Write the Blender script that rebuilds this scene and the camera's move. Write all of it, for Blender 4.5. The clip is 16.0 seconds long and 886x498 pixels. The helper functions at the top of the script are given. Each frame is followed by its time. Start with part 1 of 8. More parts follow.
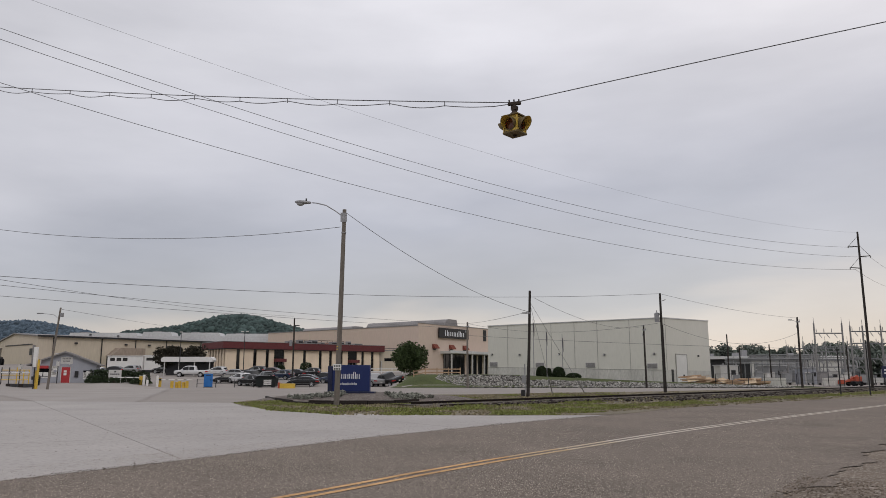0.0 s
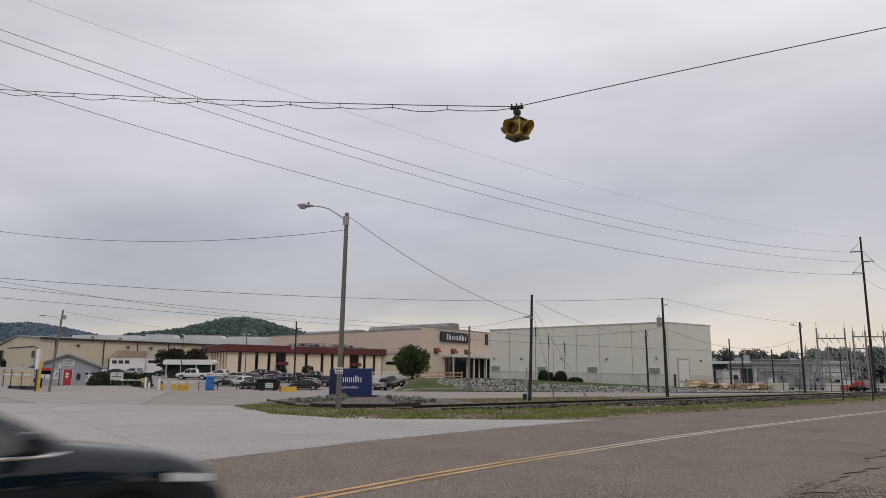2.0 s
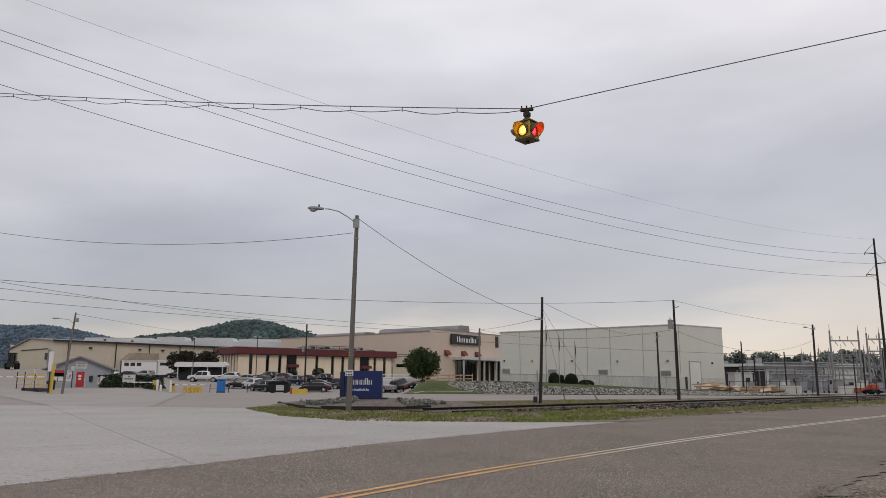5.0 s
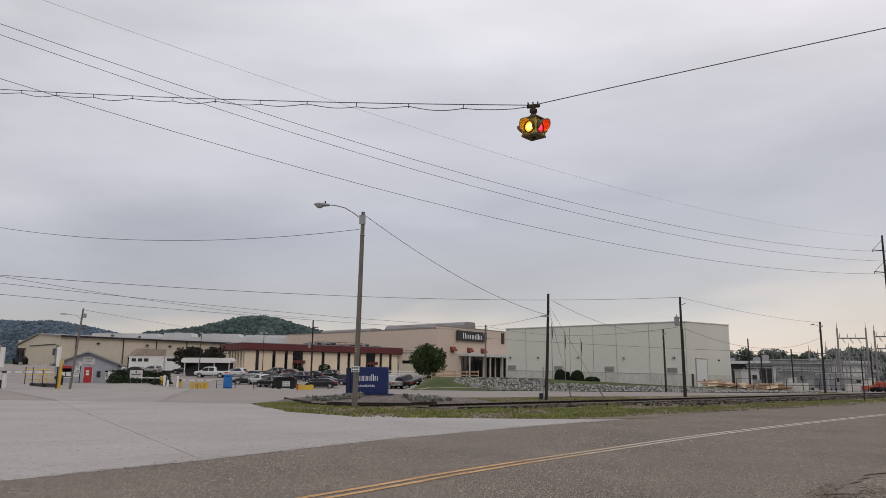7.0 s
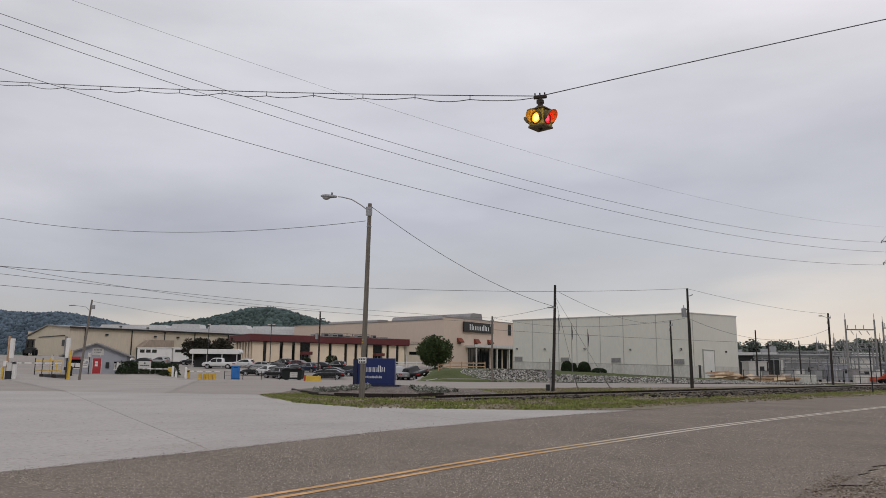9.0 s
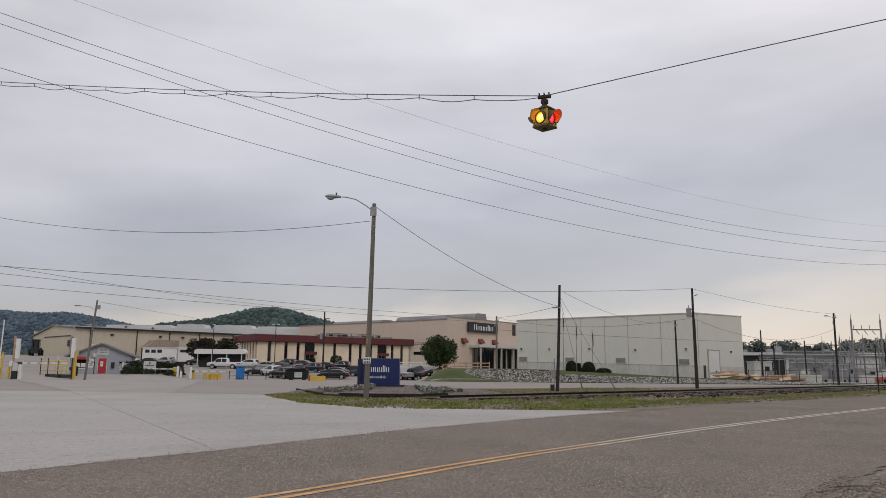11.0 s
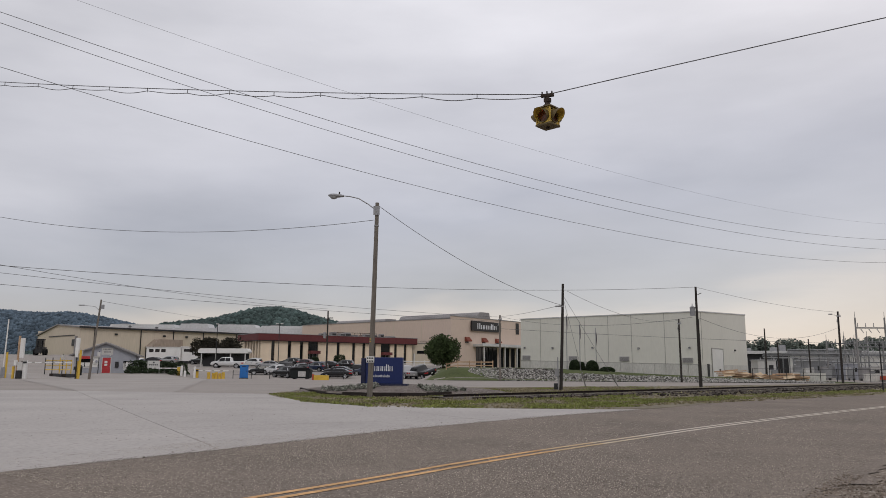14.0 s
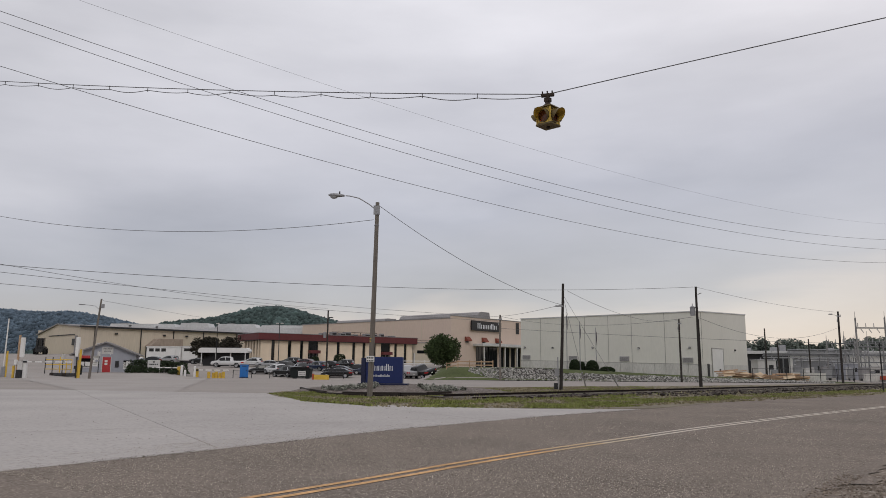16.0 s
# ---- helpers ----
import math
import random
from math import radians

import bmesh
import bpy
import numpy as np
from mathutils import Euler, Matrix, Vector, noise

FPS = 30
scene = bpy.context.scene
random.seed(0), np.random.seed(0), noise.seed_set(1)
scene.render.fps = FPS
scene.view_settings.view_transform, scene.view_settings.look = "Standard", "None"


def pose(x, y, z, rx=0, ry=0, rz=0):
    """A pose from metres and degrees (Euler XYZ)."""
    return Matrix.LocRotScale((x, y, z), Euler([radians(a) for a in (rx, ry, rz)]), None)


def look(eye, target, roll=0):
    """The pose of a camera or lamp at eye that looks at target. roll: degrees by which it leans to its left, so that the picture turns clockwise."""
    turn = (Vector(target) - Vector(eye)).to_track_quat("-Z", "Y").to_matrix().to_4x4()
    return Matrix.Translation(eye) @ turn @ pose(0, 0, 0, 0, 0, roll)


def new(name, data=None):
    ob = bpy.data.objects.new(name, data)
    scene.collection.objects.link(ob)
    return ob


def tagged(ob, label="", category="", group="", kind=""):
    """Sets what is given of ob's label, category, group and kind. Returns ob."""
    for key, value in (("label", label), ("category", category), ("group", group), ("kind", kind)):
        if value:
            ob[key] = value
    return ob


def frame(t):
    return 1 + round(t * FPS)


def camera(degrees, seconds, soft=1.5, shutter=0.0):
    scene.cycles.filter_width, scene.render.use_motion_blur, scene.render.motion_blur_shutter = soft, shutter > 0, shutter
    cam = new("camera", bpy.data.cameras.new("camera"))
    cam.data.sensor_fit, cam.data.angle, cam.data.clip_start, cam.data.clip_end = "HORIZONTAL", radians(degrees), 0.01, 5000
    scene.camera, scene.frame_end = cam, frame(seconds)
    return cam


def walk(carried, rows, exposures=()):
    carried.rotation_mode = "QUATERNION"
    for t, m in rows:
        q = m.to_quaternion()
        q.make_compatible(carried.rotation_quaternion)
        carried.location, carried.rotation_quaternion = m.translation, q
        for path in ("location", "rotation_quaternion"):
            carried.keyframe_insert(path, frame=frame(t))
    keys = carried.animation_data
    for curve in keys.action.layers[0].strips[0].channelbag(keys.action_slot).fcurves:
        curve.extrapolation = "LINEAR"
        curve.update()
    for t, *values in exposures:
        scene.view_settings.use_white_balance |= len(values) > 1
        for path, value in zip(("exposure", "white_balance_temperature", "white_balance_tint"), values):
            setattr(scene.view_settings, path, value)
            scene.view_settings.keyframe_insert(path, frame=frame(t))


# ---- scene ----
# the camera stands on the gravel shoulder and turns slightly in the hand
EYE = (0.0, 0.0, 1.55)
cam = camera(62.2, 16.0, soft=0.5, shutter=0.2)
# seconds, turn to the left, tilt, roll in degrees
TURNS = [
    (0.0, 0.0, 9.819, 0.0),
    (0.5, 0.087, 9.828, 0.038),
    (1.0, 0.14, 9.91, 0.097),
    (1.5, 0.226, 10.045, 0.201),
    (2.0, 0.17, 10.104, 0.22),
    (2.5, 0.162, 10.228, 0.254),
    (3.0, 0.025, 10.277, 0.285),
    (3.5, -0.002, 10.293, 0.32),
    (4.0, 0.554, 10.317, 0.301),
    (6.5, 1.152, 10.155, 0.318),
    (7.0, 1.452, 10.014, 0.427),
    (7.5, 2.088, 9.602, 0.485),
    (8.0, 2.097, 9.361, 0.563),
    (8.5, 1.95, 9.357, 0.419),
    (9.0, 1.975, 9.345, 0.465),
    (11.5, 2.365, 9.351, 0.447),
    (12.0, 2.339, 9.373, 0.396),
    (12.5, 2.292, 9.347, 0.413),
    (13.0, 2.301, 9.369, 0.332),
    (13.5, 2.477, 9.278, 0.409),
    (14.0, 2.565, 9.264, 0.395),
    (14.5, 2.633, 9.233, 0.371),
    (15.0, 2.69, 9.234, 0.36),
    (15.5, 2.607, 9.247, 0.365),
    (16.0, 2.578, 9.238, 0.445),
]
walk(cam, [(t, pose(*EYE, 90 + tilt, 0, turn) @ pose(0, 0, 0, 0, 0, roll)) for t, turn, tilt, roll in TURNS])

# ---- light: overcast morning ----
world = bpy.data.worlds.new("overcast_sky")
scene.world = world
world.use_nodes = True
wn, wl = world.node_tree.nodes, world.node_tree.links
wn.clear()
w_out = wn.new("ShaderNodeOutputWorld")
w_bg = wn.new("ShaderNodeBackground")
w_sky = wn.new("ShaderNodeTexSky")
w_sky.sky_type = "NISHITA"
w_sky.sun_disc = False
w_sky.sun_elevation, w_sky.sun_rotation = radians(42), radians(35)
w_co = wn.new("ShaderNodeTexCoord")
w_map = wn.new("ShaderNodeMapping")
w_map.inputs["Scale"].default_value = (1.0, 1.0, 3.6)
w_map.inputs["Rotation"].default_value = (0.10, 0.05, 0.6)
wl.new(w_co.outputs["Generated"], w_map.inputs["Vector"])
w_n = wn.new("ShaderNodeTexNoise")
w_n.inputs["Scale"].default_value, w_n.inputs["Detail"].default_value, w_n.inputs["Roughness"].default_value = 2.2, 7.0, 0.5
w_n.inputs["Distortion"].default_value = 0.4
wl.new(w_map.outputs["Vector"], w_n.inputs["Vector"])
# the deck from the horizon to the zenith: a thin warm gap, a grey shelf, paler above
w_sep = wn.new("ShaderNodeSeparateXYZ")
wl.new(w_co.outputs["Generated"], w_sep.inputs["Vector"])
w_wav = wn.new("ShaderNodeMath")
w_wav.operation = "MULTIPLY_ADD"
w_wav.inputs[1].default_value = 0.20
wl.new(w_n.outputs["Fac"], w_wav.inputs[0])
wl.new(w_sep.outputs["Z"], w_wav.inputs[2])
w_off = wn.new("ShaderNodeMath")
w_off.operation = "SUBTRACT"
w_off.inputs[1].default_value = 0.10
# the middle of the deck hangs lower to the east
w_low = wn.new("ShaderNodeMath")
w_low.operation = "SUBTRACT"
w_low.use_clamp = True
w_low.inputs[0].default_value = 0.5
wl.new(w_sep.outputs["Z"], w_low.inputs[1])
w_mid = wn.new("ShaderNodeMath")
w_mid.operation = "MULTIPLY"
wl.new(w_low.outputs[0], w_mid.inputs[0])
wl.new(w_sep.outputs["Z"], w_mid.inputs[1])
w_side = wn.new("ShaderNodeMath")
w_side.operation = "MULTIPLY"
wl.new(w_mid.outputs[0], w_side.inputs[0])
wl.new(w_sep.outputs["X"], w_side.inputs[1])
w_east = wn.new("ShaderNodeMath")
w_east.operation = "MULTIPLY_ADD"
w_east.inputs[1].default_value = -2.2
wl.new(w_side.outputs[0], w_east.inputs[0])
wl.new(w_wav.outputs[0], w_east.inputs[2])
wl.new(w_east.outputs[0], w_off.inputs[0])
w_r = wn.new("ShaderNodeValToRGB")
ramp = w_r.color_ramp
ramp.elements[0].position, ramp.elements[0].color = 0.02, (0.590, 0.512, 0.476, 1)
ramp.elements[1].position, ramp.elements[1].color = 1.0, (0.881, 0.850, 0.871, 1)
for at_, col_ in ((0.065, (0.545, 0.487, 0.462)), (0.095, (0.415, 0.395, 0.410)), (0.20, (0.408, 0.398, 0.432)), (0.29, (0.548, 0.530, 0.557)), (0.45, (0.685, 0.662, 0.680)), (0.7, (0.790, 0.765, 0.780))):
    ramp.elements.new(at_).color = (*col_, 1)
wl.new(w_off.outputs[0], w_r.inputs["Fac"])
w_n2 = wn.new("ShaderNodeTexNoise")
w_n2.inputs["Scale"].default_value, w_n2.inputs["Detail"].default_value = 2.6, 7.0
wl.new(w_map.outputs["Vector"], w_n2.inputs["Vector"])
w_rng = wn.new("ShaderNodeMapRange")
w_rng.inputs["From Min"].default_value, w_rng.inputs["From Max"].default_value = 0.3, 0.7
w_rng.inputs["To Min"].default_value, w_rng.inputs["To Max"].default_value = 0.83, 1.09
wl.new(w_n2.outputs["Fac"], w_rng.inputs["Value"])
w_mix = wn.new("ShaderNodeMixRGB")
w_mix.blend_type = "MULTIPLY"
w_mix.inputs["Fac"].default_value = 1.0
wl.new(w_r.outputs["Color"], w_mix.inputs["Color1"])
wl.new(w_rng.outputs["Result"], w_mix.inputs["Color2"])
# the thin share of blue sky behind the deck
w_sc = wn.new("ShaderNodeMixRGB")
w_sc.blend_type = "MIX"
w_sc.inputs["Fac"].default_value = 0.02
wl.new(w_mix.outputs["Color"], w_sc.inputs["Color1"])
wl.new(w_sky.outputs["Color"], w_sc.inputs["Color2"])
wl.new(w_sc.outputs["Color"], w_bg.inputs["Color"])
w_bg.inputs["Strength"].default_value = 1.0
wl.new(w_bg.outputs["Background"], w_out.inputs["Surface"])

sun = new("sun", bpy.data.lights.new("sun", "SUN"))
sun.data.energy, sun.data.angle, sun.data.color = 0.45, radians(20), (1.0, 0.95, 0.88)
sun.matrix_world = look((20, -30, 40), (0, 20, 0))


# ---- materials ----
def srgb(r, g, b):
    return tuple((c / 255 / 12.92) if c <= 10 else ((c / 255 + 0.055) / 1.055) ** 2.4 for c in (r, g, b))


def mat(name, col, rough=0.7, var=0.25, scale=1.5, fine=25.0, metal=0.0, bump=0.0, spread=0.0, stretch=(1, 1, 1), coat=0.0):
    """A worn surface: base colour varied at two scales, fine relief, and a spread from piece to piece."""
    m = bpy.data.materials.new(name)
    m.use_nodes = True
    n, l = m.node_tree.nodes, m.node_tree.links
    b = n["Principled BSDF"]
    b.inputs["Roughness"].default_value, b.inputs["Metallic"].default_value = rough, metal
    b.inputs["Coat Weight"].default_value = coat
    b.inputs["Specular IOR Level"].default_value = 0.2 if rough > 0.5 else 0.4
    co, mp = n.new("ShaderNodeTexCoord"), n.new("ShaderNodeMapping")
    mp.inputs["Scale"].default_value = stretch
    l.new(co.outputs["Object"], mp.inputs["Vector"])
    a, f = n.new("ShaderNodeTexNoise"), n.new("ShaderNodeTexNoise")
    a.inputs["Scale"].default_value, a.inputs["Detail"].default_value = scale, 5
    f.inputs["Scale"].default_value, f.inputs["Detail"].default_value = fine, 3
    for t in (a, f):
        l.new(mp.outputs["Vector"], t.inputs["Vector"])
    add = n.new("ShaderNodeMath")
    add.operation = "ADD"
    l.new(a.outputs["Fac"], add.inputs[0])
    l.new(f.outputs["Fac"], add.inputs[1])
    fac = add.outputs[0]
    if spread:
        oi, mu, ad = n.new("ShaderNodeObjectInfo"), n.new("ShaderNodeMath"), n.new("ShaderNodeMath")
        mu.operation, ad.operation = "MULTIPLY_ADD", "ADD"
        mu.inputs[1].default_value, mu.inputs[2].default_value = spread, -spread / 2
        l.new(oi.outputs["Random"], mu.inputs[0])
        l.new(fac, ad.inputs[0])
        l.new(mu.outputs[0], ad.inputs[1])
        fac = ad.outputs[0]
    rng = n.new("ShaderNodeMapRange")
    rng.inputs["From Min"].default_value, rng.inputs["From Max"].default_value = 0.6, 1.4
    l.new(fac, rng.inputs["Value"])
    mx = n.new("ShaderNodeMixRGB")
    mx.inputs["Color1"].default_value = (*[max(0, c * (1 - var)) for c in col], 1)
    mx.inputs["Color2"].default_value = (*[min(1, c * (1 + var)) for c in col], 1)
    l.new(rng.outputs["Result"], mx.inputs["Fac"])
    l.new(mx.outputs["Color"], b.inputs["Base Color"])
    if bump:
        bp = n.new("ShaderNodeBump")
        bp.inputs["Strength"].default_value, bp.inputs["Distance"].default_value = bump, 0.02
        l.new(f.outputs["Fac"], bp.inputs["Height"])
        l.new(bp.outputs["Normal"], b.inputs["Normal"])
    return m


def crack_layer(m, scale, width, dark, strength=0.8, warp=0.6):
    """Adds thin wandering cracks and sealed seams to a ground material."""
    n, l = m.node_tree.nodes, m.node_tree.links
    b = n["Principled BSDF"]
    src = b.inputs["Base Color"].links[0].from_socket
    co = n.new("ShaderNodeTexCoord")
    nz = n.new("ShaderNodeTexNoise")
    nz.inputs["Scale"].default_value, nz.inputs["Detail"].default_value = scale * 3, 4
    l.new(co.outputs["Object"], nz.inputs["Vector"])
    mxv = n.new("ShaderNodeVectorMath")
    mxv.operation = "MULTIPLY_ADD"
    mxv.inputs[1].default_value = (warp, warp, warp)
    l.new(nz.outputs["Color"], mxv.inputs[0])
    l.new(co.outputs["Object"], mxv.inputs[2])
    v = n.new("ShaderNodeTexVoronoi")
    v.feature = "DISTANCE_TO_EDGE"
    v.inputs["Scale"].default_value = scale
    l.new(mxv.outputs["Vector"], v.inputs["Vector"])
    r = n.new("ShaderNodeMapRange")
    r.inputs["From Min"].default_value, r.inputs["From Max"].default_value = 0.0, width
    r.inputs["To Min"].default_value, r.inputs["To Max"].default_value = strength, 0.0
    l.new(v.outputs["Distance"], r.inputs["Value"])
    # cracks fade in and out
    n2 = n.new("ShaderNodeTexNoise")
    n2.inputs["Scale"].default_value = scale * 0.8
    l.new(co.outputs["Object"], n2.inputs["Vector"])
    r2 = n.new("ShaderNodeMapRange")
    r2.inputs["From Min"].default_value, r2.inputs["From Max"].default_value = 0.42, 0.62
    l.new(n2.outputs["Fac"], r2.inputs["Value"])
    mu = n.new("ShaderNodeMath")
    mu.operation = "MULTIPLY"
    l.new(r.outputs["Result"], mu.inputs[0])
    l.new(r2.outputs["Result"], mu.inputs[1])
    mx = n.new("ShaderNodeMixRGB")
    mx.inputs["Color2"].default_value = (*dark, 1)
    l.new(mu.outputs[0], mx.inputs["Fac"])
    l.new(src, mx.inputs["Color1"])
    l.new(mx.outputs["Color"], b.inputs["Base Color"])
    return m


def speckle_layer(m, scale, light, amount=0.3, strength=0.6):
    """Adds pale stones of the aggregate to a ground material."""
    n, l = m.node_tree.nodes, m.node_tree.links
    b = n["Principled BSDF"]
    src = b.inputs["Base Color"].links[0].from_socket
    co = n.new("ShaderNodeTexCoord")
    v = n.new("ShaderNodeTexVoronoi")
    v.inputs["Scale"].default_value = scale
    l.new(co.outputs["Object"], v.inputs["Vector"])
    s = n.new("ShaderNodeSeparateColor")
    l.new(v.outputs["Color"], s.inputs["Color"])
    r = n.new("ShaderNodeMapRange")
    r.inputs["From Min"].default_value, r.inputs["From Max"].default_value = 1 - amount, 1.0
    r.inputs["To Max"].default_value = strength
    l.new(s.outputs["Red"], r.inputs["Value"])
    mx = n.new("ShaderNodeMixRGB")
    mx.inputs["Color2"].default_value = (*light, 1)
    l.new(r.outputs["Result"], mx.inputs["Fac"])
    l.new(src, mx.inputs["Color1"])
    l.new(mx.outputs["Color"], b.inputs["Base Color"])
    return m


def island_layer(m, low, high):
    """Gives each loose stone or leaf of a joined mesh its own tone."""
    n, l = m.node_tree.nodes, m.node_tree.links
    b = n["Principled BSDF"]
    src = b.inputs["Base Color"].links[0].from_socket
    g = n.new("ShaderNodeNewGeometry")
    r = n.new("ShaderNodeMapRange")
    r.inputs["To Min"].default_value, r.inputs["To Max"].default_value = low, high
    l.new(g.outputs["Random Per Island"], r.inputs["Value"])
    mx = n.new("ShaderNodeMixRGB")
    mx.blend_type = "MULTIPLY"
    mx.inputs["Fac"].default_value = 1.0
    l.new(src, mx.inputs["Color1"])
    l.new(r.outputs["Result"], mx.inputs["Color2"])
    l.new(mx.outputs["Color"], b.inputs["Base Color"])
    return m


def glow(name, col, strength):
    m = bpy.data.materials.new(name)
    m.use_nodes = True
    b = m.node_tree.nodes["Principled BSDF"]
    b.inputs["Base Color"].default_value = (*col, 1)
    b.inputs["Emission Color"].default_value = (*col, 1)
    b.inputs["Emission Strength"].default_value = strength
    return m


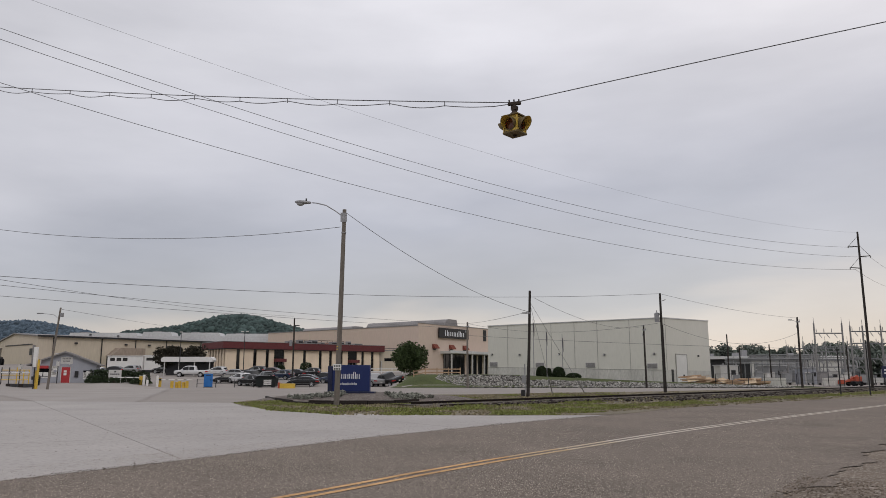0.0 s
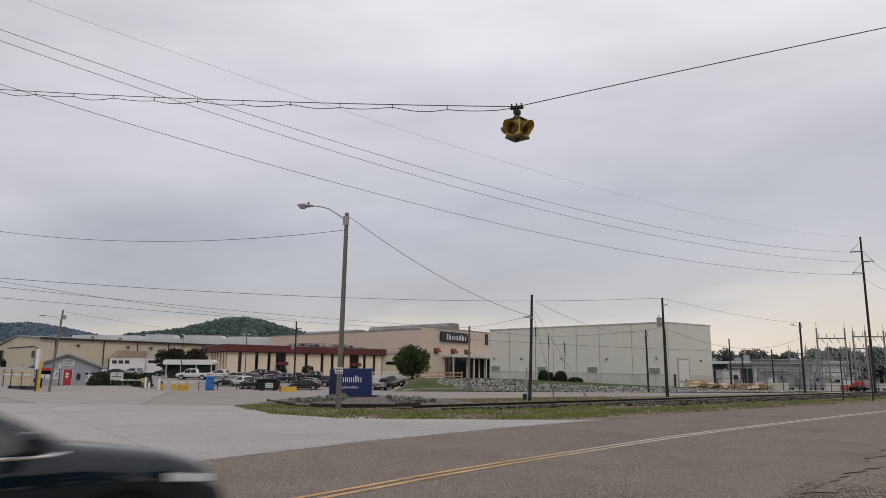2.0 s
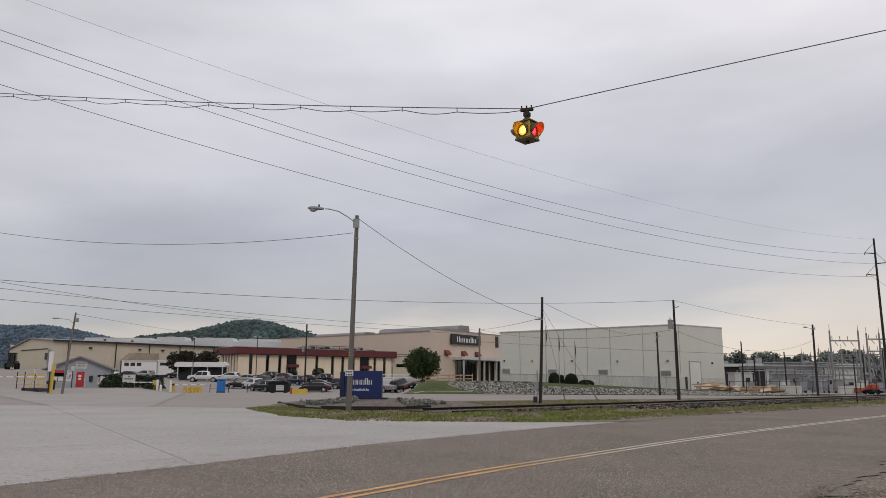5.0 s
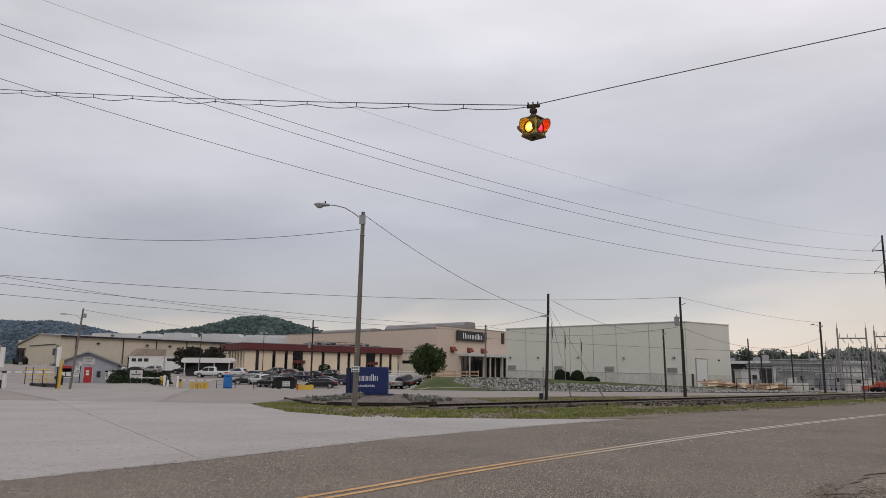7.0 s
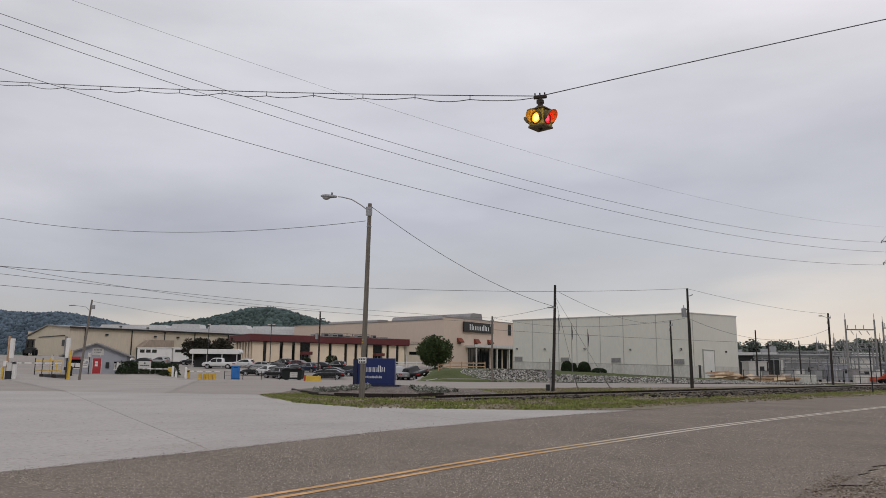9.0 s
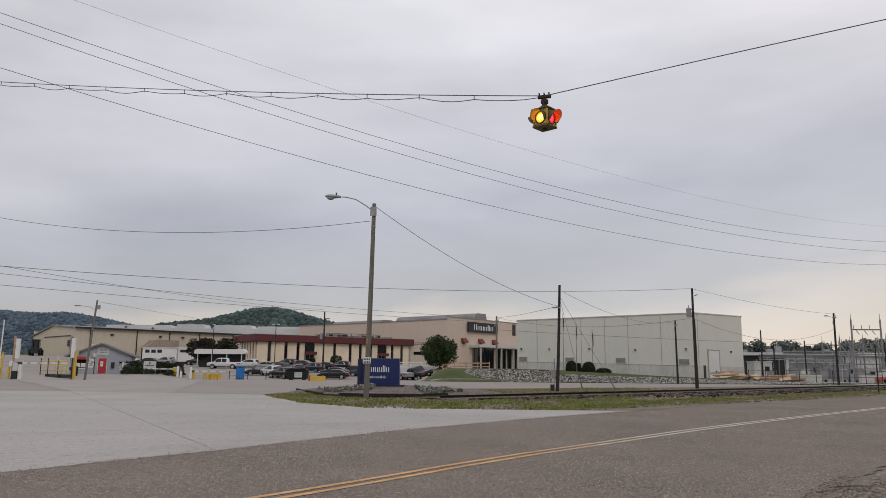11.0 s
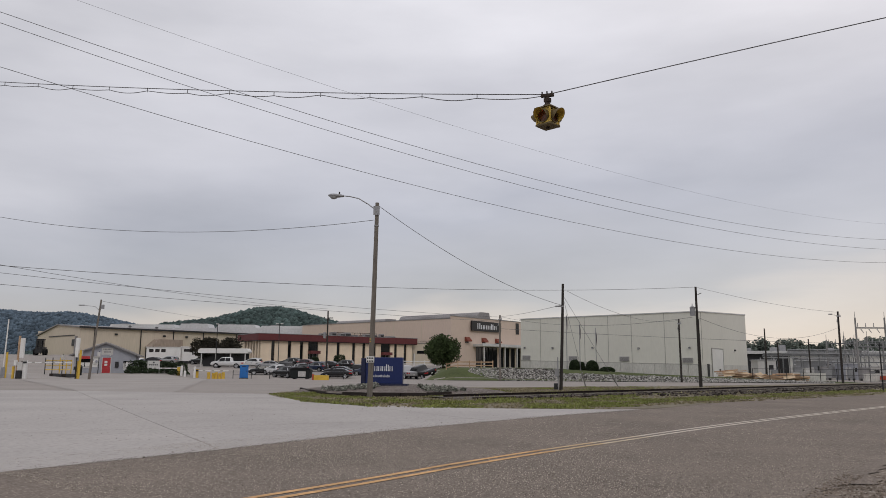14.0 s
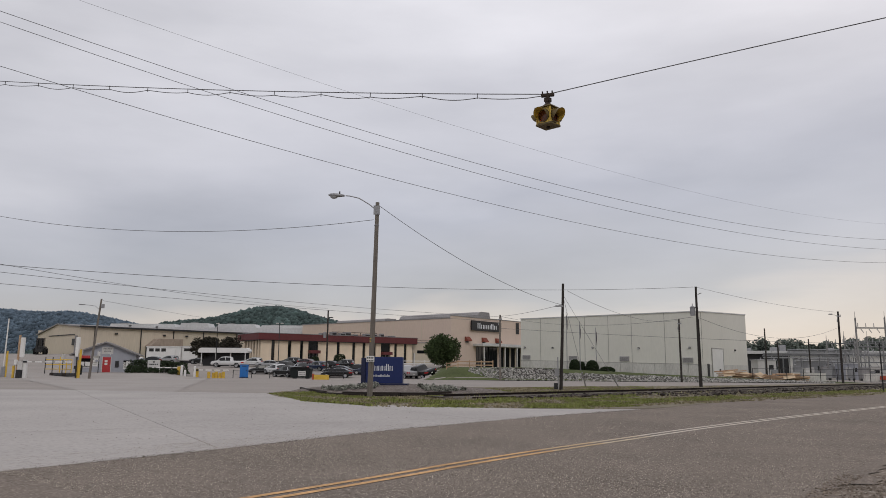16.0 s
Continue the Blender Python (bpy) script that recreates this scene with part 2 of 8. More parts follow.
M = dict(
    road=speckle_layer(crack_layer(crack_layer(mat("worn_asphalt", (0.168, 0.139, 0.116), 0.92, 0.36, 0.35, 30, bump=0.5), 0.16, 0.0032, (0.05, 0.045, 0.04), 0.8, 1.5), 0.42, 0.010, (0.06, 0.052, 0.045), 0.35, 1.2), 40, (0.44, 0.385, 0.33), 0.28, 0.5),
    chip=island_layer(mat("road_chip_stone", (0.42, 0.375, 0.32), 0.85, 0.2, 3, 30), 0.4, 1.5),
    chip_dark=island_layer(mat("dark_road_chip", (0.095, 0.080, 0.067), 0.9, 0.2, 3, 30), 0.5, 1.4),
    lot=speckle_layer(crack_layer(mat("old_lot_asphalt", (0.285, 0.258, 0.236), 0.9, 0.16, 0.12, 9, bump=0.2), 0.10, 0.006, (0.10, 0.095, 0.09), 0.6, 1.5), 9, (0.36, 0.34, 0.33), 0.2, 0.4),
    concrete=speckle_layer(mat("broomed_concrete", (0.385, 0.362, 0.345), 0.88, 0.17, 0.22, 12, bump=0.25, spread=0.10), 16, (0.20, 0.185, 0.17), 0.12, 0.5),
    drive=crack_layer(mat("old_drive_concrete", (0.325, 0.300, 0.280), 0.9, 0.16, 0.2, 9, bump=0.2), 0.09, 0.004, (0.14, 0.13, 0.12), 0.6, 1.5),
    gravel_stone=island_layer(mat("loose_gravel_stone", (0.25, 0.205, 0.165), 0.9, 0.3, 3, 20), 0.45, 1.3),
    joint=mat("joint_filler", (0.17, 0.16, 0.15), 0.95),
    lawn=mat("mown_lawn", (0.072, 0.088, 0.032), 0.95, 0.4, 0.4, 6, bump=0.3),
    gravel=speckle_layer(mat("gravel_shoulder", (0.165, 0.132, 0.104), 0.95, 0.4, 0.8, 18, bump=0.9), 35, (0.42, 0.38, 0.33), 0.35, 0.8),
    grass_soil=mat("thin_grass_soil", (0.185, 0.162, 0.118), 0.95, 0.5, 0.5, 6, bump=0.5),
    ground=mat("field_ground", (0.16, 0.16, 0.09), 0.95, 0.4, 0.03, 1.0),
    grass=island_layer(mat("grass_blades", (0.215, 0.24, 0.072), 0.8, 0.5, 0.6, 5), 0.45, 1.35),
    dry=island_layer(mat("dry_grass_blades", (0.27, 0.235, 0.145), 0.85, 0.35, 0.8, 5), 0.45, 1.35),
    mulch=speckle_layer(mat("mulch_bed", (0.125, 0.105, 0.092), 0.95, 0.45, 1.5, 14, bump=0.8), 12, (0.32, 0.29, 0.27), 0.3, 0.7),
    ballast=speckle_layer(mat("rail_ballast", (0.105, 0.090, 0.076), 0.95, 0.4, 0.8, 10, bump=0.8), 9, (0.22, 0.20, 0.17), 0.3, 0.7),
    rock=island_layer(mat("limestone_riprap", (0.345, 0.335, 0.31), 0.9, 0.3, 1.2, 9, bump=0.5), 0.22, 1.4),
    timber=mat("creosote_timber", (0.030, 0.024, 0.021), 0.85, 0.4, 1.2, 14, bump=0.4, stretch=(1, 1, 5)),
    rail=mat("rusty_rail_steel", (0.022, 0.016, 0.014), 0.75, 0.35, 2, 20, metal=0.2),
    pole=mat("weathered_pole_wood", (0.175, 0.155, 0.135), 0.9, 0.4, 2.0, 25, bump=0.5, stretch=(6, 6, 0.5)),
    pole_dark=mat("dark_pole_wood", (0.042, 0.037, 0.034), 0.9, 0.4, 2.0, 25, bump=0.4, stretch=(6, 6, 0.5)),
    galv=mat("galvanised_steel", (0.30, 0.30, 0.31), 0.5, 0.2, 3, 30, metal=0.5),
    dark_metal=mat("dark_metal", (0.035, 0.035, 0.037), 0.5, 0.3, 3, 30, metal=0.4),
    wire=mat("aluminium_wire", (0.14, 0.14, 0.145), 0.6, 0.1, metal=0.2),
    insulator=mat("grey_porcelain", (0.30, 0.30, 0.30), 0.3, 0.1),
    panel=mat("cream_metal_panel", (0.66, 0.645, 0.585), 0.6, 0.06, 0.12, 3.0, spread=0.08, stretch=(1, 1, 0.3)),
    precast=mat("precast_wainscot", (0.55, 0.535, 0.50), 0.85, 0.22, 0.5, 6, spread=0.1, stretch=(1, 1, 0.35)),
    seam=mat("panel_seam", (0.36, 0.35, 0.325), 0.7),
    tan=mat("tan_panel_wall", (0.60, 0.485, 0.41), 0.7, 0.07, 0.1, 3.0, stretch=(1, 1, 0.3)),
    tan_dull=mat("dull_tan_wall", (0.56, 0.49, 0.395), 0.7, 0.12, 0.1, 3.0, stretch=(1, 1, 0.2)),
    buff=mat("buff_exposed_panel", (0.76, 0.63, 0.48), 0.85, 0.12, 0.4, 8, spread=0.12),
    maroon=mat("maroon_fascia", (0.125, 0.036, 0.038), 0.6, 0.2, 0.3, 5),
    terracotta=mat("terracotta_awning", (0.20, 0.060, 0.042), 0.7, 0.2, 1, 6),
    glass=mat("dark_window_glass", (0.010, 0.011, 0.013), 0.04, 0.2, 0.4, 2),
    roof_w=mat("pale_metal_roof", (0.52, 0.52, 0.52), 0.5, 0.2, 0.1, 2.0),
    roof_g=mat("grey_roof_sheet", (0.26, 0.25, 0.25), 0.7, 0.25, 0.2, 3.0),
    rust_sheet=mat("rusty_lean_to_sheet", (0.34, 0.275, 0.225), 0.75, 0.3, 0.6, 5, stretch=(4, 1, 1)),
    shingle=mat("grey_shingle", (0.19, 0.18, 0.175), 0.9, 0.3, 0.8, 10),
    white=mat("white_paint", (0.72, 0.71, 0.69), 0.5, 0.08, 1.0, 8),
    white_dull=mat("dull_white_paint", (0.55, 0.54, 0.52), 0.6, 0.15, 0.6, 6),
    red=mat("red_door_paint", (0.42, 0.035, 0.04), 0.5, 0.15, 1, 8),
    grey_block=mat("painted_grey_block", (0.36, 0.37, 0.41), 0.75, 0.12, 0.8, 9),
    blue_sign=mat("navy_sign_panel", (0.011, 0.023, 0.108), 0.4, 0.12, 0.6, 6),
    navy_dark=mat("navy_sign_edge", (0.012, 0.016, 0.05), 0.5, 0.2, 0.8, 6),
    letter=mat("sign_white", (0.75, 0.76, 0.80), 0.4, 0.04),
    black=mat("black_sign_panel", (0.018, 0.018, 0.02), 0.4, 0.2),
    yellow_line=mat("worn_yellow_line", (0.54, 0.32, 0.15), 0.8, 0.45, 1.2, 14),
    faded_line=mat("faded_yellow_line", (0.48, 0.345, 0.21), 0.8, 0.3, 1.2, 14),
    pale_line=mat("pale_faded_line", (0.51, 0.42, 0.31), 0.8, 0.3, 1.2, 14),
    white_line=mat("worn_white_line", (0.54, 0.485, 0.415), 0.8, 0.3, 1.2, 14),
    safety=mat("safety_yellow", (0.62, 0.41, 0.07), 0.55, 0.2, 2, 12),
    sig=mat("signal_yellow_paint", (0.58, 0.40, 0.07), 0.5, 0.35, 4, 22),
    sig_dark=mat("signal_dark_paint", (0.14, 0.105, 0.050), 0.55, 0.4, 5, 25),
    sig_iron=mat("signal_hanger_iron", (0.045, 0.032, 0.025), 0.7, 0.4, 6, 30),
    lens_amber=mat("unlit_amber_lens", (0.13, 0.042, 0.016), 0.25, 0.2, 8, 60),
    lens_red=mat("unlit_red_lens", (0.050, 0.010, 0.010), 0.25, 0.2, 8, 60),
    glow_amber=glow("lit_amber_lens", (1.0, 0.42, 0.02), 1.5),
    core_amber=glow("lit_amber_lens_core", (1.0, 0.50, 0.10), 4.0),
    glow_red=glow("lit_red_lens", (0.95, 0.010, 0.022), 2.6),
    core_red=glow("lit_red_lens_core", (1.0, 0.018, 0.032), 6.5),
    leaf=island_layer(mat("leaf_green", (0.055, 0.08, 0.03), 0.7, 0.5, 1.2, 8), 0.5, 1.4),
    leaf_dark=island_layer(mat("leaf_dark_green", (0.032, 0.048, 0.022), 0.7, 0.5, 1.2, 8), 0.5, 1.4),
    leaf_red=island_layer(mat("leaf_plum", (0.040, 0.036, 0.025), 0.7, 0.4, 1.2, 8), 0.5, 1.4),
    # distance haze is put into this paler, greyer leaf green
    far_leaf=mat("hazed_wood_green", (0.15, 0.175, 0.15), 0.9, 0.4, 0.06, 0.5),
    # hills: broad tone noise imitates shading; the far ridge's blue is painted haze
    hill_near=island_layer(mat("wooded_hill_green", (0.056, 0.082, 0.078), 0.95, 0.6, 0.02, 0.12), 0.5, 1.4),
    hill_far=island_layer(mat("wooded_hill_haze_blue", (0.092, 0.127, 0.164), 0.95, 0.4, 0.012, 0.1), 0.65, 1.25),
    plant=island_layer(mat("bed_plant_leaf", (0.24, 0.245, 0.21), 0.8, 0.45, 2.0, 12), 0.3, 1.8),
    bark=mat("tree_bark", (0.085, 0.065, 0.05), 0.9, 0.4, 3, 20),
    tyre=mat("tyre_rubber", (0.008, 0.008, 0.009), 0.9, 0.2, 6, 40),
    rim=mat("alloy_rim", (0.52, 0.52, 0.53), 0.35, 0.1, 5, 30, metal=0.3),
    trim_satin=mat("satin_bright_trim", (0.44, 0.44, 0.45), 0.35, 0.08, metal=0.4),
    # green base is lifted to stand in for sky seen through the cabin
    glass_car=mat("sky_tinted_side_glass", (0.020, 0.029, 0.027), 0.03, 0.4, 1.2, 3, coat=1.0),
    glass_rear=mat("tinted_rear_glass", (0.010, 0.0125, 0.014), 0.03, 0.3, 1.2, 3, coat=1.0),
    chrome=mat("chrome_trim", (0.75, 0.75, 0.76), 0.25, 0.05, metal=0.5),
    cladding=mat("black_plastic_cladding", (0.008, 0.008, 0.009), 0.65, 0.15, 4, 40),
    tail=mat("red_tail_lamp", (0.40, 0.022, 0.022), 0.2, 0.15, 6, 40),
    lamp_clear=mat("clear_lamp", (0.60, 0.60, 0.62), 0.15, 0.1),
    paint_dark=mat("slate_car_paint", (0.006, 0.0125, 0.019), 0.07, 0.08, 0.7, 60, coat=0.25),
    paint_black=mat("black_car_paint", (0.007, 0.0075, 0.009), 0.25, 0.1, 0.7, 60, coat=0.2),
    paint_white=mat("white_car_paint", (0.62, 0.62, 0.62), 0.3, 0.05, 0.7, 60, coat=0.5),
    paint_silver=mat("silver_car_paint", (0.34, 0.34, 0.345), 0.3, 0.05, 0.7, 60, metal=0.5, coat=0.5),
    paint_blue=mat("dark_blue_car_paint", (0.018, 0.028, 0.06), 0.28, 0.05, 0.7, 60, coat=0.6),
    paint_maroon=mat("maroon_car_paint", (0.07, 0.015, 0.018), 0.3, 0.05, 0.7, 60, coat=0.6),
    bin_blue=mat("blue_plastic", (0.02, 0.15, 0.45), 0.5, 0.15, 1.5, 12),
    dumpster=mat("dark_green_steel", (0.014, 0.017, 0.017), 0.6, 0.3, 1.5, 12),
    plywood=mat("weathered_plywood", (0.52, 0.40, 0.27), 0.8, 0.3, 0.8, 8),
    lumber=mat("stacked_lumber", (0.42, 0.285, 0.185), 0.85, 0.5, 0.8, 6, spread=0.3),
    lift=mat("orange_lift_paint", (0.38, 0.07, 0.035), 0.5, 0.2, 1, 10),
    machine=mat("pale_equipment_grey", (0.27, 0.275, 0.28), 0.6, 0.25, 0.8, 8, spread=0.3),
    flag=mat("faded_flag_cloth", (0.13, 0.11, 0.125), 0.9, 0.8, 2.0, 9),
    soil=mat("shaded_gap_soil", (0.03, 0.026, 0.022), 0.95, 0.4),
    pale_pole=mat("weathered_pale_pole", (0.24, 0.235, 0.23), 0.85, 0.3, 1.5, 14, bump=0.2, stretch=(4, 4, 0.5)),
    steel_sub=mat("substation_steel", (0.17, 0.175, 0.18), 0.6, 0.25, 1.5, 12, metal=0.3),
)


# ---- building tools ----
def box(bm, x0, x1, y0, y1, z0, z1, bevel=0.0):
    vs = [bm.verts.new((x, y, z)) for z in (z0, z1) for y in (y0, y1) for x in (x0, x1)]
    fs = [bm.faces.new([vs[i] for i in q]) for q in ((0, 2, 3, 1), (4, 5, 7, 6), (0, 1, 5, 4), (2, 6, 7, 3), (0, 4, 6, 2), (1, 3, 7, 5))]
    if bevel:
        es = list({e for f in fs for e in f.edges})
        bmesh.ops.bevel(bm, geom=es, offset=bevel, segments=2, affect="EDGES", profile=0.6)
    return bm


def tube(bm, p0, p1, r0, r1=None, seg=8, caps=True):
    r1 = r0 if r1 is None else r1
    p0, p1 = Vector(p0), Vector(p1)
    q = (p1 - p0).to_track_quat("Z", "Y")
    rings = []
    for p, r in ((p0, r0), (p1, r1)):
        rings.append([bm.verts.new(p + q @ Vector((r * math.cos(2 * math.pi * k / seg), r * math.sin(2 * math.pi * k / seg), 0))) for k in range(seg)])
    for k in range(seg):
        bm.faces.new((rings[0][k], rings[0][(k + 1) % seg], rings[1][(k + 1) % seg], rings[1][k]))
    if caps:
        bm.faces.new(rings[0][::-1])
        bm.faces.new(rings[1])
    return bm


def chain(bm, pts, r, seg=6):
    """A round rod along a line of points."""
    rings = []
    pts = [Vector(p) for p in pts]
    q = d0 = None
    for i, p in enumerate(pts):
        d = (pts[min(i + 1, len(pts) - 1)] - pts[max(i - 1, 0)]).normalized()
        q = d.to_track_quat("Z", "Y") if q is None else d0.rotation_difference(d) @ q
        d0 = d
        rr = r[i] if isinstance(r, (list, tuple)) else r
        rings.append([bm.verts.new(p + q @ Vector((rr * math.cos(2 * math.pi * k / seg), rr * math.sin(2 * math.pi * k / seg), 0))) for k in range(seg)])
    for a, b in zip(rings, rings[1:]):
        for k in range(seg):
            bm.faces.new((a[k], a[(k + 1) % seg], b[(k + 1) % seg], b[k]))
    bm.faces.new(rings[0][::-1])
    bm.faces.new(rings[-1])
    return bm


def prism(bm, pts, y0, y1):
    """A side outline in x and z, given depth along y."""
    a = [bm.verts.new((x, y0, z)) for x, z in pts]
    b = [bm.verts.new((x, y1, z)) for x, z in pts]
    bm.faces.new(a)
    bm.faces.new(b[::-1])
    for i in range(len(pts)):
        j = (i + 1) % len(pts)
        bm.faces.new((a[j], a[i], b[i], b[j]))
    return bm


def slab(bm, pts, z0, z1, g=None):
    """A plan outline in x and y, given height."""
    h = g or (lambda x, y: 0.0)
    a = [bm.verts.new((x, y, z0 + h(x, y))) for x, y in pts]
    b = [bm.verts.new((x, y, z1 + h(x, y))) for x, y in pts]
    bm.faces.new(a[::-1])
    bm.faces.new(b)
    for i in range(len(pts)):
        j = (i + 1) % len(pts)
        bm.faces.new((a[i], a[j], b[j], b[i]))
    return bm


def mesh_of(name, bm, material, smooth=False):
    bmesh.ops.recalc_face_normals(bm, faces=bm.faces)
    me = bpy.data.meshes.new(name)
    bm.to_mesh(me)
    bm.free()
    for m in (material if isinstance(material, (list, tuple)) else (material,)):
        me.materials.append(m)
    if smooth:
        me.shade_smooth()
    return me


def part(name, bm, material, parent=None, label="", smooth=False, m=None):
    ob = new(name, mesh_of(name, bm, material, smooth))
    if parent is not None:
        ob.parent = parent
    if m is not None:
        ob.matrix_basis = m
    return tagged(ob, label) if label else ob


def share(name, me, parent, m):
    """One more object on a mesh that is there already."""
    ob = new(name, me)
    ob.parent = parent
    ob.matrix_basis = m
    return ob


def thing(name, m, label, category, group="", kind=""):
    ob = new(name)
    ob.empty_display_size = 0.2
    ob.matrix_basis = m
    return tagged(ob, label, category, group, kind)


def B():
    return bmesh.new()


def from_lists(name, verts, faces, material, smooth=False):
    me = bpy.data.meshes.new(name)
    me.from_pydata(verts, [], faces)
    me.materials.append(material)
    if smooth:
        me.shade_smooth()
    return me


def step(v, a, b):
    t = min(1.0, max(0.0, (v - a) / (b - a)))
    return t * t * (3 - 2 * t)


def lin(v, a, b):
    return min(1.0, max(0.0, (v - a) / (b - a)))


# ---- ground ----
def bank_top(x):
    return 1.65 - 1.1 * lin(x, 8, 36) - 0.45 * lin(x, 36, 48)


def height(x, y):
    """The lie of the land: flat by the road, rising to the plant; a bank before the warehouse."""
    lot = 2.35 * lin(y, 110, 152) + 0.3 * lin(y, 152, 230)
    gate = 0.65 * step(y, 88, 102) + 1.6 * lin(y, 106, 155) + 1.9 * lin(y, 112, 165) * (1 - step(x, -88, -72))
    bank = bank_top(x) * lin(y, 100.5, 105.5) + (1.9 - bank_top(x)) * lin(y, 112, 150) * (1 - lin(x, 14, 34))
    a = step(x, -44, -36)
    z = gate * (1 - a) + lot * a
    b = lin(x, -7.5, -3.5)
    z = z * (1 - b) + bank * b
    far = lin(math.hypot(x, y), 260, 500)
    return z * (1 - far)


def axis(lo, hi, fine_lo, fine_hi, d):
    v = [fine_lo + d * i for i in range(int((fine_hi - fine_lo) / d) + 1)]
    s, e = d, fine_lo
    while e > lo:
        s *= 1.5
        e -= s
        v.insert(0, max(e, lo))
    s, e = d, v[-1]
    while e < hi:
        s *= 1.5
        e += s
        v.append(min(e, hi))
    return v


def build_ground():
    xs, ys = axis(-2600, 2600, -110, 120, 2.5), axis(-2000, 2800, -20, 205, 2.5)
    verts = [(x, y, height(x, y) - 0.03) for y in ys for x in xs]
    w = len(xs)
    faces = [(j * w + i, j * w + i + 1, (j + 1) * w + i + 1, (j + 1) * w + i) for j in range(len(ys) - 1) for i in range(w - 1)]
    tagged(new("ground", from_lists("ground", verts, faces, M["ground"], True)), "wide level ground of thin grass and soil", "ground", kind="structure")


def sheet(name, x0, x1, y0, y1, d, lift, material, inside, label, category):
    """A paved sheet that follows the lie of the land, over the cells that lie inside."""
    nx, ny = int((x1 - x0) / d), int((y1 - y0) / d)
    idx, verts, faces = {}, [], []

    def v(i, j):
        if (i, j) not in idx:
            x, y = x0 + i * d, y0 + j * d
            idx[(i, j)] = len(verts)
            verts.append((x, y, height(x, y) + lift))
        return idx[(i, j)]
    for j in range(ny):
        for i in range(nx):
            if inside(x0 + (i + .5) * d, y0 + (j + .5) * d):
                faces.append((v(i, j), v(i + 1, j), v(i + 1, j + 1), v(i, j + 1)))
    return tagged(new(name, from_lists(name, verts, faces, material, True)), label, category, kind="structure")


# centre line of the road, from behind the camera to the far bend
ROAD = [(-42.0, -50.0), (-22.0, -20.5), (-9.0, -0.2), (-1.97, 9.70), (0.00, 12.62), (2.59, 16.07), (8.99, 23.98), (23.53, 39.86), (46.0, 63.5), (80.0, 97.0), (130.0, 146.0), (200.0, 215.0)]


def smooth_line(pts, n=6):
    out = []
    for i in range(len(pts) - 1):
        p0, p1, p2, p3 = (Vector(pts[min(max(k, 0), len(pts) - 1)]) for k in (i - 1, i, i + 1, i + 2))
        for k in range(n):
            t = k / n
            out.append(0.5 * ((2 * p1) + (p2 - p0) * t + (2 * p0 - 5 * p1 + 4 * p2 - p3) * t * t + (3 * p1 - p0 - 3 * p2 + p3) * t ** 3))
    out.append(Vector(pts[-1]))
    return out


def ribbon(line, a, b, z, bm=None, ragged=0.0):
    """A flat strip beside a line, from offset a to offset b (to the right)."""
    bm = bm or bmesh.new()
    prev = None
    for i, p in enumerate(line):
        d = (line[min(i + 1, len(line) - 1)] - line[max(i - 1, 0)]).normalized()
        r = Vector((d.y, -d.x))
        j = ragged * (noise.noise(Vector((p.x * 0.7, p.y * 0.7, 3.1))) + .5 * noise.noise(Vector((p.x * 3, p.y * 3, 1.7))))
        q = [bm.verts.new((*(p + r * a), z)), bm.verts.new((*(p + r * (b + j)), z))]
        if prev:
            bm.faces.new((prev[0], prev[1], q[1], q[0]))
        prev = q
    return bm


def build_road():
    line = smooth_line(ROAD, 40)
    road = part("road", ribbon(line, -6.9, 5.3, 0.020, ragged=0.5), M["road"])
    tagged(road, "worn grey asphalt road with cracks and patches", "road", kind="structure")
    for a in (-0.20, 0.06):
        part("painted_line", ribbon(line[:187], a, a + 0.12, 0.027), M["yellow_line"], road, "worn yellow centre line")
        part("painted_line", ribbon(line[186:201], a, a + 0.12, 0.027), M["faded_line"], road, "faded yellow centre line")
        part("painted_line", ribbon(line[200:213], a, a + 0.12, 0.027), M["pale_line"], road, "faded pale centre line")
        part("painted_line", ribbon(line[212:400], a, a + 0.12, 0.027), M["white_line"], road, "bleached pale centre line")
    sh = part("gravel_shoulder", ribbon(line, 4.6, 14.0, 0.006, ragged=0.8), M["gravel"])
    tagged(sh, "loose brown gravel shoulder beside the road", "gravel", kind="structure")


def clip(poly, x0, x1, y0, y1):
    for axis_i, lim, sgn in ((0, x0, 1), (0, x1, -1), (1, y0, 1), (1, y1, -1)):
        out = []
        for k in range(len(poly)):
            p, q = poly[k - 1], poly[k]
            a, b = sgn * (p[axis_i] - lim), sgn * (q[axis_i] - lim)
            if (a < 0) != (b < 0):
                t = a / (a - b)
                out.append((p[0] + (q[0] - p[0]) * t, p[1] + (q[1] - p[1]) * t))
            if b >= 0:
                out.append(q)
        poly = out
        if not poly:
            break
    return poly


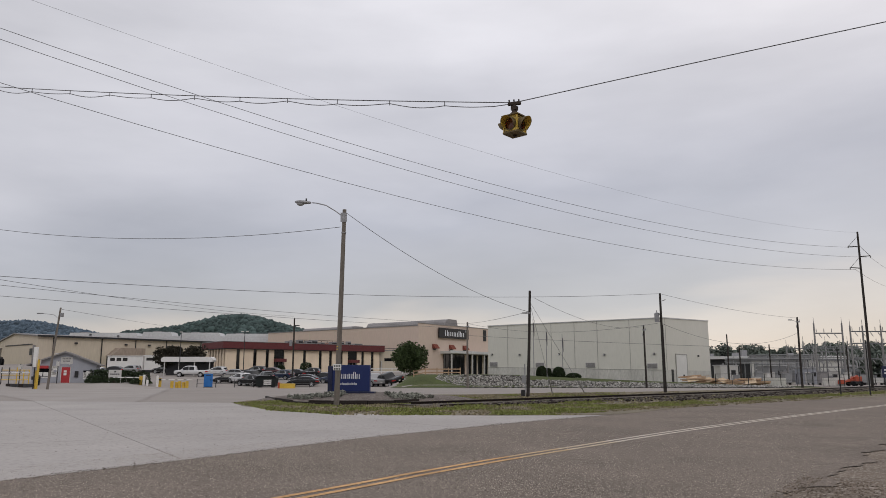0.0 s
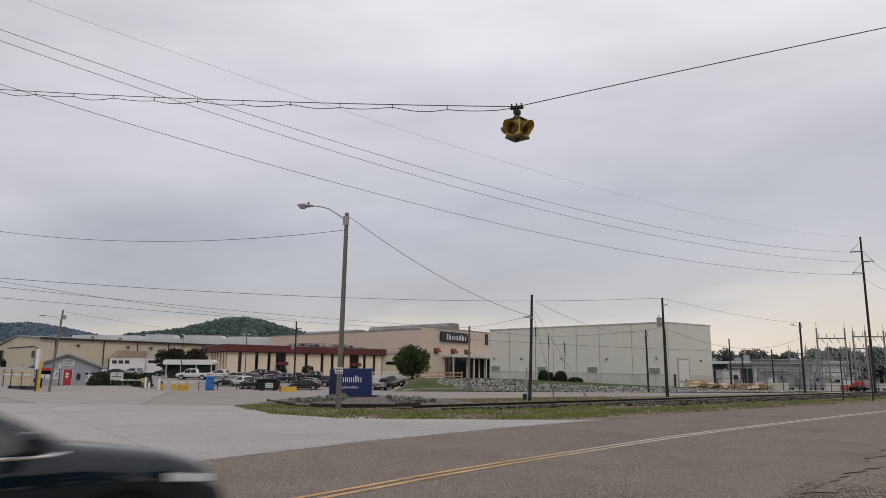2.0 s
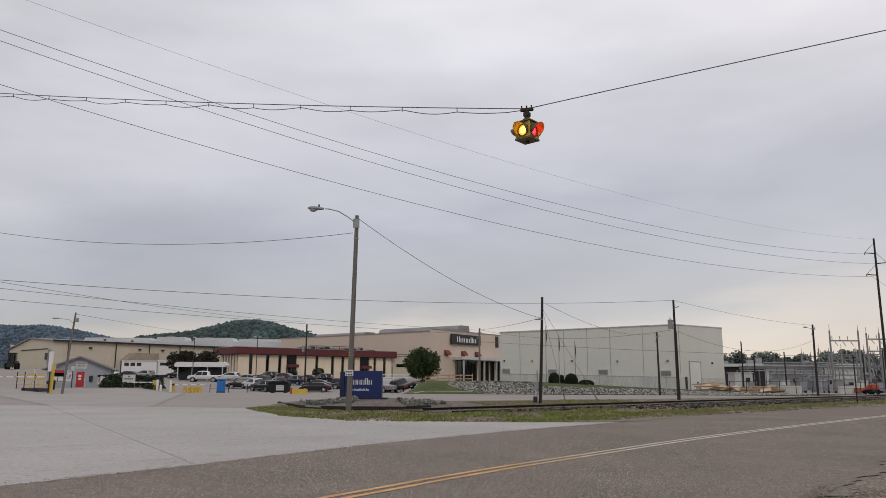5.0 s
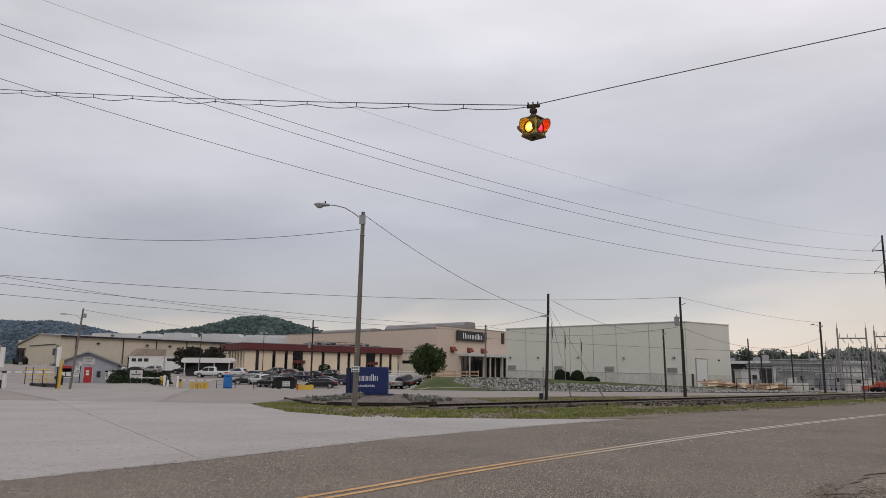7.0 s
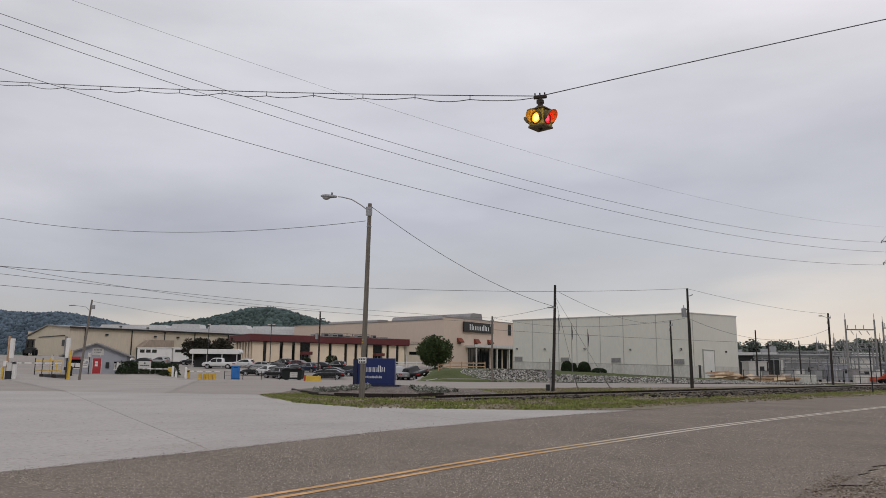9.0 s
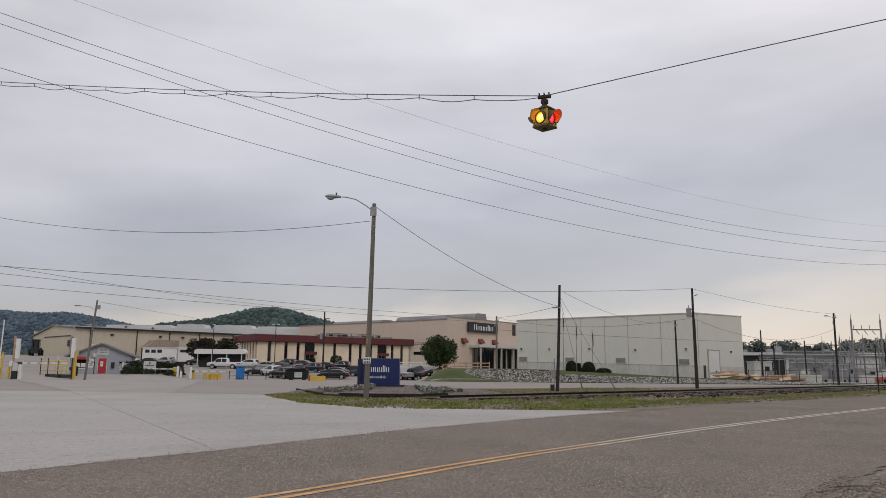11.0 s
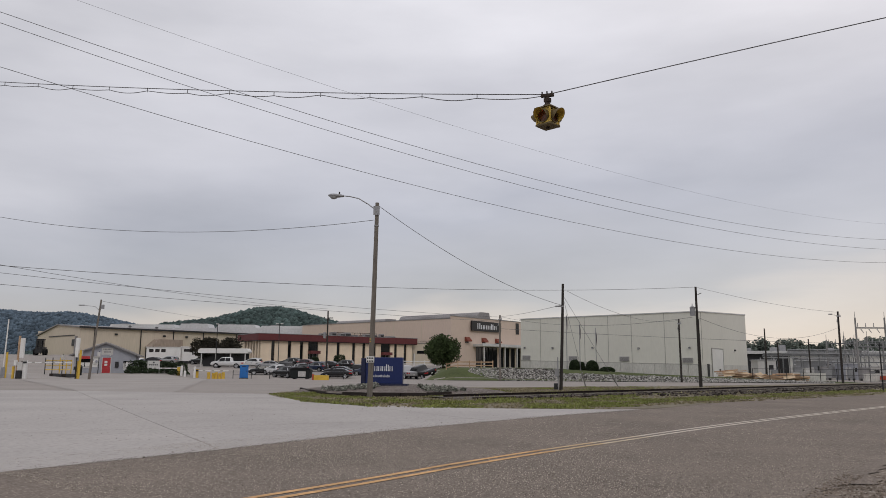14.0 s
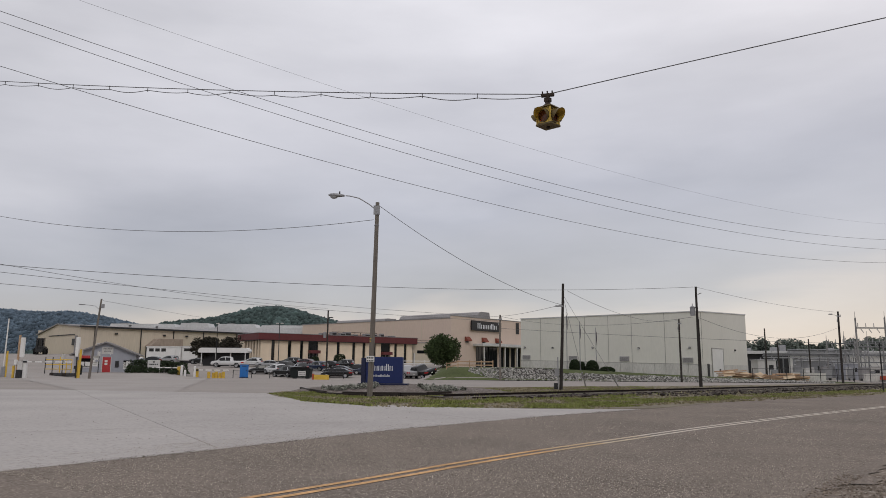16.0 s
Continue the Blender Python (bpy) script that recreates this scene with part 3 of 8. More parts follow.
def build_apron():
    """The concrete entrance apron, cast in large bays with open joints."""
    outline = [(-70.0, 46.6), (-70.0, -40.0), (-38.0, -34.0), (-22.0, -12.0), (-13.5, 1.5), (-6.63, 11.2), (-4.9, 13.9), (-2.05, 18.9), (1.34, 23.6), (4.0, 27.0), (6.65, 29.9),
               (5.0, 29.75), (2.0, 29.5), (-0.5, 29.9), (-4.2, 31.2), (-6.2, 33.2), (-8.3, 36.0), (-10.2, 38.5), (-12.3, 43.6), (-27.4, 46.5)]
    base = part("concrete_apron", slab(B(), outline, -0.05, 0.010), M["joint"])
    tagged(base, "pale broomed concrete entrance apron cast in large bays", "pavement", kind="structure")
    turn = radians(-32.5)
    c, s = math.cos(turn), math.sin(turn)
    rot_out = [(x * c - y * s, x * s + y * c) for x, y in outline]
    xs, ys = [-90, -60, -41.5, -32.5, -23.5, -14.5, -5.5, 3.5, 12.5, 21.5, 31, 60], [-70, -40, -16, 2, 20, 38, 56, 80]
    for i in range(len(xs) - 1):
        for j in range(len(ys) - 1):
            q = clip(rot_out, xs[i] + .012, xs[i + 1] - .012, ys[j] + .012, ys[j + 1] - .012)
            if len(q) > 2:
                q = [(x * c + y * s, -x * s + y * c) for x, y in q]
                if abs(sum(q[k - 1][0] * q[k][1] - q[k][0] * q[k - 1][1] for k in range(len(q)))) > 0.5:
                    part("concrete_bay", slab(B(), q, 0.0, 0.024), M["concrete"], base)


def rail_point(s, off=0.0):
    """A place along the siding: s metres from its end, off metres to the far side."""
    dx, dy = 0.700, 0.714
    return (0.0 + dx * s - dy * off, 38.2 + dy * s + dx * off)


build_ground()
build_road()
build_apron()


# ---- verge, bed and siding ----
def build_verge():
    edge = [(-12.3, 43.6), (-10.2, 38.5), (-8.3, 36.0), (-6.2, 33.2), (-4.2, 31.2), (-0.5, 29.9), (2.0, 29.5), (5.0, 29.75), (7.2, 30.6), (14.1, 40.0), (22.0, 47.2), (33.3, 56.3), (58.0, 80.0), (96.0, 118.0), (140.0, 160.0),
            (135.0, 176.0), (75.0, 126.0), (40.0, 92.0), (26.0, 79.5), (17.0, 72.0), (8.0, 66.5), (-2.0, 62.5), (-8.0, 58.0), (-11.9, 50.5)]
    v = part("grass_verge", slab(B(), edge, -0.06, 0.032), M["grass_soil"])
    tagged(v, "thin grass verge with bare soil along the siding", "grass verge", kind="structure")
    # ballast under the track
    bm = B()
    prev = None
    for i in range(60):
        s = -1.0 + 2.6 * i
        row = []
        wide = min(1, max(0, (s - 6) / 9))
        for off, z in ((-1.6 - 3.3 * wide, 0.022), (-0.9 - 2.4 * wide, 0.036), (.2, 0.036), (1.4, 0.10), (2.3, 0.11), (3.6, 0.025)):
            x, y = rail_point(s, off + 0.25 * noise.noise(Vector((s * .6, off, 0))))
            row.append(bm.verts.new((x, y, z + 0.018 * noise.noise(Vector((s, off * 3, 2))))))
        if prev:
            for a in range(5):
                bm.faces.new((prev[a], row[a], row[a + 1], prev[a + 1]))
        prev = row
    tagged(part("ballast_bed", bm, M["ballast"]), "weedy dark ballast bed of the rail siding", "ballast", kind="structure")


def build_track():
    track = thing("railway_track", pose(0, 0, 0), "rusty rail siding on dark sleepers in weedy ballast", "railway track")
    # rail outline: foot, web, head
    shape = ((-.07, 0), (.07, 0), (.07, .02), (.012, .035), (.012, .115), (.036, .125), (.036, .16), (-.036, .16), (-.036, .125), (-.012, .115), (-.012, .035), (-.07, .02))
    for off, z0, s0 in ((0.0, -0.085, -0.2), (1.75, 0.02, -0.6)):
        bm = B()
        rings = []
        for s in (s0, 12, 24, 36, 48, 72, 110, 150):
            rings.append([bm.verts.new((*rail_point(s, off + u), z0 + v + 0.05)) for u, v in shape])
        n = len(shape)
        for a, b in zip(rings, rings[1:]):
            for k in range(n):
                bm.faces.new((a[k], a[(k + 1) % n], b[(k + 1) % n], b[k]))
        bm.faces.new(rings[0])
        bm.faces.new(rings[-1][::-1])
        part("rail", bm, M["rail"], track, "rust-brown steel rail")
    me = None
    for i in range(150):
        s = 0.6 + 0.62 * i
        if me is None:
            me = mesh_of("sleeper", box(B(), -1.3, 1.3, -.11, .11, -.08, .05, 0.01), M["timber"])
        x, y = rail_point(s, 0.87)
        share("sleeper", me, track, pose(x, y, 0.012, 0, -3.6, 134.4 + random.uniform(-1, 1)))


def bed_reach(x, y):
    """0 in the middle of the planting bed, 1 on its blunt diamond outline."""
    return abs((x + 4.9) / 7.2) ** 1.35 + abs((y - 48.6) / 8.2) ** 1.35


def bed_height(x, y):
    return 0.03 + 0.52 * max(0.0, 1 - bed_reach(x, y)) ** 0.6


def build_bed():
    verts, faces, n, rings = [], [], 40, 9
    for r in range(rings + 1):
        for k in range(n):
            a = 2 * math.pi * k / n
            q = r / rings
            e = (abs(math.cos(a)) ** 1.35 + abs(math.sin(a)) ** 1.35) ** (-1 / 1.35)
            x, y = -4.9 + 7.2 * q * e * math.cos(a), 48.6 + 8.2 * q * e * math.sin(a)
            verts.append((x, y, bed_height(x, y) + 0.04 * noise.noise(Vector((x * 2, y * 2, 0))) * (1 - q)))
    for r in range(rings):
        for k in range(n):
            faces.append((r * n + k, r * n + (k + 1) % n, (r + 1) * n + (k + 1) % n, (r + 1) * n + k))
    tagged(new("planting_bed", from_lists("planting_bed", verts, faces, M["mulch"], True)), "raised planting bed of dark mulch and stone", "planting bed", kind="structure")
    border = thing("timber_edging", pose(0, 0, 0), "old dark timbers edging the planting bed", "timber edging")
    pts = [(-11.7, 49.6), (-10.2, 45.8), (-8.7, 43.0), (-7.4, 41.4), (-5.7, 40.55), (-4.1, 40.45), (-2.7, 41.5), (-1.4, 42.8)]
    for row, z in ((0, 0.02), (1, 0.13)):
        for (xa, ya), (xb, yb) in zip(pts, pts[1:]):
            if row and random.random() < 0.35:
                continue
            ln, a = math.hypot(xb - xa, yb - ya), math.degrees(math.atan2(yb - ya, xb - xa))
            part("timber", box(B(), 0.02, ln - 0.02, -.09, .09, 0, .12, .02), M["timber"], border, m=pose(xa, ya + row * .05, z, random.uniform(-3, 3), random.uniform(-1, 1), a))
    # low pale-leaved plants round the sign
    verts, faces = [], []
    for _ in range(170):
        x, y = random.uniform(-9.6, -.6), random.uniform(43.4, 46.0)
        # two drifts, one on either side of the pole
        if -6.0 < x < -3.4 or bed_height(x, y) < .2:
            continue
        z0, r = bed_height(x, y), random.uniform(.12, .26)
        for _ in range(38):
            b, e, d = random.uniform(0, 6.283), random.uniform(.1, 1.3), r * random.uniform(.5, 1)
            c = Vector((x + d * math.cos(b) * math.cos(e), y + d * math.sin(b) * math.cos(e), z0 + d * 1.2 * math.sin(e)))
            leaf(verts, faces, c, random.uniform(.04, .09))
    tagged(new("bed_plants", from_lists("bed_plants", verts, faces, M["plant"])), "low pale-leaved plants in the bed round the sign", "plants", kind="stuff")


def leaf(verts, faces, c, s):
    """One folded leaf of four corners, in a random way."""
    u = Vector((random.gauss(0, 1), random.gauss(0, 1), random.gauss(0, .7))).normalized()
    v = u.cross(Vector((random.gauss(0, 1), random.gauss(0, 1), random.gauss(0, 1)))).normalized()
    w = u.cross(v) * s * .3
    k = len(verts)
    verts.extend((c - u * s, c + v * s * .6 + w, c + u * s, c - v * s * .6 + w))
    faces.append((k, k + 1, k + 2))
    faces.append((k, k + 2, k + 3))


def build_grass():
    """Tufts on the verge: green by the apron, drier towards the track."""
    for name, mt, count, lab in (("grass_tufts", "grass", 17000, "short green grass tufts on the verge"), ("dry_grass_tufts", "dry", 12000, "dry straw-coloured grass and weeds by the rails")):
        verts, faces = [], []
        made = 0
        while made < count:
            s, off = random.uniform(-12, 95) if random.random() < .6 else random.uniform(-12, 30), random.uniform(-13, 14)
            x, y = rail_point(s, off)
            if not on_verge(x, y):
                continue
            n = noise.noise(Vector((x * .45, y * .45, 5)))
            # east of the bed the green keeps to a strip between the ballast and the road
            strip = s - 1.74 * off > 15 + 6 * n
            if name == "grass_tufts" and (n < -0.12 or off > -1.2 and n < .3 and s > -3 or strip and not -7.9 < off + 1.6 * n < -4.9):
                continue
            if name != "grass_tufts" and (n > 0.25 or strip and off > -5 and random.random() < .55):
                continue
            made += 1
            hgt = random.uniform(.03, .085) * (1.6 if abs(off) < 3 and random.random() < .3 else 1)
            for _ in range(3):
                a, w = random.uniform(0, 6.283), random.uniform(.025, .065)
                dx, dy, k = math.cos(a) * w, math.sin(a) * w, len(verts)
                px, py = x + random.uniform(-.1, .1), y + random.uniform(-.1, .1)
                z = verge_height(px, py)
                verts.extend(((px - dx, py - dy, z - .01), (px + dx, py + dy, z - .01), (px + random.uniform(-.06, .06), py + random.uniform(-.06, .06), z + hgt)))
                faces.append((k, k + 1, k + 2))
        tagged(new(name, from_lists(name, verts, faces, M[mt])), lab, "grass", kind="stuff")


def verge_height(x, y):
    return max(0.03, bed_height(x, y))


def on_verge(x, y):
    if y < 29.7 or x < -12:
        return False
    if x < -4.4:
        if y < 30.4 + (-4.4 - x) * 1.0 or (x < -8 and y < 34.6 + (-8.1 - x) * 2.15):
            return False
    elif x > 5.5 and y < 30.6 + (x - 5.5) * .98:
        return False
    if bed_reach(x, y) < .97:
        return False
    return y < 62 + (x + 2) * .53 if x > -2 else y < 60 + (x + 2) * 1.1


def build_riprap():
    """Broken limestone on the bank below the warehouse."""
    verts, faces = [], []
    ico = bmesh.new()
    bmesh.ops.create_icosphere(ico, subdivisions=1, radius=1)
    iv = [v.co.copy() for v in ico.verts]
    jf = [[v.index for v in f.verts] for f in ico.faces]
    ico.free()
    for _ in range(9500):
        x = random.uniform(-1.0, 47)
        y = random.uniform(99.8, 105.6)
        if y > 105.0 and random.random() < .5 or x > 12 and y > 103.9 + .5 * noise.noise(Vector((x * .6, 0, 4))) or x < 4 and y < 100 + (4 - x) * .75:
            continue
        r = random.uniform(.07, .165)
        sx, sy, sz = r * random.uniform(.8, 1.4), r * random.uniform(.7, 1.2), r * random.uniform(.5, .95)
        q = Euler((random.uniform(0, 3), random.uniform(0, 3), random.uniform(0, 6))).to_matrix()
        k = len(verts)
        c = Vector((x, y, height(x, y) + r * .25))
        for v in iv:
            p = q @ Vector((v.x * sx, v.y * sy, v.z * sz)) * random.uniform(.75, 1.15)
            verts.append(c + p)
        faces.extend([[i + k for i in f] for f in jf])
    tagged(new("riprap_stones", from_lists("riprap_stones", verts, faces, M["rock"])), "pale broken limestone riprap covering the bank", "riprap", kind="stuff")


def bank_grass():
    verts, faces = [], []
    xs = [-7 + 1.5 * i for i in range(40)]
    ys = [100.0, 101.5, 103, 104.5, 106, 110, 116, 124, 132, 140]
    for y in ys:
        for x in xs:
            verts.append((x, y, height(x, y) + .04))
    w = len(xs)
    for j in range(len(ys) - 1):
        for i in range(w - 1):
            faces.append((j * w + i, j * w + i + 1, (j + 1) * w + i + 1, (j + 1) * w + i))
    tagged(new("bank_lawn", from_lists("bank_lawn", verts, faces, M["lawn"], True)), "mown green grass bank before the plant", "lawn", kind="structure")


def rock_soil():
    """Soil under the stones, near black for the shade in their gaps: up the whole bank by the entrance, along its foot
    further east.
    """
    verts, faces = [], []
    for xs, ys in (([3.0 + 1.5 * i for i in range(7)], [99.6, 100.6, 102, 103.5, 105.4]), ([12.0 + 1.5 * i for i in range(24)], [99.6, 100.6, 102, 103.7])):
        k, w = len(verts), len(xs)
        for y in ys:
            for x in xs:
                verts.append((x, y, height(x, y) + .075))
        faces += [(k + j * w + i, k + j * w + i + 1, k + (j + 1) * w + i + 1, k + (j + 1) * w + i) for j in range(len(ys) - 1) for i in range(w - 1)]
    tagged(new("bank_soil", from_lists("bank_soil", verts, faces, M["soil"], True)), "bank soil, near black for the shaded gaps between stones", "soil", kind="structure")


rock_soil()
sheet("plant_lot", -132, 140, 40, 170, 2.0, 0.004, M["lot"], lambda x, y: not (-5.5 < x < 46 and y > 101), "old grey asphalt yard and parking lot", "parking lot")
def in_drive(x, y):
    """Between the two saw cuts that lead from the apron to the gatehouse."""
    t = (y - 44.0) / 30.5
    return -23.65 - 22.2 * t < x < -18.04 - 9.9 * t


sheet("concrete_drive", -64, -16, 43.0, 99.0, 0.5, 0.010, M["drive"], in_drive, "pale concrete drive leading to the gatehouse", "pavement")
build_verge()
build_bed()
build_track()
build_riprap()
bank_grass()
build_grass()


def loose_gravel():
    """Crumbled stones along the edge of the asphalt, on the shoulder and strewn over the apron."""
    ico = bmesh.new()
    bmesh.ops.create_icosphere(ico, subdivisions=1, radius=1)
    iv, jf = [v.co.copy() for v in ico.verts], [[v.index for v in f.verts] for f in ico.faces]
    ico.free()
    edge = [(-13.5, 1.5), (-6.63, 11.2), (-4.9, 13.9), (-2.05, 18.9), (1.34, 23.6), (4.0, 27.0), (6.65, 29.9)]
    line = smooth_line(ROAD, 40)
    for name, mt, count, lab in (("edge_gravel", "ballast", 2400, "dark crumbled gravel along the joint of road and apron"), ("shoulder_gravel", "gravel_stone", 7000, "loose pale gravel on the road shoulder")):
        verts, faces = [], []
        for _ in range(count):
            if name == "edge_gravel":
                if random.random() < .28:
                    x, y = random.uniform(-16, 2), random.uniform(14, 42)
                    if y < 11.5 + (x + 6.6) * 1.5:
                        continue
                else:
                    (xa, ya), (xb, yb) = random.choice(list(zip(edge, edge[1:])))
                    t = random.random()
                    x, y = xa + (xb - xa) * t + random.gauss(0, .12), ya + (yb - ya) * t + random.gauss(0, .12)
                z, r = .026, random.uniform(.003, .010)
            else:
                i = random.randrange(85, 190)
                p, q = line[i], line[i + 1]
                d = (q - p).normalized()
                off = 5.0 + abs(random.gauss(0, 1.6))
                c = p + (q - p) * random.random() + Vector((d.y, -d.x)) * off
                x, y, z, r = c.x, c.y, .022 if off < 5.3 else .01, random.uniform(.004, .014)
                if math.hypot(x, y) < 3:
                    continue
            k = len(verts)
            for v in iv:
                verts.append((x + v.x * r * random.uniform(.8, 1.4), y + v.y * r * random.uniform(.8, 1.4), z + r * .4 + v.z * r * .7))
            faces.extend([[a + k for a in f] for f in jf])
        tagged(new(name, from_lists(name, verts, faces, M[mt])), lab, "gravel", kind="stuff")


loose_gravel()


def road_chippings():
    """Worn surface dressing: chips that stand proud of the asphalt, pale and dark."""
    line = smooth_line(ROAD, 40)
    r_ = random.Random(17)
    for name, mt, count, lab in (("road_chippings", "chip", 62000, "pale worn stone chips standing proud of the asphalt"), ("dark_road_chippings", "chip_dark", 16000, "dark tarred stone chips on the asphalt")):
        verts, faces = [], []
        while len(faces) < count * 4:
            i = int(110 + 150 * r_.random() ** 1.35)
            p, q = line[i], line[i + 1]
            d = (q - p).normalized()
            off = r_.uniform(-6.3, 5.0)
            c = p + (q - p) * r_.random() + Vector((d.y, -d.x)) * off
            if c.length < 5 or -.3 < off < .3 and r_.random() < .75:
                continue
            a, s_ = r_.uniform(0, 6.283), r_.uniform(.004, .0095) * (1 + .012 * c.length)
            k = len(verts)
            for u in range(3):
                b = a + 2.094 * u + r_.uniform(-.4, .4)
                verts.append((c.x + s_ * math.cos(b), c.y + s_ * math.sin(b), .019))
            verts.append((c.x + r_.uniform(-.4, .4) * s_, c.y + r_.uniform(-.4, .4) * s_, .02 + s_ * r_.uniform(.7, 1.3)))
            faces += [(k, k + 1, k + 3), (k + 1, k + 2, k + 3), (k + 2, k, k + 3), (k, k + 2, k + 1)]
        tagged(new(name, from_lists(name, verts, faces, M[mt])), lab, "road chippings", kind="stuff")


road_chippings()


def ballast_stones():
    """Coarse stones and clods along the near side of the rails."""
    ico = bmesh.new()
    bmesh.ops.create_icosphere(ico, subdivisions=1, radius=1)
    iv, jf = [v.co.copy() for v in ico.verts], [[v.index for v in f.verts] for f in ico.faces]
    ico.free()
    for name, mt, count, lab in (("ballast_stones", "ballast", 1600, "grey crushed stones along the rails"), ("ballast_clods", "timber", 1100, "dark clods and cinders along the rails")):
        verts, faces = [], []
        for _ in range(count):
            s = random.uniform(2, 75)
            off = random.uniform(-5.2, -.25) if s > 12 else random.uniform(-2.0, -.25)
            if noise.noise(Vector((s * .5, off, 8))) < -.15:
                continue
            x, y = rail_point(s, off)
            r = random.uniform(.03, .10) * (1.5 if random.random() < .06 else 1)
            k = len(verts)
            for v in iv:
                verts.append((x + v.x * r * random.uniform(.8, 1.5), y + v.y * r * random.uniform(.8, 1.5), .085 + r * .3 + v.z * r * .75))
            faces.extend([[a + k for a in f] for f in jf])
        tagged(new(name, from_lists(name, verts, faces, M[mt])), lab, "ballast", kind="stuff")


ballast_stones()


# ---- buildings ----
def wall_parts(parent, L, D, z0, z1, t, material, name="wall", sides="FBLR"):
    """Walls of a rectangular block: x along the front, y to the back."""
    if "F" in sides:
        part(name, box(B(), 0, L, 0, t, z0, z1), material, parent)
    if "B" in sides:
        part(name, box(B(), 0, L, D - t, D, z0, z1), material, parent)
    if "L" in sides:
        part(name, box(B(), 0, t, t, D - t, z0, z1), material, parent)
    if "R" in sides:
        part(name, box(B(), L - t, L, t, D - t, z0, z1), material, parent)


def warehouse():
    b = thing("warehouse", pose(8.4, 138, 0, 0, 0, -36.87), "large cream metal-panelled warehouse on a precast base", "warehouse")
    L, D, top = 33.4, 23.4, 10.72
    # core behind the panels, rising to the far end
    part("core", prism(B(), [(0.15, -.2), (L - .15, -.2), (L - .15, top - .05), (0.15, top - .05)], .15, D - .15), M["panel"], b)
    cuts = [0, 4.3, 8.9, 13.3, 17.8, 22.05, 27.8, L]
    for a, c in zip(cuts, cuts[1:]):
        # the base steps down with the land
        za, zc = 3.2 - .68 * a / L, 3.2 - .68 * c / L
        part("wall_panel", prism(B(), [(a + .02, za), (c - .02, zc), (c - .02, top), (a + .02, top)], 0, .14), M["panel"], b)
        n = max(2, round((c - a) / 2.1))
        for k in range(n):
            u, v = a + (c - a) * k / n, a + (c - a) * (k + 1) / n
            part("base_panel", prism(B(), [(u + .02, -.4), (v - .02, -.4), (v - .02, 3.14 - .68 * v / L), (u + .02, 3.14 - .68 * u / L)], -.06, .14), M["precast"], b)
        if a:
            part("seam", box(B(), a - .035, a + .035, -.04, .02, 0.5, top), M["seam"], b, "dark vertical panel joint")
    part("ledge", prism(B(), [(0, 3.13), (L, 2.45), (L, 2.53), (0, 3.21)], -.09, .1), M["seam"], b)
    # end wall with a rising roof edge
    bm = B()
    prof = [(0, -.4), (D, -.4), (D, top + .85), (0, top)]
    a_ = [bm.verts.new((L, y, z)) for y, z in prof]
    c_ = [bm.verts.new((L - .15, y, z)) for y, z in prof]
    bm.faces.new(a_)
    bm.faces.new(c_[::-1])
    for i in range(4):
        bm.faces.new((a_[i], a_[(i + 1) % 4], c_[(i + 1) % 4], c_[i]))
    part("end_wall", bm, M["panel"], b)
    part("base_panel", box(B(), L, L + .06, .2, 5.0, -.4, 2.5), M["precast"], b)
    part("base_panel", box(B(), L, L + .06, 10.8, D, -.4, 2.5), M["precast"], b)
    part("seam", box(B(), L - .04, L + .04, 1.1, 1.22, -.4, top), M["seam"], b)
    # roof edge and roof sheet
    part("coping", box(B(), -.12, L + .1, -.1, .1, top, top + .16), M["roof_w"], b, "pale metal roof edge")
    bm = B()
    prof = [(0.1, top + .004), (D + .1, top + .86), (D + .1, top + 1.02), (0.1, top + .16)]
    a_ = [bm.verts.new((L + .1, y, z)) for y, z in prof]
    c_ = [bm.verts.new((-.1, y, z)) for y, z in prof]
    bm.faces.new(a_)
    bm.faces.new(c_[::-1])
    for i in range(4):
        bm.faces.new((a_[i], a_[(i + 1) % 4], c_[(i + 1) % 4], c_[i]))
    part("roof", bm, M["roof_w"], b)
    for s, z in ((.4, 3.25), (10.1, 3.05), (19.8, 2.95), (30.6, 2.72)):
        v = part("louvre_vent", box(B(), s, s + 1.75, -.10, 0.0, z, z + .85), M["white_dull"], b, "dark louvre vent in a pale frame")
        for k in range(5):
            part("slat", box(B(), s + .06, s + 1.69, -.14, -.10, z + .08 + k * .15, z + .20 + k * .15), M["roof_g"], v)
    for s, z in ((.9, 5.5), (6.84, 5.35), (14.83, 5.3), (23.28, 5.1), (31.85, 5.1)):
        w = part("wall_lamp", box(B(), s - .14, s + .14, -.26, 0, z - .16, z + .14, .03), M["dark_metal"], b)
        part("lens", box(B(), s - .1, s + .1, -.275, -.26, z - .12, z + .02), M["lamp_clear"], w)
    w = part("wall_lamp", box(B(), L, L + .26, 16.4, 16.7, 4.9, 5.2, .03), M["dark_metal"], b)
    # tall panelled door and a personnel door on the end
    d = part("roller_door", box(B(), L + .01, L + .09, 5.3, 10.4, .5, 5.05, .01), M["white"], b, "tall white sectional door")
    part("door_frame", box(B(), L, L + .14, 5.1, 5.3, .4, 5.2), M["seam"], b)
    part("door_frame", box(B(), L, L + .14, 10.4, 10.6, .4, 5.2), M["seam"], b)
    part("door_frame", box(B(), L, L + .14, 5.3, 10.4, 5.06, 5.2), M["seam"], b)
    part("window", box(B(), L + .092, L + .11, 8.3, 9.0, 1.5, 1.8), M["glass"], d)
    part("door", box(B(), L + .03, L + .1, 2.9, 3.9, .4, 2.6, .01), M["dark_metal"], b)
    return b


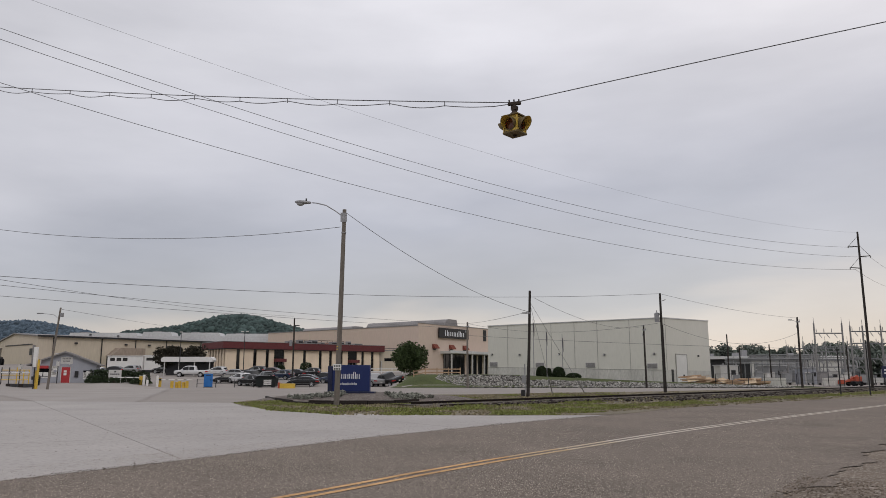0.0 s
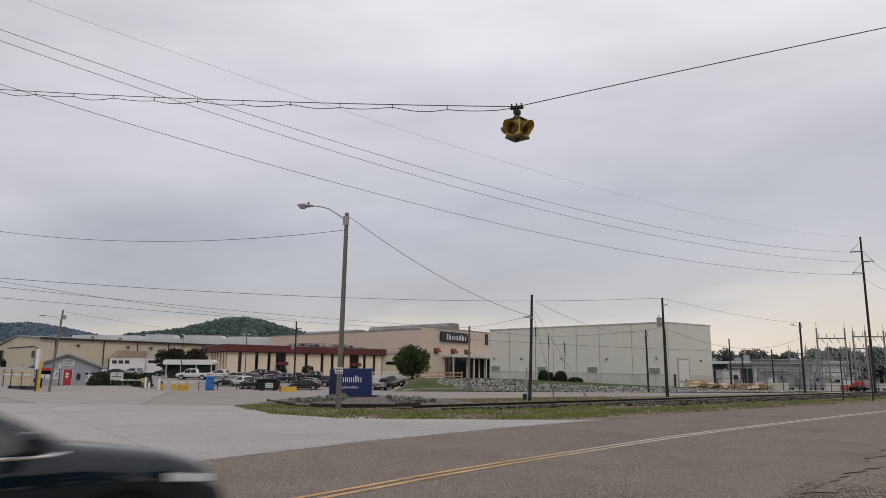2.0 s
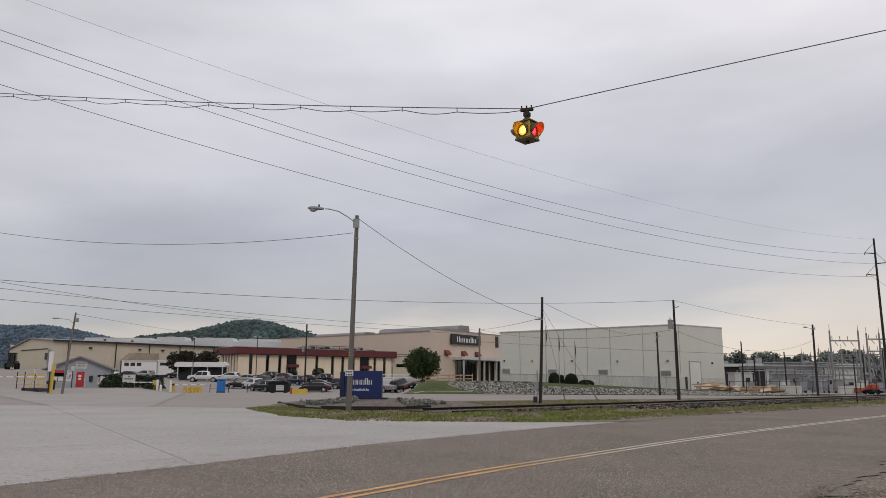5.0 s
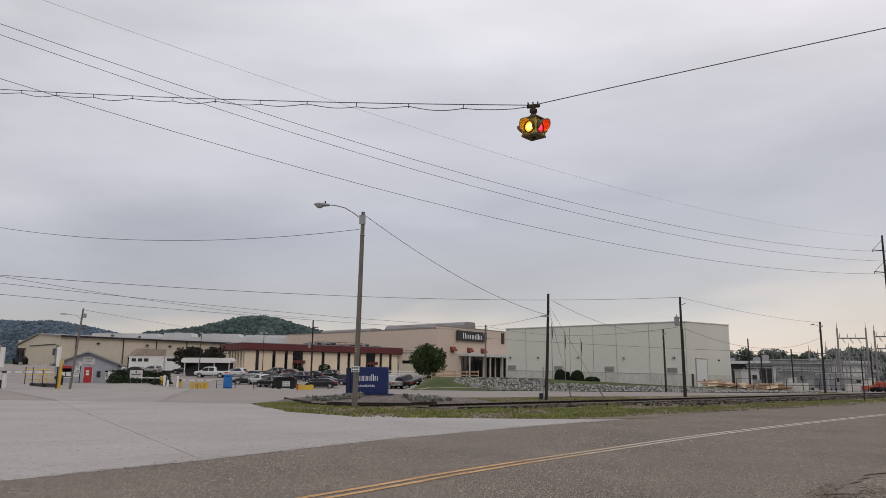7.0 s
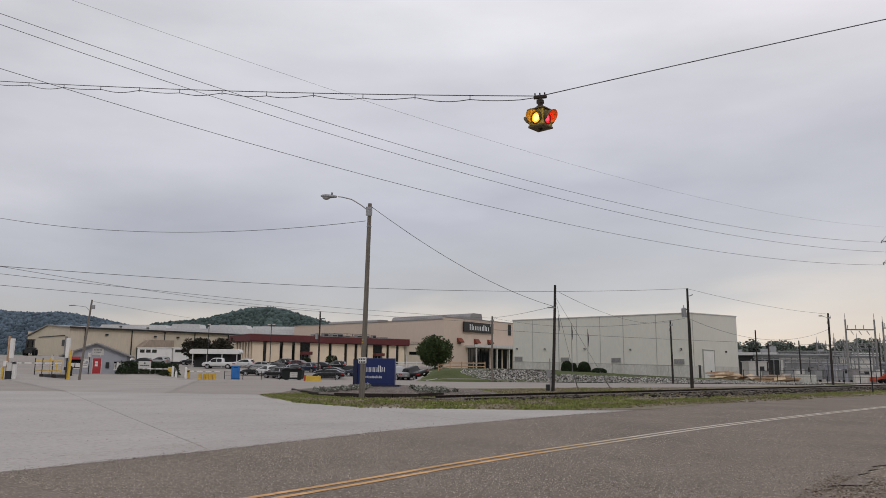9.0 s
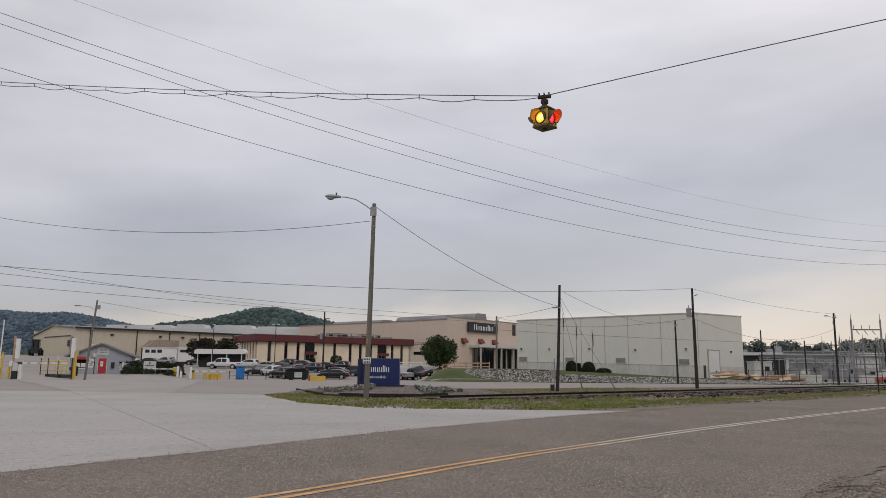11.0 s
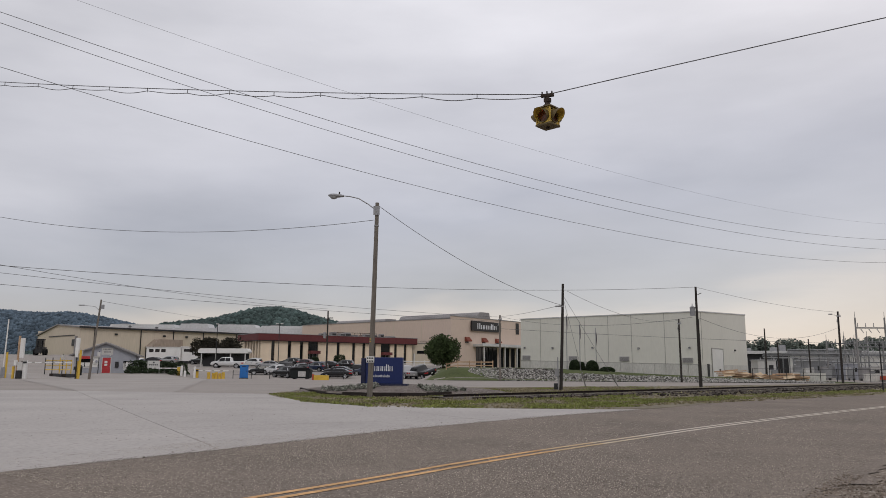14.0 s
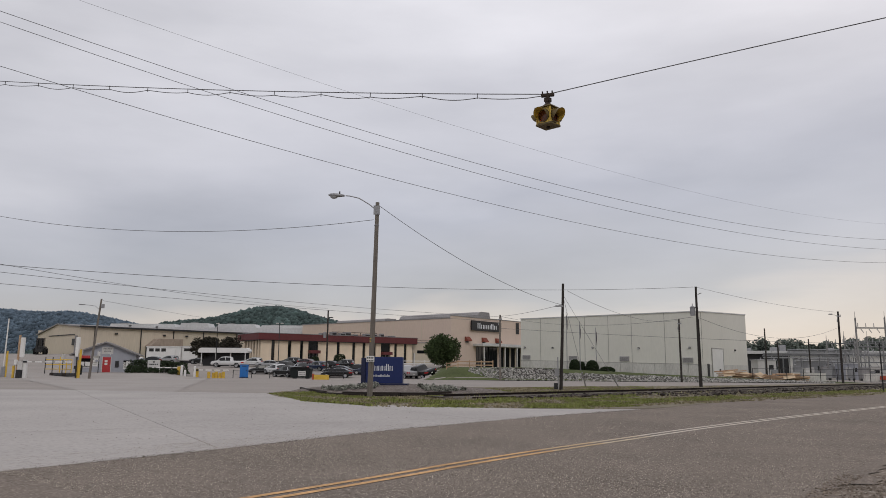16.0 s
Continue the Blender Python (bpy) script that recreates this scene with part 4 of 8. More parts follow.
def word_bars(parent, x0, x1, z0, z1, y, material, tall):
    """Plain upright bars in place of lettering: two thin ones for a wide sign, one for a narrow one."""
    wide = [.42 if t > .9 and k else 1.0 for k, t in enumerate(tall)]
    u = (x1 - x0) / sum(wide)
    x = x0
    for t, w in zip(tall, wide):
        top = z0 + (z1 - z0) * t
        for a in ((.10, .66) if w > .5 else (.10,)):
            part("bar", box(B(), x + a * u, x + (a + .20) * u, y - .03, y, z0, top), material, parent)
        x += w * u


def main_hall():
    b = thing("factory_hall", pose(-5.88, 180, -.31, 0, 0, 53.13), "tall tan panelled factory hall with a dark sign band", "factory building")
    b.scale = (1.2, 1.2, 1.2)
    # local x runs along the entrance face; the long side runs to the back on the left
    L, D, top = 27.5, 46.5, 12.2
    part("wall", box(B(), 0, L, 0, .3, 0, top), M["tan"], b)
    part("wall", box(B(), 0, .3, .3, D, 0, top - .5), M["tan"], b)
    part("wall", box(B(), L - .3, L, .3, D, 0, top - .5), M["tan"], b)
    part("wall", box(B(), .3, L - .3, D - .3, D, 0, top - .5), M["tan"], b)
    part("roof", box(B(), .3, L - .3, .3, D - .3, top - .9, top - .7), M["roof_g"], b)
    part("coping", box(B(), -.1, L + .1, -.1, .32, top, top + .15), M["roof_g"], b)
    part("coping", box(B(), -.1, .32, .32, D, top - .5, top - .35), M["roof_g"], b)
    # curved roof monitors
    for y0, y1, z in ((1.0, 24.0, top - .9), (29.0, 46.0, top - 1.3)):
        bm = B()
        pts = [(10.2, z), (10.3, z + 1.6), (10.8, z + 2.25), (11.6, z + 2.45), (14.5, z + 2.45), (15.2, z)]
        prism(bm, pts, y0, y1)
        part("roof_monitor", bm, M["roof_g"], b, "grey curved roof ventilator")
    for y in (8, 16, 24, 32, 40):
        part("joint", box(B(), -.03, .0, y, y + .12, 1, top - .5), M["tan_dull"], b)
    # sign band, proud of the wall
    s = part("sign_panel", box(B(), 6.2, 16.9, -.55, -.25, 9.5, 11.6, .04), M["black"], b, "black sign panel with white lettering shapes")
    part("bracket", box(B(), 7.0, 7.3, -.25, 0, 10, 11), M["dark_metal"], s)
    part("bracket", box(B(), 15.8, 16.1, -.25, 0, 10, 11), M["dark_metal"], s)
    word_bars(s, 8.0, 15.2, 9.95, 11.15, -.56, M["letter"], (1, .72, .72, .72, 1, .95, .72))
    # three small awnings over high windows
    for x in (4.4, 10.3, 15.3):
        w = part("high_window", box(B(), x + .2, x + 1.3, -.06, 0, 6.9, 7.6), M["glass"], b)
        bm = B()
        prism(bm, [(-.85, 7.2), (0, 7.2), (0, 8.15), (-.22, 8.1), (-.8, 7.42)], x, x + 1.5)
        bmesh.ops.rotate(bm, verts=bm.verts, cent=(0, 0, 0), matrix=Matrix(((0, -1, 0), (1, 0, 0), (0, 0, 1))))
        for v in bm.verts:
            v.co.x = -v.co.x
        part("awning", bm, M["terracotta"], b, "small terracotta awning")
    # entrance canopy on posts, with dark glazing behind
    part("canopy", box(B(), 7.2, L + .2, -2.6, 0, 6.2, 6.75, .03), M["white_dull"], b, "flat entrance canopy")
    part("canopy_edge", box(B(), 7.1, L + .3, -2.68, -2.6, 6.3, 6.85), M["roof_w"], b)
    for x in (8.0, 15.6, 20.3, 24.9):
        part("post", box(B(), x - .11, x + .11, -2.5, -2.28, 1.6, 6.2), M["white_dull"], b)
    g = part("entrance_glazing", box(B(), 8.3, 15.9, -.12, 0, 1.7, 6.15), M["glass"], b, "dark glazed entrance")
    for k in range(6):
        part("mullion", box(B(), 8.9 + k * 1.3, 8.98 + k * 1.3, -.18, -.12, 1.7, 6.1), M["dark_metal"], g)
    g = part("side_glazing", box(B(), 17.2, 26.4, -.12, 0, 1.7, 6.15), M["glass"], b)
    for k in range(4):
        part("pier", box(B(), 18.3 + k * 2.2, 18.65 + k * 2.2, -.3, -.12, 1.7, 6.1), M["tan_dull"], g)
    part("high_vent", box(B(), 23.4, 24.6, -.1, 0, 9.4, 11.9), M["dark_metal"], b)
    return b


def office():
    b = thing("office_building", pose(-44, 150, 0, 0, 0, 37.7), "low office block with buff panels under a maroon fascia", "office building")
    L, D = 36.9, 10.4
    part("wall", box(B(), .3, L - .3, .3, D, 1.2, 7.2), M["glass"], b, "dark glazing between panels")
    # maroon fascia round the roof
    part("fascia", box(B(), -.9, L + .9, -.9, D + .9, 7.1, 8.45, .05), M["maroon"], b, "deep maroon roof fascia")
    part("roof_edge", box(B(), -.95, L + .95, -.95, D + .95, 8.45, 8.55), M["roof_g"], b)
    part("soffit", box(B(), -.8, L + .8, -.8, D + .8, 7.0, 7.1), M["dark_metal"], b)
    # tall buff panels with dark slots between them
    gaps = [2.7, 6.35, 9.1, 17.7, 21.55, 24.1, 26.8, 32.4, 35.0]
    spans = []
    x = 0.0
    for gx in gaps:
        spans.append((x, gx - .35))
        x = gx + .35
    spans.append((x, L))
    for a, c in spans:
        if a < 11.7 < c:
            for p, q in ((a, 10.6), (12.9, c)):
                if q - p > .3:
                    part("buff_panel", box(B(), p, q, 0, .3, 1.2, 7.0, .02), M["buff"], b)
        elif a < 29.6 < c:
            for p, q in ((a, 28.5), (30.9, c)):
                if q - p > .3:
                    part("buff_panel", box(B(), p, q, 0, .3, 1.2, 7.0, .02), M["buff"], b)
        else:
            n = 2 if c - a > 5 else 1
            for k in range(n):
                part("buff_panel", box(B(), a + (c - a) * k / n + .02, a + (c - a) * (k + 1) / n - .02, 0, .3, 1.2, 7.0, .02), M["buff"], b)
    for x in (11.75, 29.7):
        e = part("entrance_bay", box(B(), x - 1.05, x + 1.05, .1, .3, 5.3, 7.0), M["glass"], b)
        part("entrance_canopy", box(B(), x - 1.15, x + 1.15, -1.3, .1, 4.5, 5.15, .03), M["maroon"], e, "maroon entrance canopy")
        part("door_frame", box(B(), x - .05, x + .05, .02, .12, 2.0, 4.7), M["galv"], e)
        part("door_frame", box(B(), x - .9, x - .82, .02, .12, 2.0, 4.7), M["galv"], e)
        part("door_frame", box(B(), x + .82, x + .9, .02, .12, 2.0, 4.7), M["galv"], e)
    # end wall columns
    for k in range(6):
        part("column", box(B(), .0, .3, .9 + k * 1.6, 1.7 + k * 1.6, 1.2, 7.0, .02), M["buff"], b)
    # plant on the roof
    for x, y, w, d, h in ((16.4, 6, 1.4, 1.4, .7), (19.6, 7, 1.2, 1.5, 1.1), (21.2, 6, 1.3, 1.5, .9), (23.0, 7, 1.5, 1.5, 1.15), (25.2, 7, 1.2, 1.2, .7), (28.2, 7, 3.4, 1.6, .9), (32.4, 7, 1.0, 1.0, 1.1), (33.8, 6, 2.2, 1.6, .6)):
        u = part("rooftop_unit", box(B(), x, x + w, y, y + d, 8.55, 8.55 + h, .04), M["roof_g"], b)
        part("grille", box(B(), x + .1, x + w - .1, y - .02, y, 8.65, 8.5 + h * .8), M["dark_metal"], u)
    # rust-brown pipe run and guard rail across the roof
    for k in range(9):
        part("rail_post", box(B(), 20.5 + 1.5 * k, 20.58 + 1.5 * k, 8.9, 8.98, 8.55, 9.75), M["rail"], b)
    for z in (9.2, 9.7):
        part("guard_rail", box(B(), 20.5, 32.6, 8.9, 8.96, z, z + .09), M["rail"], b)
    part("roof_pipe", chain(B(), [(17.0, 8.2, 8.9), (24.0, 8.2, 8.95), (33.5, 8.2, 8.9)], .16, 8), M["terracotta"], b, "rust-brown roof pipe")
    return b


def left_hall():
    b = thing("long_factory_hall", pose(-92, 168, 0, 0, 0, 48.65), "long tan sheet-metal factory hall with a low gable", "factory building")
    L, D, e, p = 62.0, 28.5, 10.5, 11.5
    part("wall", box(B(), 0, L, 0, .25, 0, e), M["tan_dull"], b)
    part("wall", box(B(), 0, L, D - .25, D, 0, e), M["tan_dull"], b)
    for x0, x1 in ((0, .25), (L - .25, L)):
        bm = B()
        prof = [(.25, 0), (D - .25, 0), (D - .25, e - 1.3), (D / 2, p), (.25, e)]
        a_ = [bm.verts.new((x0, y, z)) for y, z in prof]
        c_ = [bm.verts.new((x1, y, z)) for y, z in prof]
        bm.faces.new(a_)
        bm.faces.new(c_[::-1])
        for i in range(5):
            bm.faces.new((a_[i], a_[(i + 1) % 5], c_[(i + 1) % 5], c_[i]))
        part("gable_wall", bm, M["tan_dull"], b)
    for y0, y1, z0, z1 in ((-.5, D / 2, e, p), (D / 2, D + .5, p, e - 1.3)):
        bm = B()
        vs = [bm.verts.new(v) for v in ((-.4, y0, z0), (L + .4, y0, z0), (L + .4, y1, z1), (-.4, y1, z1), (-.4, y0, z0 + .25), (L + .4, y0, z0 + .25), (L + .4, y1, z1 + .25), (-.4, y1, z1 + .25))]
        for q in ((0, 1, 2, 3), (7, 6, 5, 4), (0, 4, 5, 1), (1, 5, 6, 2), (2, 6, 7, 3), (3, 7, 4, 0)):
            bm.faces.new([vs[i] for i in q])
        part("roof_slope", bm, M["roof_g"], b)
    part("gutter", box(B(), -.4, L + .4, -.75, -.5, e - .1, e + .3), M["dark_metal"], b)
    for x in (3.3, 14.4, 22.8, 31, 40.8, 51):
        part("downpipe", tube(B(), (x, -.15, 1), (x, -.15, e), .13), M["dark_metal"], b)
    for x in (8, 20, 26):
        part("wall_lamp", box(B(), x, x + .6, -.5, 0, 9.0, 9.4, .05), M["dark_metal"], b)
    # lean-to roof and openings along the side
    part("lean_to_roof", prism(B(), [(15.6, 6.4), (24.0, 6.4), (24.0, 8.3), (17.8, 8.3)], -3.0, -.05), M["rust_sheet"], b, "rusty grey lean-to roof")
    part("lean_to_fascia", box(B(), 15.3, 24.3, -3.2, -3.0, 6.15, 6.42), M["dark_metal"], b)
    # thin dark sheet on the wall imitates the shade inside an opening
    part("dark_opening", box(B(), 15.8, 23.6, -.06, 0, 2, 6.2), M["dark_metal"], b)
    part("window_band", box(B(), 24.5, 30, -.06, 0, 5.4, 6.6), M["glass"], b)
    # pipes and vents on the gable
    part("conduit", box(B(), -.15, 0, 3, 20, 8.7, 8.9), M["dark_metal"], b)
    part("gable_vent", box(B(), -.4, 0, 2.0, 3.6, 6.3, 7.8, .05), M["dark_metal"], b)
    part("gable_pipe", tube(B(), (-.25, 1.4, 2), (-.25, 1.4, 8.5), .3), M["roof_g"], b)
    for x in (15, 22):
        v = part("roof_vent", tube(B(), (x, 8, e + .5), (x, 8, e + 1.15), .3, .3, 10), M["roof_g"], b)
        part("vent_cap", tube(B(), (x, 8, e + 1.15), (x, 8, e + 1.4), .5, .2, 10), M["dark_metal"], v)
    # a second, higher roof line behind with long pale monitors
    h = thing("rear_roof_range", pose(-101, 215, 0, 0, 0, 2.0), "long pale roof ridges behind the halls", "factory roof")
    for x0, x1, z in ((-8, 12, 14.0), (13, 22, 14.3), (24, 36, 14.1), (37, 52, 13.8)):
        part("roof_ridge", prism(B(), [(x0, 12.9), (x1, 12.9), (x1 - .6, z), (x0 + .6, z)], 0, 6), M["roof_w"], h)
        part("ridge_vent", box(B(), x0 + 3, x0 + 5, 1, 3, z, z + .25, .05), M["roof_g"], h)
    part("roof_base", box(B(), -9, 54, -1, 12, 2.5, 13.0), M["roof_w"], h)
    return b


def gatehouse():
    b = thing("gatehouse", pose(-55.8, 101, 0.55, 0, 0, 20), "small grey gatehouse with a red door under a gable roof", "gatehouse")
    L, D, e, p = 8.7, 5.5, 2.75, 4.4
    b.scale = (.92, .92, .96)
    prof = [(0, 0), (L, 0), (L, e), (L / 2 + .0, p), (0, e)]
    part("front_wall", prism(B(), prof, 0, .2), M["grey_block"], b)
    part("back_wall", prism(B(), prof, D - .2, D), M["grey_block"], b)
    part("side_wall", box(B(), 0, .2, .2, D - .2, 0, e), M["grey_block"], b)
    part("side_wall", box(B(), L - .2, L, .2, D - .2, 0, e), M["grey_block"], b)
    for s in (-1, 1):
        bm = B()
        x0, x1 = L / 2, L / 2 + s * (L / 2 + .7)
        z1 = p - (p - e) * (L / 2 + .7) / (L / 2)
        prism(bm, [(x0, p), (x1, z1), (x1, z1 + .16), (x0, p + .16)], -.6, D + .4)
        part("roof_slope", bm, M["shingle"], b)
        bm = B()
        prism(bm, [(x0, p - .02), (x1, z1 - .02), (x1, z1 + .18), (x0, p + .18)], -.66, -.6)
        part("barge_board", bm, M["roof_g"], b)
    d = part("door", box(B(), 3.95, 5.1, -.05, .04, .06, 2.3, .01), M["red"], b, "red door with white notices")
    for x, z in ((4.25, 1.55), (4.25, 1.15)):
        part("notice", box(B(), x, x + .4, -.065, -.05, z, z + .3), M["white"], d)
    part("handle", box(B(), 4.98, 5.04, -.11, -.05, 1.0, 1.12), M["galv"], d)
    for a in ((3.85, 3.95), (5.1, 5.2)):
        part("door_frame", box(B(), a[0], a[1], -.06, .0, 0, 2.4), M["white_dull"], b)
    s = part("gable_sign", box(B(), 3.75, 5.35, -.06, 0, 2.75, 3.75), M["white_dull"], b, "white sign board with grey lettering bars")
    for z, x0, x1 in ((3.42, 3.95, 5.15), (3.05, 4.05, 5.05)):
        for k in range(6):
            w = (x1 - x0) / 6
            part("bar", box(B(), x0 + k * w, x0 + k * w + w * .7, -.075, -.06, z, z + .2), M["roof_g"], s)
    w = part("window", box(B(), .7, 2.3, -.04, 0, .9, 2.1), M["glass"], b)
    part("window_frame", box(B(), .6, 2.4, -.06, 0, .78, .9), M["white"], w)
    part("awning", box(B(), .7, 2.2, -.4, 0, 2.1, 2.5, .04), M["red"], b, "red window awning")
    for x0, x1, z0, z1 in ((2.5, 3.3, .95, 1.85), (2.6, 3.45, 2.1, 2.5), (6.9, 7.75, .6, 1.6)):
        n_ = part("notice", box(B(), x0, x1, -.04, 0, z0, z1, .01), M["white"], b, "white notice with dark bars")
        for k in range(2):
            part("bar", box(B(), x0 + .15, x1 - .15, -.046, -.04, z0 + (z1 - z0) * (.3 + .3 * k), z0 + (z1 - z0) * (.4 + .3 * k)), M["seam"], n_)
    for x in (.8, 1.55):
        part("poster", box(B(), x, x + .65, -.055, -.04, 1.0, 1.6), M["white"], w)
    n = part("notice", box(B(), 2.75, 3.5, -.04, 0, 1.25, 2.15), M["white"], b)
    part("notice_mark", tube(B(), (3.12, -.045, 1.75), (3.12, -.06, 1.75), .2, .2, 12), M["grey_block"], n)
    part("notice", box(B(), 2.7, 3.5, -.04, 0, 2.25, 2.5), M["white"], b)
    part("meter_box", box(B(), 5.75, 6.25, -.2, 0, .9, 1.75, .02), M["dark_metal"], b)
    w = part("window", box(B(), 6.9, 8.2, -.04, 0, .75, 1.85), M["glass"], b)
    part("blind", box(B(), 7.3, 8.1, -.06, -.04, .75, 1.75), M["white"], w)
    part("wall_lamp", tube(B(), (5.0, -.15, 2.65), (5.0, 0, 2.65), .1), M["lamp_clear"], b)
    return b


def annex():
    """The low block that joins the office to the hall."""
    b = thing("connecting_block", pose(-15.2, 173.5, 0, 0, 0, 14), "low tan block joining the office and the hall", "building")
    part("wall", box(B(), 0, 9, 0, 6, 1.5, 7.4), M["tan_dull"], b)
    part("coping", box(B(), -.1, 9.1, -.1, 6, 7.4, 7.6), M["roof_g"], b)
    part("window_band", box(B(), 1.5, 8.5, -.05, 0, 5.0, 5.7), M["glass"], b)
    part("pipe", tube(B(), (.8, -.2, 1.6), (.8, -.2, 5.0), .2), M["white_dull"], b)
    part("roof_rail", box(B(), 0, 9, -.05, 0, 7.9, 8.0), M["dark_metal"], b)


annex()
warehouse()
main_hall()
office()
left_hall()
gatehouse()


# ---- poles and wires ----
def wood_pole(name, x, y, top, r0, r1, label, material="pole_dark", lean=(0, 0), group="", z=None):
    z0 = height(x, y) if z is None else z
    p = thing(name, pose(x, y, z0), label, "utility pole", group)
    bm = B()
    pts, rr = [], []
    for k in range(7):
        t = k / 6
        pts.append((lean[0] * t + .02 * math.sin(3 * t + x), lean[1] * t, -.25 + (top - z0 + .25) * t))
        rr.append(r0 + (r1 - r0) * t)
    part("shaft", chain(bm, pts, rr, 12), M[material], p, smooth=False)
    return p


def crossbar(p, x, z, ln, heading=0, y=0):
    a = part("crossarm", box(B(), -ln / 2, ln / 2, -.06, .06, -.06, .06, .01), M["pole_dark"], p, m=pose(x, y, z, 0, 0, heading))
    for u in (-ln / 2 + .1, ln / 2 - .1):
        part("insulator", tube(B(), (u, 0, .06), (u, 0, .24), .05, .035, 8), M["insulator"], a)
    return a


def street_lamp_pole():
    p = wood_pole("street_lamp_pole", -5.55, 38.9, 10.45, .15, .105, "weathered wooden pole with a cobra-head street lamp", "pole", lean=(.22, 0), z=0.05)
    arm = B()
    top = Vector((.2, 0, 9.95))
    pts = [top, top + Vector((-.45, -.02, .35)), top + Vector((-1.0, -.04, .68)), top + Vector((-1.5, -.05, .80)), top + Vector((-1.75, -.06, .82))]
    part("arm", chain(arm, pts, .03, 8), M["galv"], p, "grey curved lamp arm")
    part("bracket", box(B(), .02, .36, -.15, -.10, 9.7, 10.2), M["galv"], p)
    hd = B()
    # cobra head: long tapering shell
    rings = []
    for x, w, t, b_ in ((0.0, .05, .05, .05), (-.12, .09, .08, .07), (-.35, .15, .11, .10), (-.6, .18, .12, .11), (-.78, .15, .09, .08), (-.88, .06, .04, .03)):
        rings.append([hd.verts.new((x, w * math.cos(a), (t if math.sin(a) > 0 else b_) * math.sin(a))) for a in [2 * math.pi * k / 12 for k in range(12)]])
    for a, c in zip(rings, rings[1:]):
        for k in range(12):
            hd.faces.new((a[k], a[(k + 1) % 12], c[(k + 1) % 12], c[k]))
    hd.faces.new(rings[0])
    hd.faces.new(rings[-1][::-1])
    head = part("lamp_head", hd, M["galv"], p, "grey cobra-head lamp", True, pose(-1.60, -.06, 10.77, 0, 2, 2))
    gl = B()
    bmesh.ops.create_uvsphere(gl, u_segments=14, v_segments=8, radius=1)
    for v in gl.verts:
        v.co = Vector((-.58 + v.co.x * .21, v.co.y * .15, -.07 + v.co.z * .13))
    part("refractor", gl, M["insulator"], head, "clouded glass refractor", True)
    part("photocell", tube(B(), (-.28, 0, .10), (-.28, 0, .22), .04, .04, 10), M["dark_metal"], head)
    for z in (9.1, 9.9):
        part("clamp", tube(B(), (.19, 0, z), (.19, 0, z + .05), .135, .135, 12), M["galv"], p)
    for z in (3.0, 2.86):
        part("tag", box(B(), -.02, .06, -.162, -.155, z, z + .05), M["safety"], p)
    s = part("notice_plate", box(B(), -.17, .25, -.19, -.165, 1.80, 2.12, .008), M["white"], p, "small white notice plate")
    for z in (1.98, 1.83):
        for k in range(4):
            part("bar", box(B(), -.13 + k * .09, -.07 + k * .09, -.195, -.19, z, z + .08), M["dark_metal"], s)
    return p


def hv_pole():
    p = wood_pole("transmission_pole", 52.9, 92, 19.7, .18, .11, "tall dark transmission pole with braced line arms", "pole_dark")
    for z, s in ((17.7, -1), (16.45, 1), (14.95, -1)):
        a = part("line_arm", tube(B(), (0, 0, z + .05), (s * 1.35, 0, z + .15), .07, .05), M["pole_dark"], p)
        part("brace", tube(B(), (0, 0, z + 1.5), (s * 1.3, 0, z + .15), .025, .025), M["dark_metal"], a)
        part("insulator", tube(B(), (s * 1.35, 0, z + .15), (s * 1.35, 0, z - .12), .08, .06), M["insulator"], a)
    return p


def span(name, a, b, sag, r=.014, label="", group="overhead wires", n=28, wave=0.0):
    a, b = Vector(a), Vector(b)
    pts = []
    for k in range(n + 1):
        t = k / n
        q = a.lerp(b, t)
        q.z -= 4 * sag * t * (1 - t)
        if wave and 0 < k < n:
            q.z += wave * (math.sin(k * 2.3) + .5 * math.sin(k * 5.1))
        pts.append(q)
    bm = chain(B(), pts, r, 5)
    return tagged(part(name, bm, M["wire"]), label or "thin grey overhead wire between poles", "overhead wire", group)


